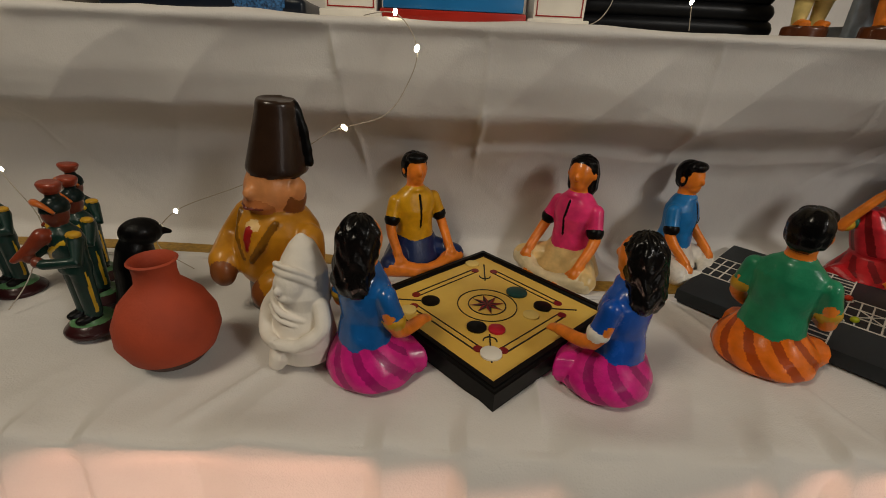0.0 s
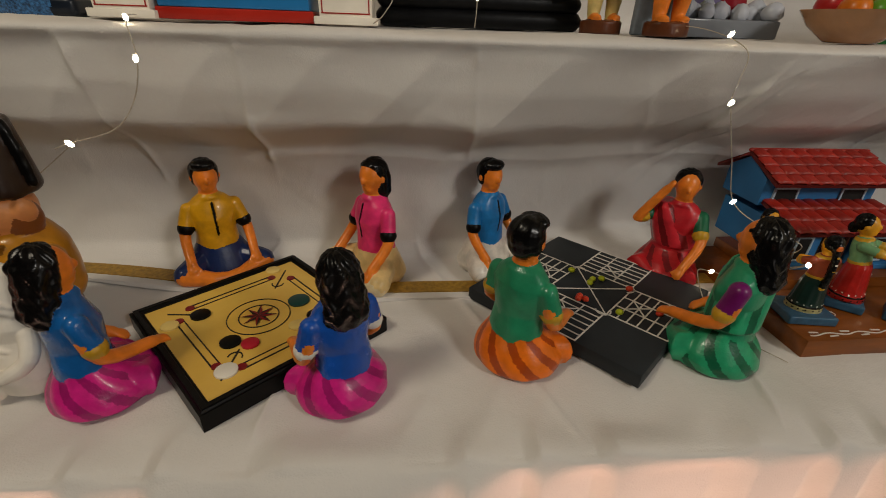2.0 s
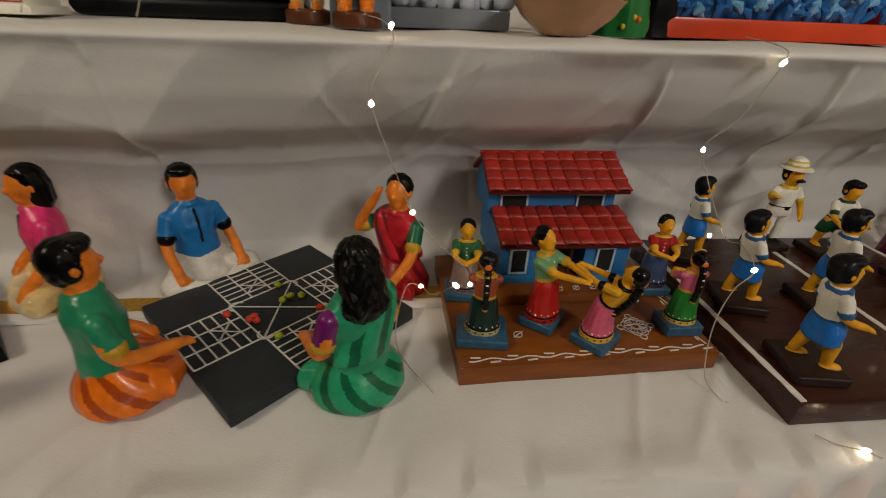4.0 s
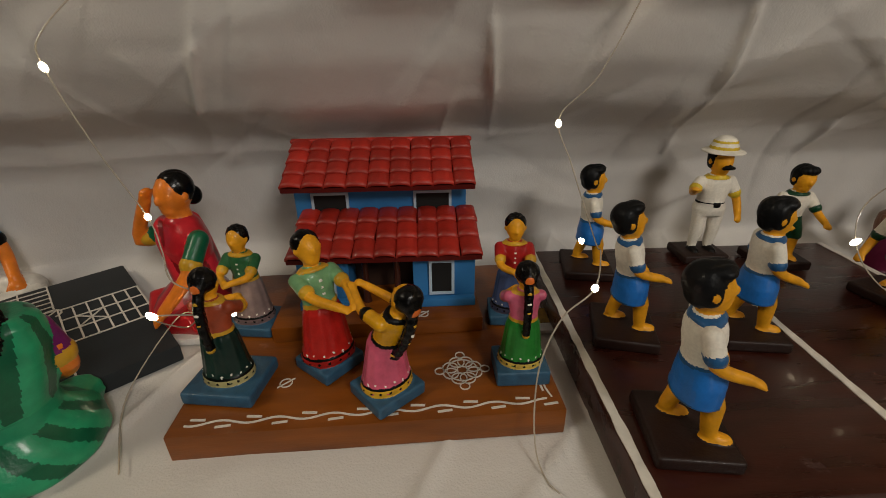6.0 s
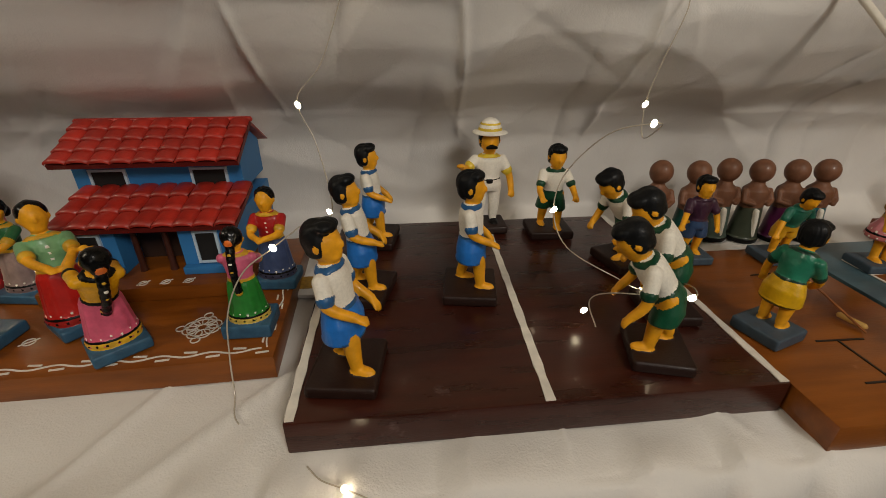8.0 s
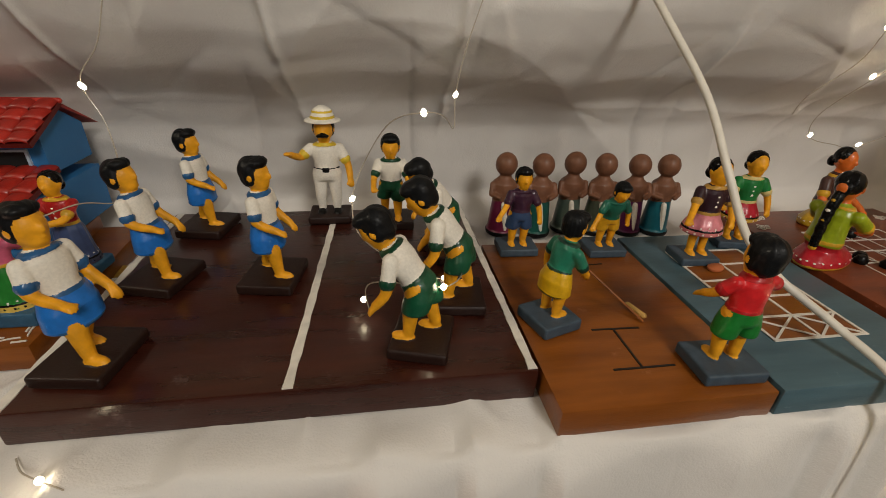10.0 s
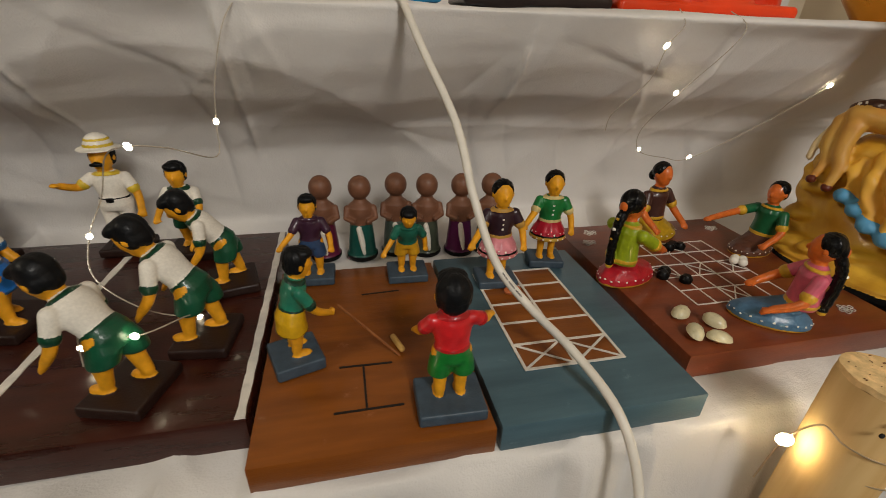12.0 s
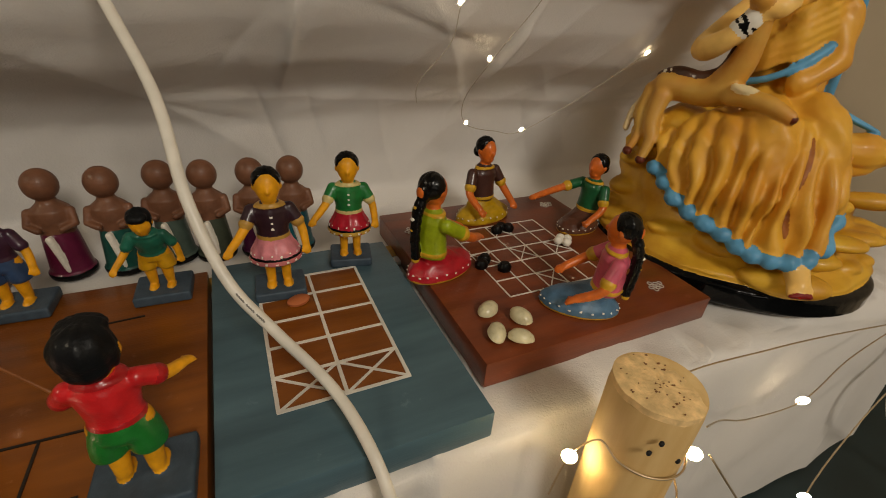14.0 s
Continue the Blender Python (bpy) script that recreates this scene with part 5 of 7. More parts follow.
def tile_mesh(w, l):
    b = bmesh.new()
    rows = []
    for j in range(4):
        t = j / 3
        row = []
        for i in range(7):
            a = math.pi * i / 6
            row.append(b.verts.new((-w / 2 * math.cos(a), -l * t, 0.0012 + 0.0028 * math.sin(a) ** 0.8 + 0.0022 * t)))
        rows.append(row)
    for r0, r1 in zip(rows, rows[1:]):
        for i in range(6):
            b.faces.new((r0[i], r1[i], r1[i + 1], r0[i + 1]))
    low = [b.verts.new((v.co.x, v.co.y, v.co.z - 0.0024)) for v in rows[-1]]
    for i in range(6):
        b.faces.new((rows[-1][i], low[i], low[i + 1], rows[-1][i + 1]))
    me = bpy.data.meshes.new("roof_tile")
    b.to_mesh(me)
    b.free()
    me.materials.append(REDT)
    me.polygons.foreach_set("use_smooth", [True] * len(me.polygons))
    return me


def roof(name, x0, x1, ridge, eave, rows, cols):
    """A tiled slope from the ridge (y, z) down to the eave (y, z)."""
    (y0, z0), (y1, z1) = ridge, eave
    ln = math.hypot(y1 - y0, z1 - z0)
    ang = math.degrees(math.atan2(z0 - z1, y0 - y1))
    b = bmesh.new()
    box(b, x0, x1, -ln, 0.0, -0.003, 0.0012)
    r = part(name, b, paint(92, 18, 12, 0.6), house, "red painted clay-tile roof", False)
    r.matrix_local = pose(0, y0, z0, ang)
    me = tile_mesh((x1 - x0) / cols * 0.99, ln / rows * 1.06)
    rng = random.Random(7)
    for j in range(rows):
        for i in range(cols):
            t = new("roof_tile", me)
            t.parent = r
            t.matrix_local = pose(x0 + (x1 - x0) * (i + 0.5) / cols, -ln * j / rows, 0.0002, rng.uniform(-1.5, 1.5), 0, rng.uniform(-2, 2))


roof("upper_roof", -0.0755, 0.077, (0.034, 0.112), (-0.021, 0.0875), 4, 9)
roof("lower_roof", -0.067, 0.0785, (0.0, 0.061), (-0.061, 0.0455), 3, 9)
bm = bmesh.new()
v = [bm.verts.new(p) for p in ((-0.0755, 0.034, 0.1115), (0.077, 0.034, 0.1115), (0.077, 0.082, 0.084), (-0.0755, 0.082, 0.08), (-0.0755, 0.034, 0.1075), (0.077, 0.034, 0.1075), (0.077, 0.082, 0.084), (-0.0755, 0.082, 0.084))]
for q in ((0, 1, 2, 3), (7, 6, 5, 4), (0, 4, 5, 1), (1, 5, 6, 2), (2, 6, 7, 3), (3, 7, 4, 0)):
    bm.faces.new([v[i] for i in q])
part("back_roof", bm, REDT, house, smooth=False)
for s in (-W, W - 0.003):
    bm = bmesh.new()
    lo = [bm.verts.new((s, y, z)) for y, z in ((0, 0.0885), (0.064, 0.0885), (0.034, 0.1065))]
    hi = [bm.verts.new((s + 0.003, y, z)) for y, z in ((0, 0.0885), (0.064, 0.0885), (0.034, 0.1065))]
    bm.faces.new(lo), bm.faces.new(hi[::-1])
    for i in range(3):
        bm.faces.new((lo[i], lo[(i + 1) % 3], hi[(i + 1) % 3], hi[i]))
    part("gable", bm, HB_, house, smooth=False)
bm = bmesh.new()
tube(bm, [(-0.0755, 0.034, 0.1135), (0.077, 0.034, 0.1135)], [0.0026, 0.0026], n=10)
part("ridge", bm, REDT, house)

# ---- left end of the shelf ----
UNI, UNI_D = paint(16, 46, 40, 0.4), paint(10, 28, 26, 0.4)
FACE = paint(104, 52, 38)


def soldier(x, y, h, face):
    f = Figure()
    f.loft([(0, 0, 0, 0.165, 0.165), (0, 0, 0.03, 0.17, 0.17), (0, 0, 0.045, 0.155, 0.155), (0, 0, 0.075, 0.13, 0.13)], paint(46, 12, 14))
    f.loft([(0, 0, 0.07, 0.125, 0.125), (0, 0, 0.1, 0.11, 0.11)], paint(84, 128, 84))
    for s in (-1, 1):
        f.tube([(s * 0.05, 0, 0.48), (s * 0.052, 0.0, 0.14)], [0.062, 0.05], UNI)
        f.tube([(s * 0.1, 0.0, 0.46), (s * 0.096, 0.0, 0.16)], [0.012, 0.012], paint(200, 160, 40), n=6)
        f.ball((s * 0.055, 0.04, 0.115), (0.045, 0.08, 0.03), BLACK, 12, 6)
    f.loft([(0, 0, 0.44, 0.11, 0.085), (0, 0, 0.52, 0.105, 0.08), (0, 0, 0.64, 0.13, 0.09), (0, 0, 0.7, 0.115, 0.075), (0, 0, 0.74, 0.05, 0.045)], UNI)
    f.tube([(-0.1, 0.05, 0.66), (0.0, 0.095, 0.6), (0.09, 0.07, 0.52)], [0.014, 0.014, 0.014], paint(200, 160, 40), n=6)
    for s in (-1, 1):
        f.tube([(s * 0.13, 0, 0.67), (s * 0.2, 0.05, 0.56), (s * 0.08, 0.17, 0.56)], [0.045, 0.04, 0.032], UNI)
        f.ball((s * 0.05, 0.18, 0.57), 0.035, FACE, 10, 7)
        f.ball((s * 0.13, 0, 0.705), (0.05, 0.04, 0.018), GOLD, 10, 6)
    f.tube([(0.0, 0.1, 0.7), (0.05, 0.17, 0.62), (0.1, 0.24, 0.56)], [0.05, 0.036, 0.02], paint(128, 54, 34))
    f.ball((0, 0.01, 0.81), (0.066, 0.07, 0.085), FACE)
    f.loft([(0, 0.005, 0.83, 0.076, 0.078), (0, 0.0, 0.87, 0.07, 0.072), (0, -0.005, 0.9, 0.05, 0.05)], UNI_D)
    f.tube(smooth_path([(-0.11, 0.05, 0.845), (-0.06, 0.075, 0.885), (0, 0.085, 0.895), (0.06, 0.075, 0.885), (0.11, 0.05, 0.845)], 4), [0.012 + 0.0014 * min(i, 16 - i) for i in range(17)], paint(192, 100, 40))
    f.loft([(0.0, -0.005, 0.88, 0.03, 0.03), (0.0, -0.005, 0.93, 0.034, 0.034), (0.0, -0.005, 0.945, 0.06, 0.05), (0.0, -0.005, 0.985, 0.085, 0.06), (0.0, -0.005, 1.0, 0.075, 0.05)], paint(140, 58, 36))
    f.loft([(0.0, -0.005, 0.87, 0.034, 0.034), (0.0, -0.005, 0.94, 0.036, 0.036)], UNI_D)
    return f.done("bandsman_doll", "painted bandsman doll in dark green uniform on a maroon base", "doll", x, y, 0.001, face, h, "bandsman dolls", 0.008)


for a in ((0.135, 0.872, 0.124, 165), (0.247, 0.815, 0.132, 150), (0.19, 0.905, 0.122, 170), (0.222, 0.862, 0.122, 150), (0.098, 0.815, 0.126, 160)):
    soldier(*a)

# terracotta pot and the dark bird behind it
TERRA = material("terracotta", lin(170, 66, 36), 0.75, vary=0.15, scale=30, bump=0.5, fine=350)
bm = bmesh.new()
rings = [(0.018, 0.0), (0.026, 0.003), (0.036, 0.014), (0.0425, 0.03), (0.0415, 0.045), (0.034, 0.062), (0.024, 0.073), (0.0175, 0.08), (0.0165, 0.088), (0.0172, 0.097), (0.0195, 0.1), (0.018, 0.1015), (0.0145, 0.097), (0.0135, 0.085), (0.022, 0.07), (0.03, 0.05), (0.02, 0.02)]
loft(bm, [(0, 0, z, r, r) for r, z in rings], n=40)
for f in bm.faces:
    f.material_index = 1 if max(v.co.z for v in f.verts) < 0.0145 and len(f.verts) == 4 and f.calc_center_median().xy.length > 0.02 else 0
pot = tagged(finish("clay_pot", bm, [TERRA, material("burnt_clay", lin(74, 46, 36), 0.8, vary=0.25, scale=60)]), "unglazed red terracotta water pot with a narrow neck and sooty foot", "pot")
pot.matrix_world = pose(0.336, 0.78, 0.001) @ Matrix.Scale(0.87, 4)
f = Figure()
f.loft([(0, 0, 0, 0.3, 0.3), (0, 0, 0.2, 0.28, 0.25), (0, 0, 0.5, 0.25, 0.22), (0, 0.03, 0.72, 0.2, 0.18), (0, 0.05, 0.8, 0.16, 0.15)], BLACK)
f.ball((0, 0.12, 0.86), (0.19, 0.22, 0.16), BLACK)
f.tube([(0, 0.28, 0.86), (0, 0.4, 0.82)], [0.06, 0.025], BLACK)
f.done("bird_figurine", "glossy black bird figurine standing behind the clay pot", "figurine", 0.262, 0.862, 0.001, -60, 0.082)

# tall-capped figure in a mustard coat
f = Figure()
COAT, HATC, MUZ = paint(184, 124, 28, 0.35), paint(46, 30, 20, 0.3), paint(208, 138, 84, 0.35)
FUR = paint(126, 72, 34, 0.4)
f.loft([(0, 0, 0, 0.15, 0.14), (0, 0, 0.03, 0.155, 0.145), (0, 0, 0.12, 0.15, 0.14), (0, 0, 0.24, 0.18, 0.15)], paint(62, 42, 22))
f.loft([(0, 0, 0.17, 0.2, 0.16), (0, 0, 0.22, 0.215, 0.18), (0, 0.0, 0.34, 0.215, 0.18), (0, 0, 0.44, 0.2, 0.165), (0, 0, 0.5, 0.15, 0.13), (0, 0, 0.54, 0.1, 0.1)], COAT, 5, 0.02)
f.loft([(0, 0.09, 0.3, 0.03, 0.06), (0, 0.1, 0.38, 0.055, 0.075), (0, 0.085, 0.46, 0.085, 0.075), (0, 0.06, 0.51, 0.07, 0.06)], paint(214, 178, 120))
f.tube([(0, 0.165, 0.45), (0, 0.182, 0.41), (0, 0.178, 0.35)], [0.016, 0.014, 0.008], paint(150, 26, 24))
for s in (-1, 1):
    f.tube(smooth_path([(s * 0.19, 0.0, 0.43), (s * 0.235, 0.06, 0.3), (s * 0.16, 0.18, 0.23)], 5), [0.07 + 0.001 * i for i in range(11)], COAT)
    f.ball((s * 0.14, 0.21, 0.2), (0.065, 0.055, 0.075), FUR)
    f.tube([(s * 0.02, 0.178, 0.3), (s * 0.075, 0.165, 0.39), (s * 0.11, 0.11, 0.5)], [0.012, 0.016, 0.014], paint(120, 78, 14), n=8)
    f.ball((s * 0.125, -0.01, 0.63), (0.025, 0.042, 0.052), MUZ)
    f.ball((s * 0.092, -0.01, 0.58), (0.045, 0.07, 0.085), FUR, 16, 10)
f.ball((0, 0.02, 0.61), (0.122, 0.125, 0.128), MUZ, 24, 16)
f.ball((0, 0.075, 0.565), (0.09, 0.08, 0.06), paint(178, 108, 60, 0.35), 20, 12)
f.ball((0, 0.145, 0.615), (0.028, 0.03, 0.03), MUZ)
f.tube(smooth_path([(-0.065, 0.135, 0.553), (0, 0.172, 0.546), (0.065, 0.135, 0.553)], 4), 0.006, paint(110, 50, 40), n=8)
f.loft([(0, -0.01, 0.69, 0.128, 0.13), (0, -0.01, 0.7, 0.136, 0.137), (0, -0.015, 0.8, 0.118, 0.118), (0, -0.02, 0.93, 0.093, 0.093), (0, -0.02, 0.985, 0.085, 0.085), (0, -0.02, 0.996, 0.07, 0.07), (0, -0.02, 0.985, 0.058, 0.058)], HATC, 4, 0.015)
f.tube(smooth_path([(-0.07, -0.05, 0.985), (-0.112, -0.055, 0.9), (-0.135, -0.06, 0.8), (-0.148, -0.06, 0.74)], 4), [0.016 + 0.002 * (i % 3) for i in range(13)], BLACK)
f.bend(0.0, 0.1, -0.1)
f.done("capped_figurine", "glossy painted figurine, mustard coat, tall dark brown hat", "figurine", 0.392, 0.872, 0.001, 150, 0.196)

# white plaster seated figure
f = Figure()
PLASTER = material("white_plaster", lin(228, 220, 208), 0.8, vary=0.05, scale=9, bump=0.25, fine=60)
PL2 = material("pinkish_plaster", lin(180, 150, 142), 0.75, vary=0.15, scale=40, bump=0.6, fine=220)
f.loft([(0, 0, 0, 0.17, 0.17), (0, 0.02, 0.05, 0.22, 0.2), (0, 0.02, 0.18, 0.25, 0.23), (0, 0.01, 0.34, 0.23, 0.2), (0, 0, 0.48, 0.2, 0.165), (0, 0.0, 0.58, 0.2, 0.17), (0, 0, 0.66, 0.17, 0.15)], PLASTER)
f.ball((0.2, -0.08, 0.17), (0.17, 0.17, 0.16), PL2)
f.ball((0, 0.09, 0.655), (0.13, 0.12, 0.14), PLASTER)
f.ball((0, 0.13, 0.6), (0.1, 0.09, 0.06), PLASTER)
f.ball((0, 0.215, 0.655), (0.03, 0.03, 0.03), PLASTER, 12, 8)
f.loft([(0, -0.03, 0.5, 0.2, 0.16), (0, -0.03, 0.62, 0.19, 0.17), (0, -0.02, 0.74, 0.175, 0.17), (0, -0.03, 0.84, 0.135, 0.135), (0, -0.04, 0.93, 0.085, 0.085), (0, -0.04, 0.985, 0.035, 0.035), (0, -0.04, 1.0, 0.015, 0.015)], PLASTER)
for z_, r_ in ((0.76, 0.03), (0.81, 0.02)):
    f.tube(smooth_path([(-0.16, 0.03, z_ - 0.08), (-0.09, 0.13, z_), (0, 0.15, z_ + 0.01), (0.09, 0.13, z_), (0.16, 0.03, z_ - 0.08)], 4), r_, PLASTER)
for s in (-1, 1):
    f.tube(smooth_path([(s * 0.19, 0.02, 0.52), (s * 0.27, 0.1, 0.38), (s * 0.17, 0.22, 0.28), (s * 0.03, 0.28, 0.27)], 4), [0.06, 0.06, 0.06, 0.06, 0.058, 0.056, 0.054, 0.052, 0.05, 0.048, 0.046, 0.044, 0.042], PLASTER)
    for k in range(3):
        f.tube([(s * 0.05, 0.29, 0.25 + 0.022 * k), (-s * 0.02, 0.31, 0.245 + 0.022 * k)], 0.014, PLASTER, n=8)
f.tube(smooth_path([(-0.13, 0.13, 0.42), (0.0, 0.2, 0.47), (0.13, 0.16, 0.54), (0.18, 0.05, 0.6)], 4), 0.024, PLASTER)
f.tube(smooth_path([(-0.1, 0.16, 0.38), (0.02, 0.215, 0.42), (0.15, 0.17, 0.48)], 4), 0.018, PLASTER)
f.tube([(0.03, 0.16, 0.2), (0.05, 0.23, 0.1), (0.06, 0.25, 0.05)], [0.1, 0.08, 0.062], PLASTER)
f.done("plaster_figurine", "unpainted white plaster seated figurine with a pointed headdress", "figurine", 0.44, 0.789, 0.001, 150, 0.107, "", 0.0075, ((PLASTER, 0.003, creased),), 1)

# ---- right end: large draped statue on a black plinth ----
f = Figure()
OCHRE = material("ochre_paint", lin(226, 178, 58), 0.45, coat=0.12, spec=0.35, scale=9, second=lin(188, 130, 36), bump=0.4, fine=120)
SKYP = paint(84, 150, 190, 0.45)
CREAM_S = paint(232, 186, 104, 0.45)
FAWN = material("fawn_paint", lin(196, 128, 44), 0.45, coat=0.1, scale=9, second=lin(206, 160, 72), bump=0.4)
SAFF = material("saffron_drape", lin(226, 172, 62), 0.42, coat=0.12, spec=0.35, scale=7, second=lin(204, 138, 46), bump=0.4)
SAFF_D = material("saffron_wash", lin(168, 98, 34), 0.5, coat=0.1, spec=0.35, scale=14, second=lin(120, 64, 22), bump=0.3)
BROWN_S = paint(70, 40, 24, 0.45)
H = 0.335
f.loft([(0, 0, 0, 0.395, 0.31), (0, 0, 0.01, 0.41, 0.325), (0, 0, 0.06, 0.41, 0.325), (0, 0, 0.066, 0.4, 0.315)], paint(8, 8, 9, 0.12), n=64)
# rock: a broad foot, ledges and lumps
f.loft([(0, 0, 0.06, 0.385, 0.3), (0, 0, 0.085, 0.388, 0.304), (0, 0.01, 0.1, 0.37, 0.28), (-0.005, 0.02, 0.13, 0.335, 0.25), (-0.015, 0.04, 0.2, 0.325, 0.22), (-0.03, 0.05, 0.27, 0.325, 0.19), (-0.05, 0.06, 0.32, 0.31, 0.17), (-0.05, 0.07, 0.37, 0.27, 0.15), (-0.05, 0.07, 0.44, 0.2, 0.13), (-0.03, 0.06, 0.48, 0.14, 0.1)], OCHRE, 7, 0.035, 0.8, None, 110)
rng = random.Random(4)
for k in range(30):
    a = rng.uniform(2.4, 6.6)
    z = rng.choice((0.11, 0.14, 0.19, 0.24, 0.29))
    r = 0.325 - 0.1 * (z - 0.1)
    f.ball((r * math.cos(a), 0.02 + r * (0.78 - 0.7 * (z - 0.1)) * math.sin(a), z), (rng.uniform(0.05, 0.11), rng.uniform(0.03, 0.06), rng.uniform(0.016, 0.034)), OCHRE, 16, 9)
f.ball((-0.29, -0.02, 0.36), (0.07, 0.08, 0.06), OCHRE)
f.ball((-0.22, -0.02, 0.4), (0.09, 0.08, 0.07), OCHRE)
f.ball((0.1, -0.29, 0.1), (0.11, 0.045, 0.035), OCHRE)


def spline(row, u):
    """A point at share u along the smooth curve through row."""
    q = smooth_path(row, 12)
    t = min(max(u, 0.0), 1.0) * (len(q) - 1)
    i = min(int(t), len(q) - 2)
    return q[i].lerp(q[i + 1], t - i)


# skirt: folds that start at the lap and fan out to the hem
LAP = [(-0.225, -0.05, 0.45), (-0.165, -0.12, 0.475), (-0.09, -0.18, 0.485), (0.01, -0.17, 0.49), (0.1, -0.13, 0.485), (0.14, -0.07, 0.46)]
HEM = [(-0.265, -0.12, 0.3), (-0.215, -0.19, 0.258), (-0.145, -0.24, 0.214), (-0.065, -0.275, 0.188), (0.0, -0.305, 0.168), (0.07, -0.31, 0.165), (0.14, -0.27, 0.2), (0.185, -0.14, 0.28)]
NU, NV = 150, 40
front, rear = [], []
mi = f.mi(SAFF)
for i in range(NU + 1):
    u = i / NU
    p, q = spline(LAP, u), spline(HEM, u)
    out = Vector((p.x + q.x, p.y + q.y - 0.1, 0)).normalized()
    fr, bk = [], []
    for j in range(NV + 1):
        v = j / NV
        c = p.lerp(q, v) + out * 0.035 * math.sin(math.pi * v) * (1 - 0.5 * v)
        ph = 11.5 * u + 0.35 * math.sin(3.1 * v + 9 * u) + 0.22 * math.sin(7 * v + 25 * u) * v
        w = abs(math.sin(math.pi * ph)) ** 0.7
        d = (0.014 + 0.046 * min(1.0, v * 1.6)) * (w - 0.6)
        d += 0.012 * math.sin(math.pi * (5 * v + 3 * u)) * math.exp(-((u - 0.5) / 0.16) ** 2) * math.sin(math.pi * v)
        fr.append(f.bm.verts.new(c + out * d))
        bk.append(f.bm.verts.new(Vector((c.x * 0.55, 0.04, c.z))))
    front.append(fr), rear.append(bk)
for grid in (front, rear):
    for i in range(NU):
        for j in range(NV):
            f.bm.faces.new((grid[i][j], grid[i + 1][j], grid[i + 1][j + 1], grid[i][j + 1])).material_index = mi
for i in range(NU):
    for j in (0, NV):
        f.bm.faces.new((front[i][j], front[i + 1][j], rear[i + 1][j], rear[i][j])).material_index = mi
for j in range(NV):
    for i in (0, NU):
        f.bm.faces.new((front[i][j], front[i][j + 1], rear[i][j + 1], rear[i][j])).material_index = mi
# ruffled blue hem
hem = []
for i in range(91):
    u = i / 90
    c = spline(HEM, u)
    out = Vector((c.x, c.y, 0)).normalized()
    w = math.sin(i * 0.9) + 0.5 * math.sin(i * 0.47 + 1)
    hem.append(c + out * (0.006 + 0.008 * w) + Vector((0, 0, 0.004 * math.sin(i * 0.7))))
f.tube(hem, [0.0185 + 0.004 * math.sin(i * 0.9) for i in range(91)], SKYP, n=12)
# foot with painted nails
f.tube([(0.09, -0.27, 0.185), (0.1, -0.32, 0.155), (0.108, -0.355, 0.128)], [0.03, 0.031, 0.027], CREAM_S, flat=0.75)
for k in range(5):
    f.tube([(0.087 + 0.0115 * k, -0.362 + 0.003 * abs(k - 1), 0.125), (0.087 + 0.0118 * k, -0.384 + 0.004 * k, 0.112)], [0.0085, 0.0075], CREAM_S, n=8)
    f.ball((0.087 + 0.0118 * k, -0.388 + 0.004 * k, 0.114), (0.0075, 0.007, 0.008), paint(120, 20, 18), 8, 6)
# legs under the cloth
f.tube(smooth_path([(-0.06, 0.02, 0.48), (-0.05, -0.12, 0.46), (-0.03, -0.19, 0.42), (-0.01, -0.22, 0.3)], 4), [0.075, 0.074, 0.072, 0.07, 0.068, 0.066, 0.063, 0.06, 0.056, 0.05, 0.045, 0.04, 0.035], SAFF, n=18)
f.tube(smooth_path([(-0.02, 0.03, 0.49), (0.05, -0.07, 0.485), (0.085, -0.13, 0.465), (0.11, -0.165, 0.38), (0.105, -0.22, 0.24)], 4), [0.078, 0.076, 0.073, 0.07, 0.067, 0.064, 0.061, 0.058, 0.055, 0.052, 0.049, 0.046, 0.043, 0.04, 0.038, 0.036, 0.034], SAFF, n=18)
for k in range(5):
    f.tube(smooth_path([(0.045 + 0.018 * k, -0.19 + 0.012 * k, 0.45 - 0.006 * k), (0.05 + 0.024 * k, -0.235 + 0.016 * k, 0.36), (0.05 + 0.028 * k, -0.275 + 0.022 * k, 0.22)], 6), [0.008 + 0.0006 * i for i in range(13)], SAFF if k % 2 else SAFF_D, n=8)
# torso, wrap and sash
f.loft([(-0.03, 0.03, 0.44, 0.125, 0.1), (-0.035, 0.03, 0.52, 0.095, 0.08), (-0.035, 0.025, 0.58, 0.092, 0.078), (-0.035, 0.02, 0.66, 0.105, 0.085), (-0.04, 0.02, 0.74, 0.11, 0.075), (-0.05, 0.02, 0.78, 0.06, 0.05)], SAFF, 6, 0.02, 0.4)
for k in range(7):
    f.tube(smooth_path([(-0.125 + 0.01 * k, -0.045 - 0.004 * k, 0.57 + 0.024 * k), (-0.04 + 0.006 * k, -0.075, 0.615 + 0.026 * k), (0.05, -0.03, 0.665 + 0.026 * k)], 6), [0.009 + 0.003 * math.sin(k)] * 13, SAFF, n=8)
f.tube(smooth_path([(-0.13, -0.05, 0.545), (-0.06, -0.082, 0.572), (0.02, -0.07, 0.63), (0.07, -0.01, 0.69), (0.07, 0.04, 0.76)], 6), 0.0125, SKYP, flat=0.8)
f.tube([(-0.05, 0.02, 0.76), (-0.065, 0.01, 0.85)], [0.045, 0.042], CREAM_S)
f.ball((-0.085, 0.0, 0.89), (0.062, 0.068, 0.082), CREAM_S)
f.ball((-0.07, 0.03, 0.92), (0.078, 0.078, 0.08), HAIR)
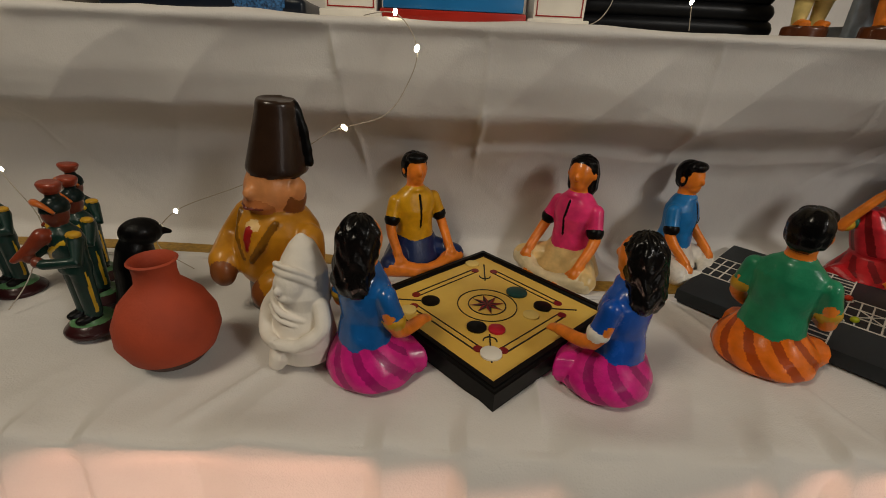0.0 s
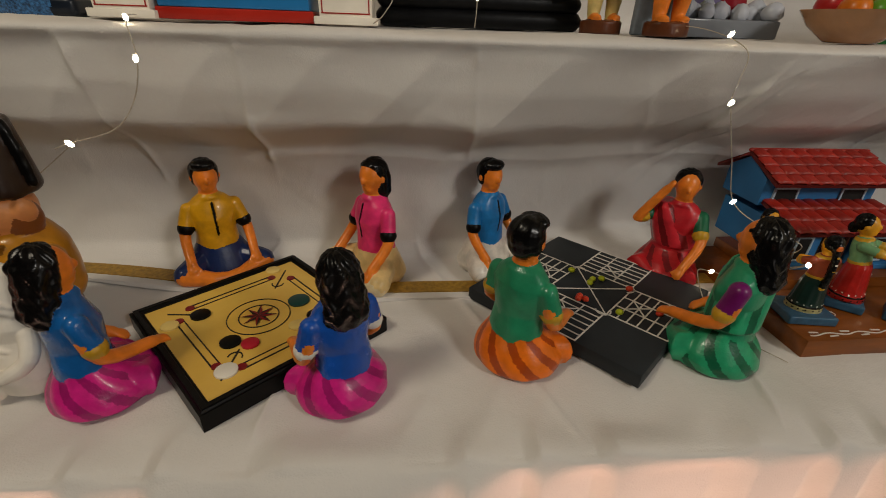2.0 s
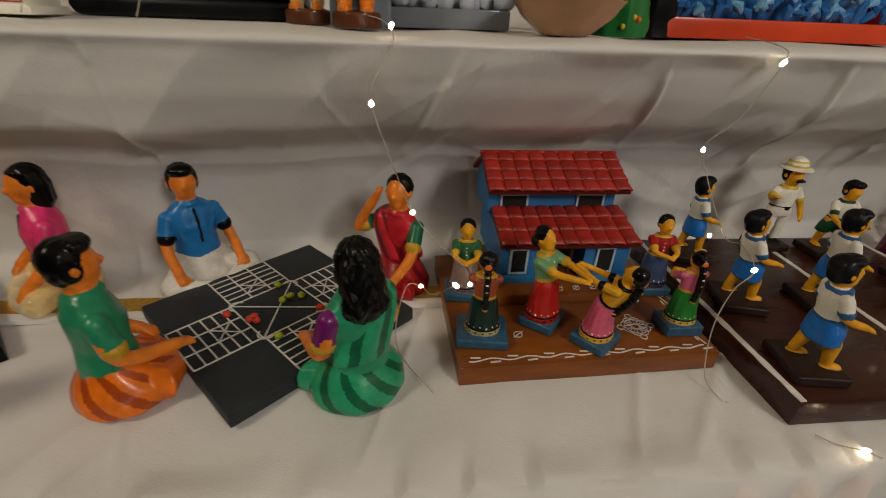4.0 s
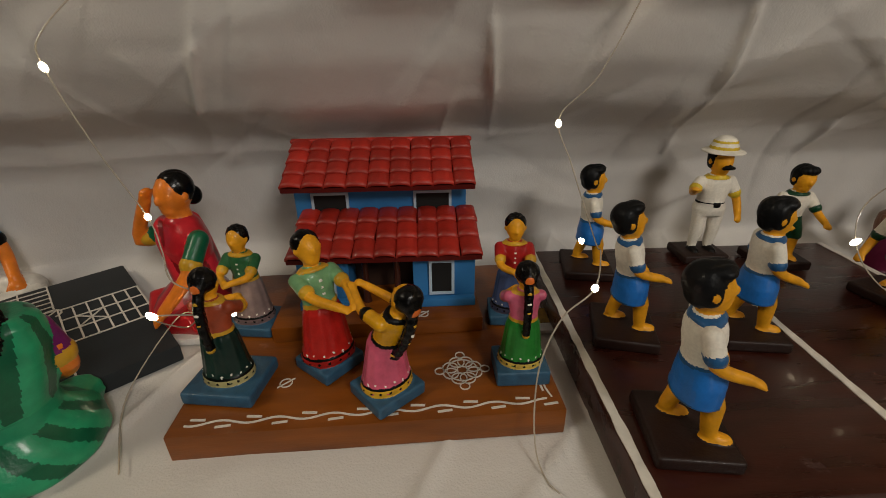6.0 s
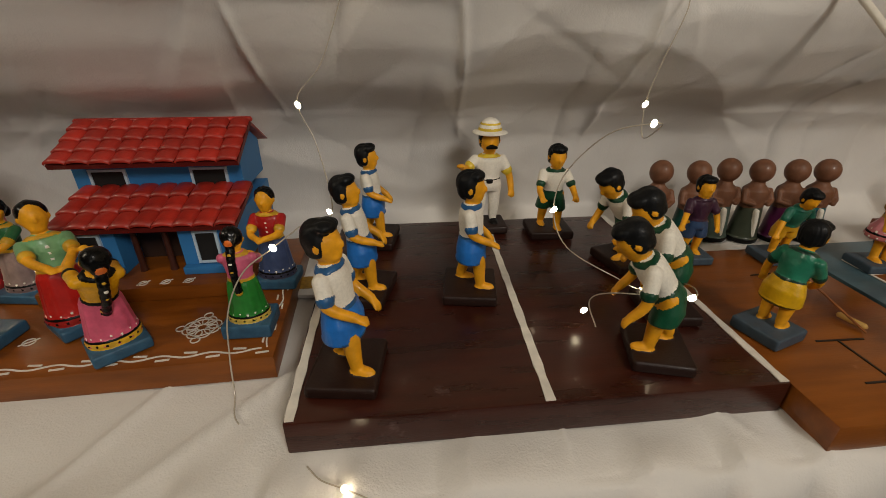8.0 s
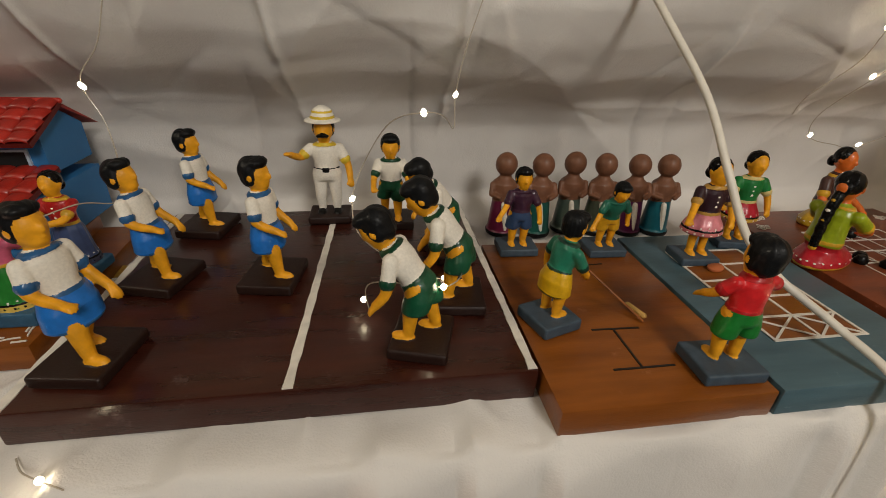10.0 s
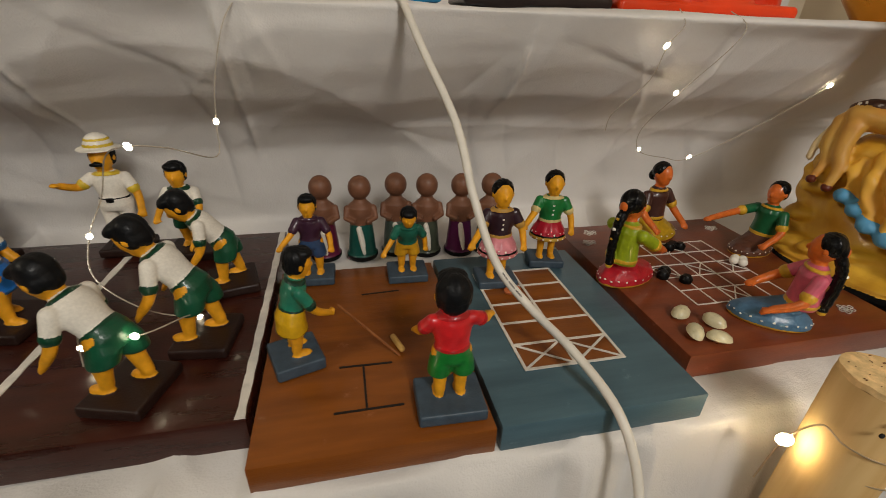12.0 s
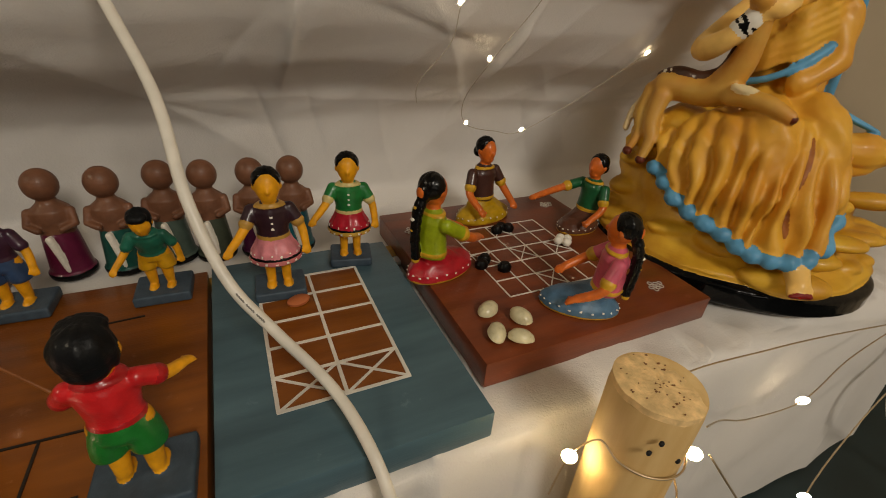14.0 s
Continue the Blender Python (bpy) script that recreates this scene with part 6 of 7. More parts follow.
# cloak down the back with its blue edge
f.loft([(0.03, 0.09, 0.38, 0.1, 0.045), (0.035, 0.09, 0.55, 0.085, 0.045), (0.03, 0.085, 0.72, 0.075, 0.045), (-0.0, 0.06, 0.86, 0.08, 0.055), (-0.05, 0.05, 0.98, 0.06, 0.055)], SAFF, 9, 0.07, 0.2, None, 72)
f.tube(smooth_path([(0.135, 0.07, 0.45), (0.122, 0.065, 0.56), (0.11, 0.06, 0.7), (0.07, 0.04, 0.88)], 6), 0.013, SKYP)
# arm about the fawn, with bangles
f.tube(smooth_path([(-0.13, 0.01, 0.74), (-0.2, -0.04, 0.67), (-0.242, -0.09, 0.622), (-0.205, -0.125, 0.648), (-0.165, -0.135, 0.695), (-0.14, -0.14, 0.715)], 4), [0.036, 0.036, 0.035, 0.035, 0.034, 0.034, 0.034, 0.034, 0.033, 0.032, 0.031, 0.03, 0.028, 0.026, 0.024, 0.022, 0.021, 0.02, 0.02, 0.019, 0.018], CREAM_S)
f.ball((-0.125, -0.145, 0.725), (0.036, 0.02, 0.024), CREAM_S)
for k in range(4):
    f.tube([(-0.115, -0.15, 0.712 + 0.009 * k), (-0.08, -0.145, 0.735 + 0.01 * k)], [0.008, 0.006], CREAM_S, n=8)
for k in range(5):
    q = Vector((-0.186, -0.131, 0.672)) + Vector((0.0048, -0.0012, 0.0058)) * k
    f.tube([q, q + Vector((0.003, -0.0008, 0.0035))], [0.0272, 0.0272], WHITE if k % 2 == 0 else BLACK)
f.tube([(0.05, 0.0, 0.73), (0.07, -0.03, 0.62), (0.0, -0.08, 0.56)], [0.044, 0.04, 0.034], SAFF)
# trailing drape and scarf on the far side
f.tube(smooth_path([(0.1, 0.02, 0.4), (0.2, 0.04, 0.39), (0.3, 0.05, 0.395), (0.345, 0.05, 0.4)], 5), [0.07 - 0.0026 * i for i in range(16)], SAFF)
f.tube(smooth_path([(0.12, 0.03, 0.33), (0.2, 0.04, 0.33), (0.28, 0.05, 0.36)], 5), [0.05 - 0.002 * i for i in range(11)], SAFF)
f.tube(smooth_path([(0.13, 0.07, 0.5), (0.2, 0.06, 0.475), (0.27, 0.05, 0.45)], 5), [0.03 - 0.0018 * i for i in range(11)], SKYP, flat=0.5)
# fawn lying across the lap
f.tube(smooth_path([(-0.32, -0.02, 0.505), (-0.28, -0.04, 0.517), (-0.21, -0.075, 0.512), (-0.15, -0.1, 0.535)], 4), [0.028, 0.037, 0.041, 0.042, 0.041, 0.039, 0.037, 0.036, 0.037, 0.039, 0.041, 0.041, 0.04], FAWN, n=16)
f.tube(smooth_path([(-0.165, -0.09, 0.54), (-0.145, -0.11, 0.6), (-0.14, -0.12, 0.66), (-0.145, -0.13, 0.72)], 4), [0.043, 0.041, 0.038, 0.036, 0.034, 0.032, 0.03, 0.029, 0.028, 0.027, 0.026, 0.025, 0.024], FAWN, n=16)
f.tube([(-0.15, -0.135, 0.735), (-0.175, -0.165, 0.745)], [0.032, 0.02], FAWN)
f.tube(smooth_path([(-0.325, -0.025, 0.54), (-0.28, -0.045, 0.556), (-0.22, -0.07, 0.552), (-0.175, -0.08, 0.58), (-0.165, -0.09, 0.65)], 4), [0.01, 0.013, 0.015, 0.016, 0.017, 0.017, 0.017, 0.016, 0.016, 0.016, 0.016, 0.016, 0.016, 0.015, 0.013, 0.011, 0.009], BROWN_S)
for k in range(8):
    f.ball((-0.315 + 0.016 * k, -0.042 - 0.006 * k, 0.557 + 0.004 * math.sin(k * 2)), (0.0058, 0.0058, 0.005), WHITE, 8, 5)
for pts, r0 in ((((-0.33, -0.02, 0.5), (-0.345, -0.05, 0.43), (-0.34, -0.07, 0.38), (-0.358, -0.09, 0.325)), 0.026), (((-0.305, -0.06, 0.49), (-0.315, -0.08, 0.42), (-0.305, -0.1, 0.37), (-0.318, -0.12, 0.312)), 0.028), (((-0.15, -0.13, 0.52), (-0.08, -0.185, 0.52), (-0.02, -0.215, 0.495)), 0.027)):
    f.tube(smooth_path(pts, 4), [r0 - 0.0013 * i for i in range(13)][:4 * (len(pts) - 1) + 1], FAWN)
    f.ball(pts[-1], (0.016, 0.018, 0.014), paint(96, 40, 24), 10, 6)
f.tube(smooth_path([(-0.345, -0.01, 0.48), (-0.372, -0.03, 0.43), (-0.378, -0.04, 0.38)], 4), 0.011, paint(220, 196, 150))
f.tube(smooth_path([(-0.15, -0.15, 0.545), (-0.115, -0.165, 0.538), (-0.085, -0.17, 0.53)], 4), [0.012, 0.016, 0.018, 0.019, 0.019, 0.018, 0.015, 0.011, 0.006], paint(226, 206, 160), flat=0.7)


def strata(c):
    """Rough ledges of the modelled rock."""
    return np.sin(c[:, 2] * 60 + 3 * np.sin(c[:, 0] * 9 + 1) + 2.5 * np.sin(c[:, 1] * 11)) * 0.6 + 0.5 * np.sin(c[:, 0] * 31 + 2 * np.sin(c[:, 2] * 27)) * np.sin(c[:, 1] * 29)


f.done("draped_statue", "saffron-draped seated statue with spotted fawn on a glossy black plinth", "statue", 2.338, 0.81, 0.001, -46, H, "", 0.0058, ((OCHRE, 0.0065, strata), (SAFF, 0.0034, lambda c: np.sin(c[:, 0] * 75 + c[:, 2] * 38 + 3 * np.sin(c[:, 1] * 22 + c[:, 2] * 9)))), 1)

# round wooden post bound with a string of lights
POSTW = material("pale_wood", lin(226, 194, 138), 0.6, spec=0.3, scale=9, stretch=(8, 8, 0.7), second=lin(204, 164, 104), bump=0.25)
CORK = material("cut_end_grain", lin(224, 190, 136), 0.85, spec=0.2, vary=0.25, scale=160, bump=1.0, fine=400)
PIT = material("pit_brown", lin(120, 80, 44), 0.9)
post = thing("wooden_post", 2.046, 0.651, 0.07, 0, "pale round wooden post with a rough cut top", "post")
axis = Vector((0.014, 0.004, -0.35))
bm = bmesh.new()
tube(bm, [(0, 0, 0), axis * 0.02, axis * 0.5, axis], [0.0232, 0.0238, 0.0245, 0.025], n=40, ends=False)
part("shaft", bm, POSTW, post)
bm = bmesh.new()
rng = random.Random(2)
rows = []
for k in range(7):
    r = 0.0234 * k / 6
    rows.append([bm.verts.new((r * math.cos(a), r * math.sin(a), 0.0022 - 0.0012 * (k == 6) + rng.uniform(-0.0006, 0.0006) - 0.1 * r * math.cos(a))) for a in (2 * math.pi * i / 30 for i in range(30))])
for r0, r1 in zip(rows[1:], rows[2:]):
    for i in range(30):
        bm.faces.new((r0[i], r1[i], r1[(i + 1) % 30], r0[(i + 1) % 30]))
c = bm.verts.new((0, 0, 0.002))
for i in range(30):
    bm.faces.new((c, rows[1][i], rows[1][(i + 1) % 30]))
for v_ in rows[0]:
    bm.verts.remove(v_)
low = [bm.verts.new((v_.co.x, v_.co.y, v_.co.z - 0.004)) for v_ in rows[6]]
for i in range(30):
    bm.faces.new((rows[6][i], low[i], low[(i + 1) % 30], rows[6][(i + 1) % 30]))
part("cut_end", bm, CORK, post, "pitted cut end")
rng = random.Random(9)
for k in range(46):
    bm = bmesh.new()
    a, r = rng.uniform(0, 6.28), 0.021 * math.sqrt(rng.random())
    x, y, q = r * math.cos(a), r * math.sin(a), rng.uniform(0.0003, 0.0008)
    ball(bm, (x, y, 0.0021 - 0.1 * x), (q * 1.5, q, 0.0004), u=7, v=4)
    part("pit", bm, PIT, post)
# Nail holes are near-black beads, their inner shade given as colour.
for dx, dz in ((-0.015, -0.02), (0.004, -0.03), (-0.012, -0.012)):
    bm = bmesh.new()
    ball(bm, (dx - 0.004, -math.sqrt(0.024 ** 2 - dx * dx), dz), (0.0016, 0.0012, 0.0016), u=8, v=6)
    part("nail_hole", bm, DARK, post)

# white cable hanging down over the step
bm = bmesh.new()
cab = smooth_path([(1.79, 0.985, 0.3), (1.803, 0.9304, 0.262), (1.813, 0.8911, 0.228), (1.8326, 0.8483, 0.178), (1.8399, 0.8119, 0.13), (1.8529, 0.7888, 0.088), (1.8732, 0.7675, 0.062), (1.897, 0.733, 0.042), (1.909, 0.694, 0.026), (1.9139, 0.6685, -0.005), (1.9154, 0.6541, -0.05), (1.917, 0.6398, -0.13), (1.9, 0.635, -0.27)], 8)
tube(bm, cab, 0.0033, n=14, flat=0.85)
tagged(finish("white_cable", bm, material("white_pvc", lin(214, 208, 196), 0.4, vary=0.06, scale=90)), "flat white plastic power cable hanging down over the shelf", "cable")
bm = bmesh.new()
for k in range(14):
    if k % 5 < 4:
        p = cab[42 + k // 3].lerp(cab[43 + k // 3], (k % 3) / 3)
        box(bm, -0.0004, 0.0004, -0.0002, 0.0002, -0.0009, 0.0009, m=Matrix.Translation(p + Vector((-0.001, -0.0019, 0.0026))) @ pose(0, 0, 0, -40, 0, 30))
part("printed_bars", bm, paint(120, 116, 110, 0.6), bpy.data.objects["white_cable"], "grey printed marks", False)


# ---- strings of lights ----
def light_string(wire, bulbs, label, r=0.0005, mat=CLEAR_WIRE, big=False, size=0.0021):
    ob = thing("light_string", 0, 0, 0, 0, label, "string lights", "strings of lights")
    b = bmesh.new()
    tube(b, smooth_path(wire, 7), r, n=6)
    part("wire", b, mat, ob)
    for p in bulbs:
        b = bmesh.new()
        ball(b, (0, 0, 0), (size, size, size * 1.7), u=10, v=8)
        q = part("bulb", b, BULB_BIG if big else BULB, ob, "lit warm-white bulb")
        q.matrix_local = pose(*p, 35, 20 * math.sin(p[0] * 90), 40 * math.sin(p[0] * 50))


WARM = "thin clear wire string of lit warm-white lights over the sheet"
light_string([(0.2, 1.0, 0.27), (0.14, 0.935, 0.255), (0.1, 0.92, 0.18), (0.115, 0.915, 0.112), (0.17, 0.88, 0.07), (0.17, 0.85, 0.03), (0.16, 0.83, 0.006)], [(0.136, 0.925, 0.25), (0.115, 0.915, 0.112)], WARM)
light_string([(0.45, 1.05, 0.266), (0.499, 0.935, 0.2635), (0.521, 0.895, 0.236), (0.512, 0.892, 0.205), (0.494, 0.885, 0.182), (0.461, 0.876, 0.172), (0.45, 0.874, 0.168)], [(0.499, 0.935, 0.2645), (0.521, 0.893, 0.236), (0.461, 0.876, 0.172)], WARM)
light_string([(0.452, 0.9, 0.17), (0.36, 0.92, 0.11), (0.274, 0.92, 0.073), (0.24, 0.93, 0.03), (0.28, 0.92, 0.006)], [(0.274, 0.92, 0.073)], WARM)
light_string([(0.70, 1.03, 0.2655), (0.712, 1.02, 0.275), (0.725, 1.03, 0.30), (0.73, 1.03, 0.36)], [(0.728, 1.03, 0.295)], WARM)
light_string([(0.808, 1.02, 0.2655), (0.811, 1.035, 0.294), (0.806, 1.04, 0.34), (0.8, 1.04, 0.4)], [(0.811, 1.035, 0.294)], WARM)
light_string([(1.0, 1.02, 0.275), (1.04, 0.98, 0.272), (1.052, 0.925, 0.256), (1.036, 0.9, 0.23), (1.033, 0.897, 0.212), (1.05, 0.894, 0.16), (1.067, 0.894, 0.116), (1.085, 0.87, 0.1), (1.105, 0.84, 0.094), (1.118, 0.86, 0.07), (1.121, 0.868, 0.052), (1.1, 0.82, 0.083), (1.085, 0.87, 0.04), (1.076, 0.9, 0.03), (1.06, 0.9, 0.028), (1.05, 0.84, 0.006), (1.08, 0.78, 0.004)], [(1.05, 0.95, 0.268), (1.033, 0.897, 0.212), (1.067, 0.894, 0.116), (1.121, 0.868, 0.052), (1.1, 0.82, 0.083), (1.076, 0.9, 0.03)], WARM)
light_string([(1.42, 1.0, 0.268), (1.41, 0.935, 0.262), (1.402, 0.918, 0.25), (1.38, 0.92, 0.2), (1.357, 0.925, 0.172), (1.368, 0.92, 0.14), (1.378, 0.9, 0.105), (1.38, 0.88, 0.09), (1.37, 0.85, 0.1), (1.352, 0.81, 0.098), (1.333, 0.802, 0.085), (1.321, 0.795, 0.06), (1.318, 0.788, 0.03), (1.319, 0.779, 0.006), (1.322, 0.765, 0.001), (1.327, 0.757, 0.001)], [(1.402, 0.918, 0.25), (1.357, 0.925, 0.168), (1.376, 0.9, 0.085), (1.352, 0.81, 0.098)], WARM)
light_string([(1.375, 0.722, 0.001), (1.384, 0.712, 0.002), (1.398, 0.704, 0.004), (1.41, 0.7, 0.0)], [(1.398, 0.704, 0.004)], WARM)
light_string([(1.68, 0.95, 0.262), (1.668, 0.92, 0.24), (1.655, 0.918, 0.2), (1.649, 0.92, 0.166), (1.647, 0.91, 0.14), (1.63, 0.86, 0.16), (1.613, 0.842, 0.166), (1.59, 0.86, 0.155), (1.57, 0.88, 0.12), (1.559, 0.868, 0.093), (1.565, 0.845, 0.07), (1.6, 0.825, 0.052), (1.631, 0.835, 0.033), (1.638, 0.8, 0.06), (1.619, 0.766, 0.071), (1.58, 0.79, 0.062), (1.568, 0.8, 0.05), (1.571, 0.79, 0.034)], [(1.649, 0.92, 0.166), (1.613, 0.842, 0.166), (1.559, 0.868, 0.093), (1.631, 0.835, 0.034), (1.619, 0.766, 0.071), (1.566, 0.802, 0.04)], WARM)
light_string([(2.08, 0.95, 0.264), (2.068, 0.922, 0.25), (2.052, 0.918, 0.232), (2.05, 0.93, 0.2), (2.03, 0.95, 0.165), (2.033, 0.962, 0.144)], [(2.051, 0.918, 0.232)], WARM)
light_string([(2.14, 0.95, 0.264), (2.135, 0.92, 0.245), (2.11, 0.95, 0.19), (2.1, 0.99, 0.14), (2.11, 1.0, 0.11), (2.15, 1.0, 0.1), (2.187, 1.0, 0.098), (2.25, 0.98, 0.14), (2.32, 0.965, 0.19)], [(2.105, 0.955, 0.185), (2.11, 1.0, 0.112), (2.187, 1.0, 0.1), (2.32, 0.962, 0.193)], WARM)
turns = [(2.046 + 0.0005 * k + 0.0252 * math.cos(radians(170 + 30 * k)), 0.651 + 0.0252 * math.sin(radians(170 + 30 * k)), 0.034 - 0.0019 * k) for k in range(17)]
light_string([(2.012, 0.668, -0.03), (2.014, 0.664, 0.012), *turns, (2.09, 0.672, 0.028), (2.2, 0.668, 0.03), (2.36, 0.66, 0.012), (2.5, 0.66, -0.02)], [(2.014, 0.664, 0.012), (2.079, 0.635, 0.018)], "copper wire string of bright warm lights wound round the post", 0.0006, SILVERY, True, 0.004)
light_string([(2.09, 0.64, 0.03), (2.16, 0.66, -0.02), (2.22, 0.665, -0.052), (2.296, 0.662, -0.059), (2.35, 0.665, -0.03), (2.42, 0.665, -0.01)], [(2.296, 0.662, -0.059)], WARM, 0.0006, SILVERY, False, 0.0035)
light_string([(2.09, 0.632, 0.015), (2.12, 0.61, -0.03), (2.17, 0.58, -0.1), (2.284, 0.62, -0.132), (2.4, 0.64, -0.08), (2.46, 0.64, -0.05)], [(2.284, 0.62, -0.134)], WARM, 0.0007, SILVERY, False, 0.0035)
bm = bmesh.new()
tube(bm, smooth_path([(2.62, 0.7, -0.05), (2.52, 0.655, -0.06), (2.45, 0.645, -0.09), (2.47, 0.62, -0.15), (2.56, 0.6, -0.2), (2.6, 0.55, -0.28)], 7), 0.003, n=10)
tagged(finish("white_cable", bm, bpy.data.materials["white_pvc"]), "round white power lead sagging below the shelf", "cable")

# ---- upper shelf ----
UZ = 0.263


def white_pillar(x):
    p = thing("white_pillar", x, 1.068, UZ, 0, "small white painted pedestal with thin red border lines", "pedestal", "white pedestals")
    b = bmesh.new()
    box(b, -0.034, 0.034, -0.03, 0.03, 0, 0.008, 0.0015)
    part("foot", b, WHITE, p)
    b = bmesh.new()
    vs = box(b, -0.03, 0.03, -0.026, 0.026, 0.008, 0.075)
    for v_ in vs:
        if v_.co.z < 0.02:
            v_.co.x *= 0.93
    part("shaft", b, WHITE, p, smooth=False)
    b = bmesh.new()
    box(b, -0.036, 0.036, -0.031, 0.031, 0.075, 0.1, 0.002)
    for k in range(7):
        ball(b, (-0.03 + 0.01 * k, -0.027, 0.101), (0.005, 0.005, 0.005), u=8, v=6)
    part("crown", b, WHITE, p)
    RED = paint(150, 40, 36)
    for a in ((-0.026, 0.026, 0.0105, 0.0118), (-0.028, 0.028, 0.0715, 0.073), (-0.0255, -0.0243, 0.0118, 0.0715), (0.0243, 0.0255, 0.0118, 0.0715), (-0.034, 0.034, 0.077, 0.0786)):
        b = bmesh.new()
        y = -0.0266 if a[2] < 0.075 else -0.0316
        box(b, a[0], a[1], y, y + 0.0012, a[2], a[3])
        part("border_line", b, RED, p, "", False)
    b = bmesh.new()
    for s in ((-0.004, 0.034, 0.0, 0.046), (0.0, 0.046, 0.004, 0.034), (-0.004, 0.034, 0.004, 0.034)):
        tube(b, [(s[0], -0.0266, s[1]), (s[2], -0.0266, s[3])], 0.0007, n=6)
    part("motif", b, RED, p)


white_pillar(0.44)
white_pillar(0.67)
shrine = thing("shrine_model", 0.553, 1.085, UZ, 0, "painted shrine model with a blue and red base and gilded niches", "model")
for n_, z0, z1, w, c in (("base_slab", 0, 0.012, 0.082, paint(168, 38, 26)), ("base_band", 0.012, 0.031, 0.078, paint(30, 112, 172))):
    bm = bmesh.new()
    box(bm, -w, w, -0.04, 0.05, z0, z1, 0.002)
    part(n_, bm, c, shrine)
bm = bmesh.new()
box(bm, -0.072, 0.072, 0.0, 0.05, 0.031, 0.13)
part("back_wall", bm, paint(120, 30, 60), shrine, smooth=False)
for i in range(7):
    bm = bmesh.new()
    x = -0.066 + 0.022 * i
    loft(bm, [(x, -0.018, 0.031, 0.009, 0.012), (x, -0.018, 0.04, 0.007, 0.01), (x, -0.018, 0.08, 0.0075, 0.01), (x, -0.018, 0.12, 0.009, 0.012)], n=14)
    part("column", bm, (GOLD, paint(190, 40, 110), GOLD)[i % 3], shrine)
for x in (-0.035, 0.035):
    bm = bmesh.new()
    loft(bm, [(x, -0.022, 0.031, 0.018, 0.012), (x, -0.022, 0.045, 0.022, 0.014), (x, -0.022, 0.065, 0.016, 0.012), (x, -0.022, 0.085, 0.008, 0.008)], fold=6, amp=0.1, n=30)
    part("gilded_mound", bm, paint(196, 120, 44), shrine)

# pile of black padded rolls
pile = thing("black_padded_rolls", 0.826, 1.11, UZ, 0, "pile of glossy black ribbed padding", "padding")
ROLL = material("black_vinyl", lin(9, 10, 13), 0.4, spec=0.18, vary=0.4, scale=40, bump=0.6, fine=90)
for i in range(7):
    bm = bmesh.new()
    tube(bm, smooth_path([(-0.118 + 0.002 * (i % 2), 0, 0.011 + 0.0185 * i), (0, -0.003, 0.0112 + 0.0185 * i), (0.12 - 0.003 * (i % 3), 0, 0.011 + 0.0185 * i)], 6), 0.0112, n=14)
    part("roll", bm, ROLL, pile)
bm = bmesh.new()
box(bm, -0.122, 0.122, 0.008, 0.06, 0, 0.135, 0.006)
part("backing", bm, ROLL, pile)


def legs_figure(name, label, x, y, robe, legs, back=None, shorts=None):
    f = Figure()
    f.loft([(0, 0, 0, 0.17, 0.15), (0, 0, 0.09, 0.17, 0.15), (0, 0, 0.1, 0.16, 0.14)], paint(86, 44, 20))
    for s in (-1, 1):
        f.tube([(s * 0.07, 0.0, 0.5), (s * 0.08, 0.01, 0.3), (s * 0.075, 0, 0.13)], [0.09, 0.07, 0.05], legs)
        f.ball((s * 0.08, 0.06, 0.12), (0.045, 0.09, 0.03), SKIN, 12, 6)
    f.loft([(0, 0, 0.3, 0.19, 0.14), (0, 0, 0.35, 0.2, 0.15), (0, 0, 0.55, 0.18, 0.13), (0, 0, 0.8, 0.17, 0.12)], robe, 7, 0.05, 0.3)
    if back:
        f.box(-0.24, 0.2, -0.2, -0.12, 0.0, 0.9, back, 0.02)
    f.loft([(0.12, 0, 0.45, 0.09, 0.1), (0.14, 0.05, 0.62, 0.1, 0.1), (0.12, 0.0, 0.8, 0.07, 0.08)], shorts or robe)
    f.done(name, label, "figurine", x, y, UZ, 180, 0.14)


legs_figure("robed_figurine", "painted figurine in a yellow robe on a brown foot", 0.962, 1.06, paint(206, 170, 60), paint(212, 190, 120))
legs_figure("slab_figurine", "painted figurine in yellow shorts before a grey slab", 1.016, 1.012, paint(206, 160, 30), SKIN, paint(112, 122, 132, 0.6), paint(24, 120, 60))

rocks = thing("rock_diorama", 1.112, 1.09, UZ, 0, "painted diorama of silver-white rocks and draped forms on grey slab", "model")
bm = bmesh.new()
box(bm, -0.07, 0.066, -0.04, 0.06, 0, 0.02, 0.003)
part("slab", bm, paint(110, 114, 120, 0.5), rocks)
rng = random.Random(11)
for k in range(16):
    bm = bmesh.new()
    x, y, r = -0.062 + 0.0082 * k, rng.uniform(-0.03, 0.0), rng.uniform(0.008, 0.013)
    ball(bm, (x, y, 0.02 + r * 0.7), (r, r * 0.9, r * rng.uniform(0.8, 1.3)), u=10, v=7)
    for v_ in bm.verts:
        v_.co += Vector((rng.uniform(-1, 1), rng.uniform(-1, 1), rng.uniform(-1, 1))) * 0.001
    part("rock", bm, paint(176, 180, 190, 0.35), rocks)
for x, c in ((-0.035, paint(170, 170, 40)), (0.035, paint(150, 30, 44)), (0.0, paint(120, 110, 150))):
    bm = bmesh.new()
    loft(bm, [(x, 0.02, 0.02, 0.022, 0.018), (x, 0.02, 0.06, 0.018, 0.015), (x, 0.02, 0.11, 0.014, 0.012)], fold=7, amp=0.08, n=28)
    part("draped_form", bm, c, rocks)

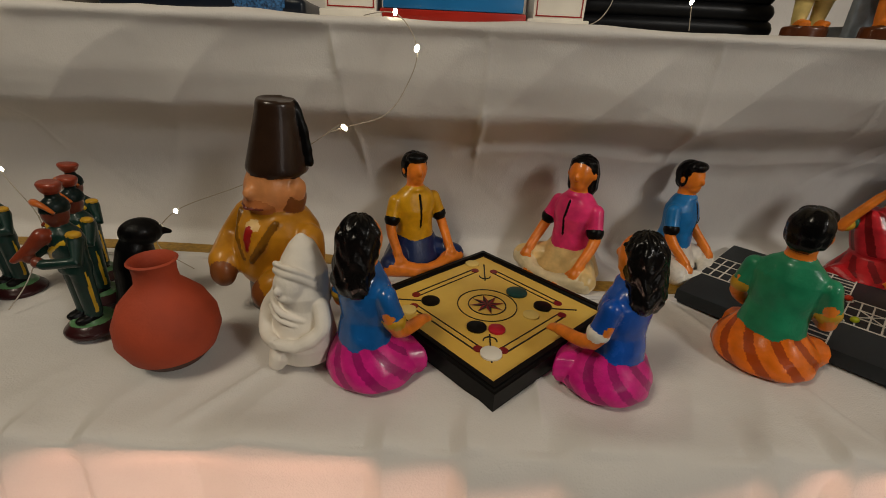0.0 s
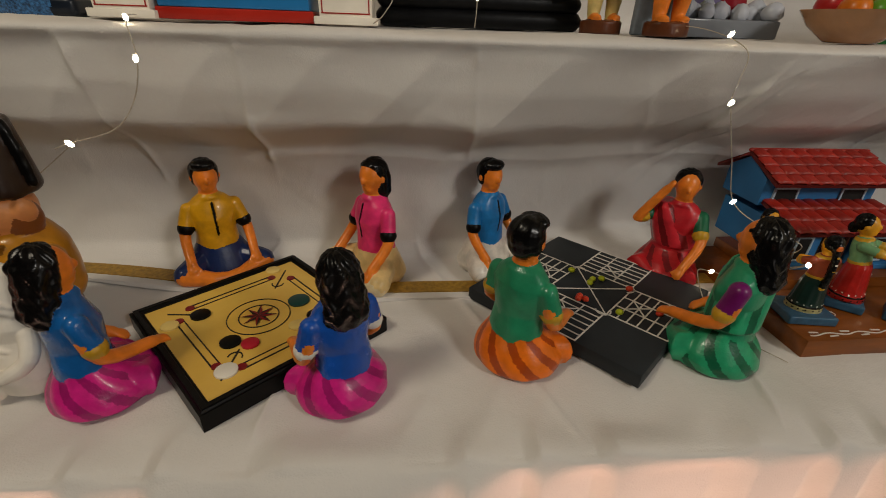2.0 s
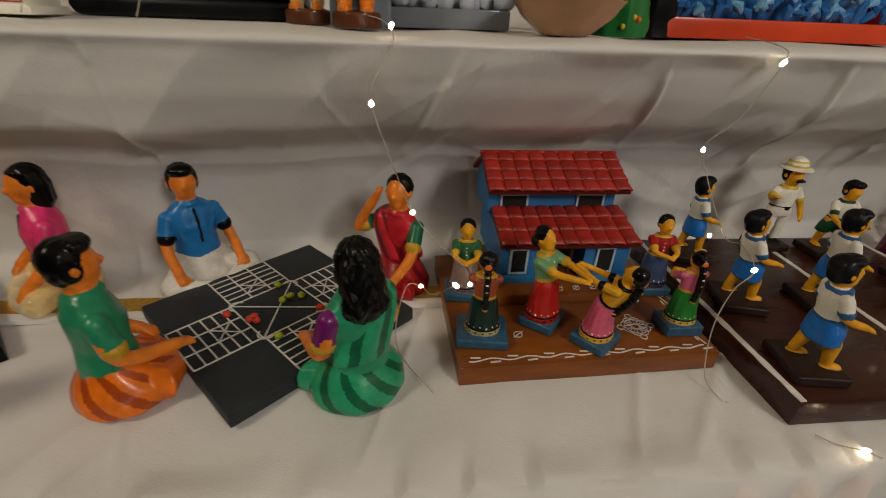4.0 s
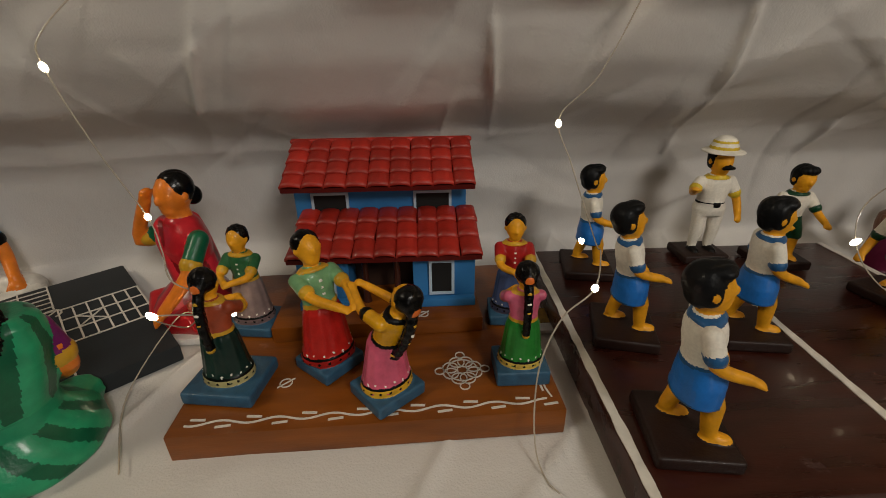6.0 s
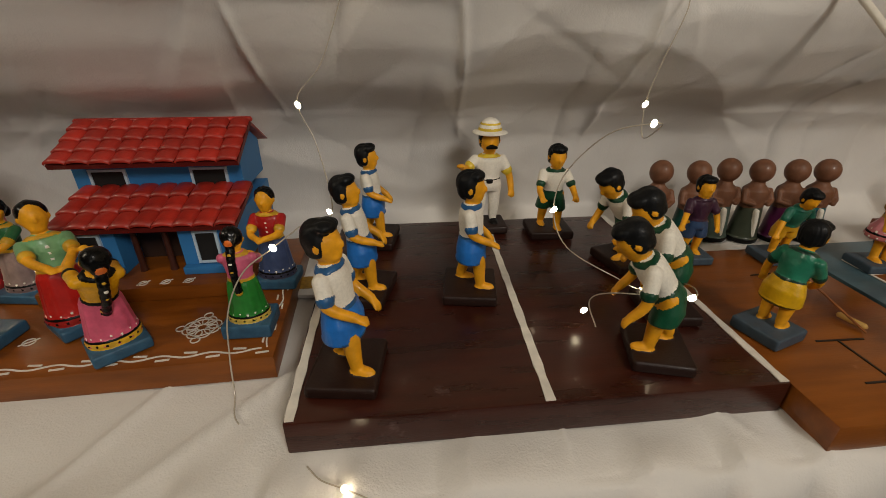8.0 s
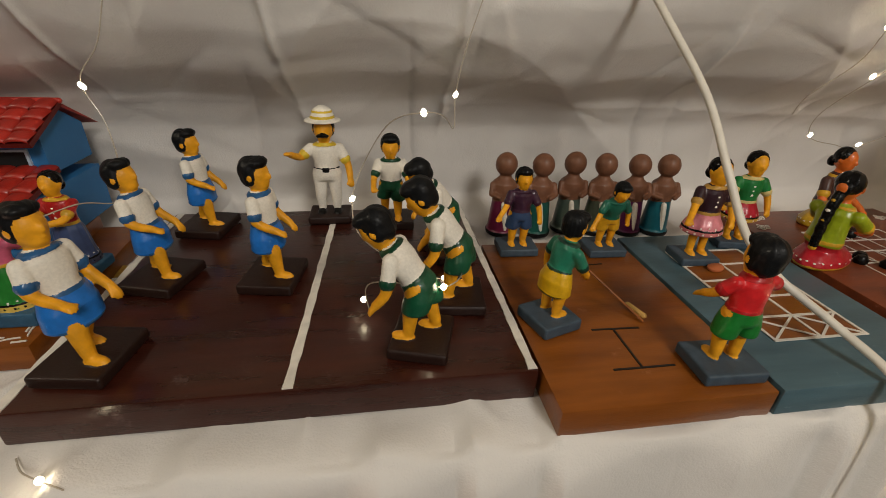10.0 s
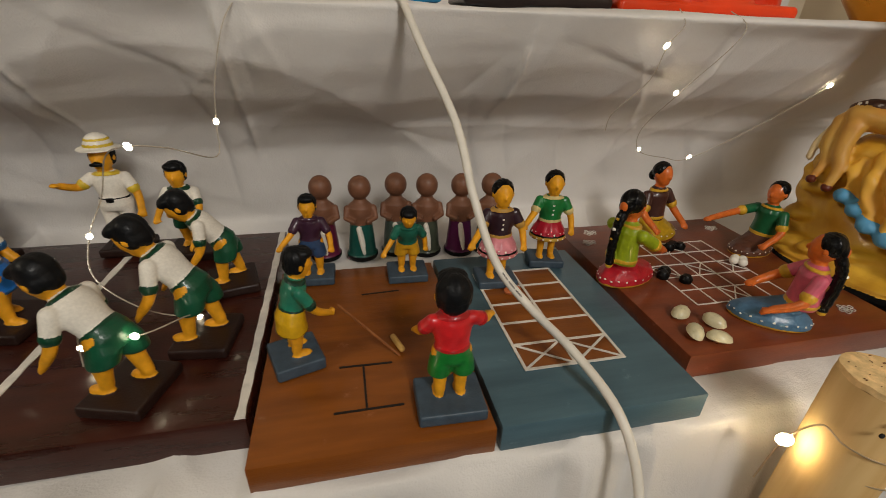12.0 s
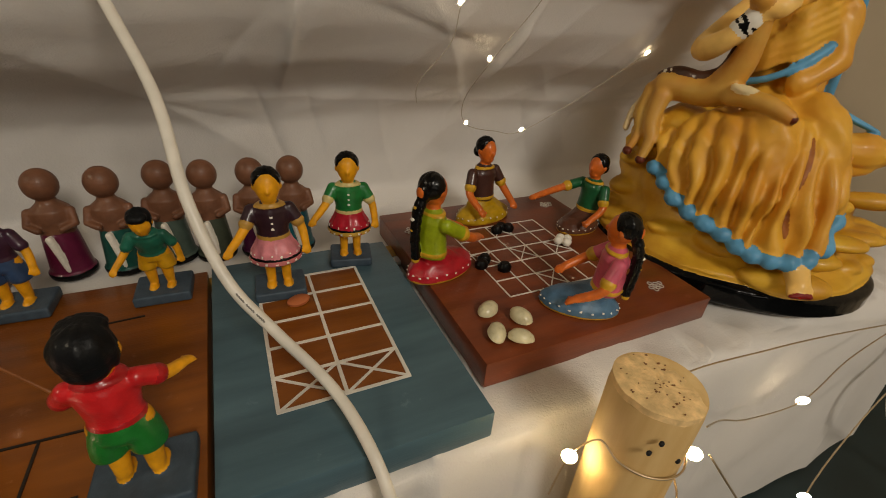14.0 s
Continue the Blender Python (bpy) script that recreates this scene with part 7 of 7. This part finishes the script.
# fruit bowl
bm = bmesh.new()
BX, BY = 1.222, 0.998
rings = [(0.022, 0.0), (0.026, 0.002), (0.044, 0.016), (0.054, 0.03), (0.0555, 0.0315), (0.053, 0.0305), (0.042, 0.017), (0.02, 0.006)]
loft(bm, [(0, 0, z, r, r) for r, z in rings], n=40, fold=9, amp=0.02)
ob = tagged(finish("fruit_bowl", bm, material("amber_plastic", lin(178, 128, 84), 0.2, coat=0.6, vary=0.15)), "shallow amber plastic bowl heaped with fruit", "bowl")
ob.matrix_world = pose(BX, BY, UZ)
for x, y, z, r, c, nm in ((-0.028, -0.02, 0.03, 0.015, paint(206, 110, 20), "orange"), (-0.008, -0.03, 0.03, 0.012, paint(90, 150, 40), "lime"), (0.015, -0.02, 0.033, 0.018, paint(190, 60, 40), "apple"), (0.036, -0.01, 0.032, 0.013, paint(206, 130, 90), "peach"), (0.004, 0.0, 0.048, 0.014, paint(176, 186, 50), "pear"), (-0.02, 0.015, 0.035, 0.018, paint(180, 40, 40), "apple"), (0.02, 0.02, 0.035, 0.018, paint(200, 160, 40), "mango")):
    bm = bmesh.new()
    ball(bm, (0, 0, 0), (r, r, r * 1.08), u=18, v=12)
    ob = tagged(finish(nm, bm, c), "glossy toy %s heaped in the bowl" % nm, "fruit", "fruit in the bowl")
    ob.matrix_world = pose(BX + x, BY + y, UZ + z)

bm = bmesh.new()
LEAF = paint(20, 104, 44)
loft(bm, [(0, 0, 0, 0.03, 0.028), (0, 0, 0.01, 0.031, 0.029), (0, 0, 0.05, 0.023, 0.022), (0, 0, 0.12, 0.008, 0.008)], n=48, fold=8, amp=0.08, twist=0.6)
rng = random.Random(5)
for k in range(40):
    a, z = rng.uniform(0, 6.28), rng.uniform(0.005, 0.09)
    r = 0.031 - 0.2 * z
    ball(bm, (r * math.cos(a), r * math.sin(a), z), 0.0028, 1 if k % 2 else 2, 8, 5)
ob = tagged(finish("green_skirted_figurine", bm, [LEAF, paint(206, 90, 30), paint(200, 180, 60)]), "glossy green cone-shaped figurine dotted with orange and yellow", "figurine")
ob.matrix_world = pose(1.292, 1.03, UZ)
bm = bmesh.new()
loft(bm, [(0, 0, 0, 0.024, 0.022), (0, 0, 0.015, 0.022, 0.02), (0, 0, 0.02, 0.025, 0.022), (0, 0, 0.04, 0.021, 0.02), (0, 0, 0.045, 0.024, 0.02), (0, 0, 0.13, 0.02, 0.018)], n=30, fold=6, amp=0.05)
ob = tagged(finish("black_figurine", bm, BLACK), "glossy black robed figurine", "figurine")
ob.matrix_world = pose(1.343, 1.055, UZ)

wavep = thing("blue_wave_model", 1.495, 1.085, UZ, 0, "model of blue curling waves on an orange-red base slab", "model")
bm = bmesh.new()
box(bm, -0.145, 0.145, -0.05, 0.06, 0, 0.021, 0.003)
part("base_slab", bm, paint(196, 58, 18), wavep)
bm = bmesh.new()
rng = random.Random(3)
for k in range(230):
    x, z = rng.uniform(-0.138, 0.138), rng.uniform(0.024, 0.11)
    y = -0.042 + 0.45 * (z - 0.02) + rng.uniform(-0.004, 0.004)
    a = rng.uniform(0, 3.14)
    d = Vector((math.cos(a), 0.2, math.sin(a))) * rng.uniform(0.005, 0.009)
    p = Vector((x, y, z))
    tube(bm, [p - d, p + Vector((0, -0.004, 0.002)), p + d], [0.0025, 0.0048, 0.002], 1 if k % 3 == 0 else 0, n=7)
box(bm, -0.14, 0.14, 0.0, 0.05, 0.02, 0.12, 0.004)
part("wave_relief", bm, [paint(40, 104, 168, 0.25), paint(120, 176, 214, 0.25)], wavep)


def lump(name, label, x, w, h, c, seed, y=1.1, d=0.045, category="figurine"):
    rng = random.Random(seed)
    f = Figure()
    for k in range(10):
        f.ball((rng.uniform(-w * 0.7, w * 0.7), rng.uniform(-d * 0.5, d * 0.3), rng.uniform(0.1, 0.45) * h), (w * rng.uniform(0.28, 0.48), d * rng.uniform(0.5, 0.7), h * rng.uniform(0.28, 0.45)), c[k % 2], 14, 10)
    f.box(-w, w, -d, d, 0, h * 0.14, c[0], 0.003)
    f.done(name, label, category, x, y, UZ, 0, 1.0, "", 0.0028, ((c[0], 0.0012, creased), (c[1], 0.0012, strata)))


GLIT = material("blue_glitter", lin(16, 26, 44), 0.3, vary=0.6, scale=400, second=lin(70, 130, 190), bump=0.8, fine=300)
lump("dark_blue_figurine", "dark figurine base flecked with blue glitter", 0.27, 0.115, 0.12, [paint(16, 24, 36), GLIT], 1)
lump("grey_figurine", "dull grey carved figurine base", 0.06, 0.08, 0.11, [paint(90, 84, 78, 0.6), paint(60, 58, 56, 0.6)], 2)
lump("clear_blue_ornament", "glossy blue ornament on the upper shelf", 1.79, 0.07, 0.06, [paint(30, 130, 180, 0.15), paint(70, 150, 190, 0.15)], 3, 1.07)
lump("dark_figurine", "dark brown and black figurine on the upper shelf", 1.98, 0.09, 0.1, [paint(30, 18, 16), paint(60, 28, 22)], 4)
lump("orange_figurine", "bright orange-red figurine base on the upper shelf", 2.21, 0.13, 0.1, [paint(220, 62, 22), paint(206, 50, 24)], 5)
lump("magenta_figurine", "magenta and navy figurine base on the upper shelf", 1.675, 0.03, 0.1, [paint(120, 20, 40), paint(20, 30, 60)], 6)
bm = bmesh.new()
loft(bm, [(0, 0, z, r, r) for r, z in ((0.03, 0), (0.034, 0.006), (0.052, 0.03), (0.055, 0.05), (0.045, 0.075), (0.03, 0.085), (0.036, 0.098), (0.034, 0.1), (0.026, 0.086), (0.04, 0.06), (0.02, 0.02))], n=40)
ob = tagged(finish("brass_pot", bm, material("brass", lin(206, 140, 46), 0.25, 0.9, vary=0.1)), "round polished brass pot on the upper shelf", "pot")
ob.matrix_world = pose(2.46, 1.04, UZ)
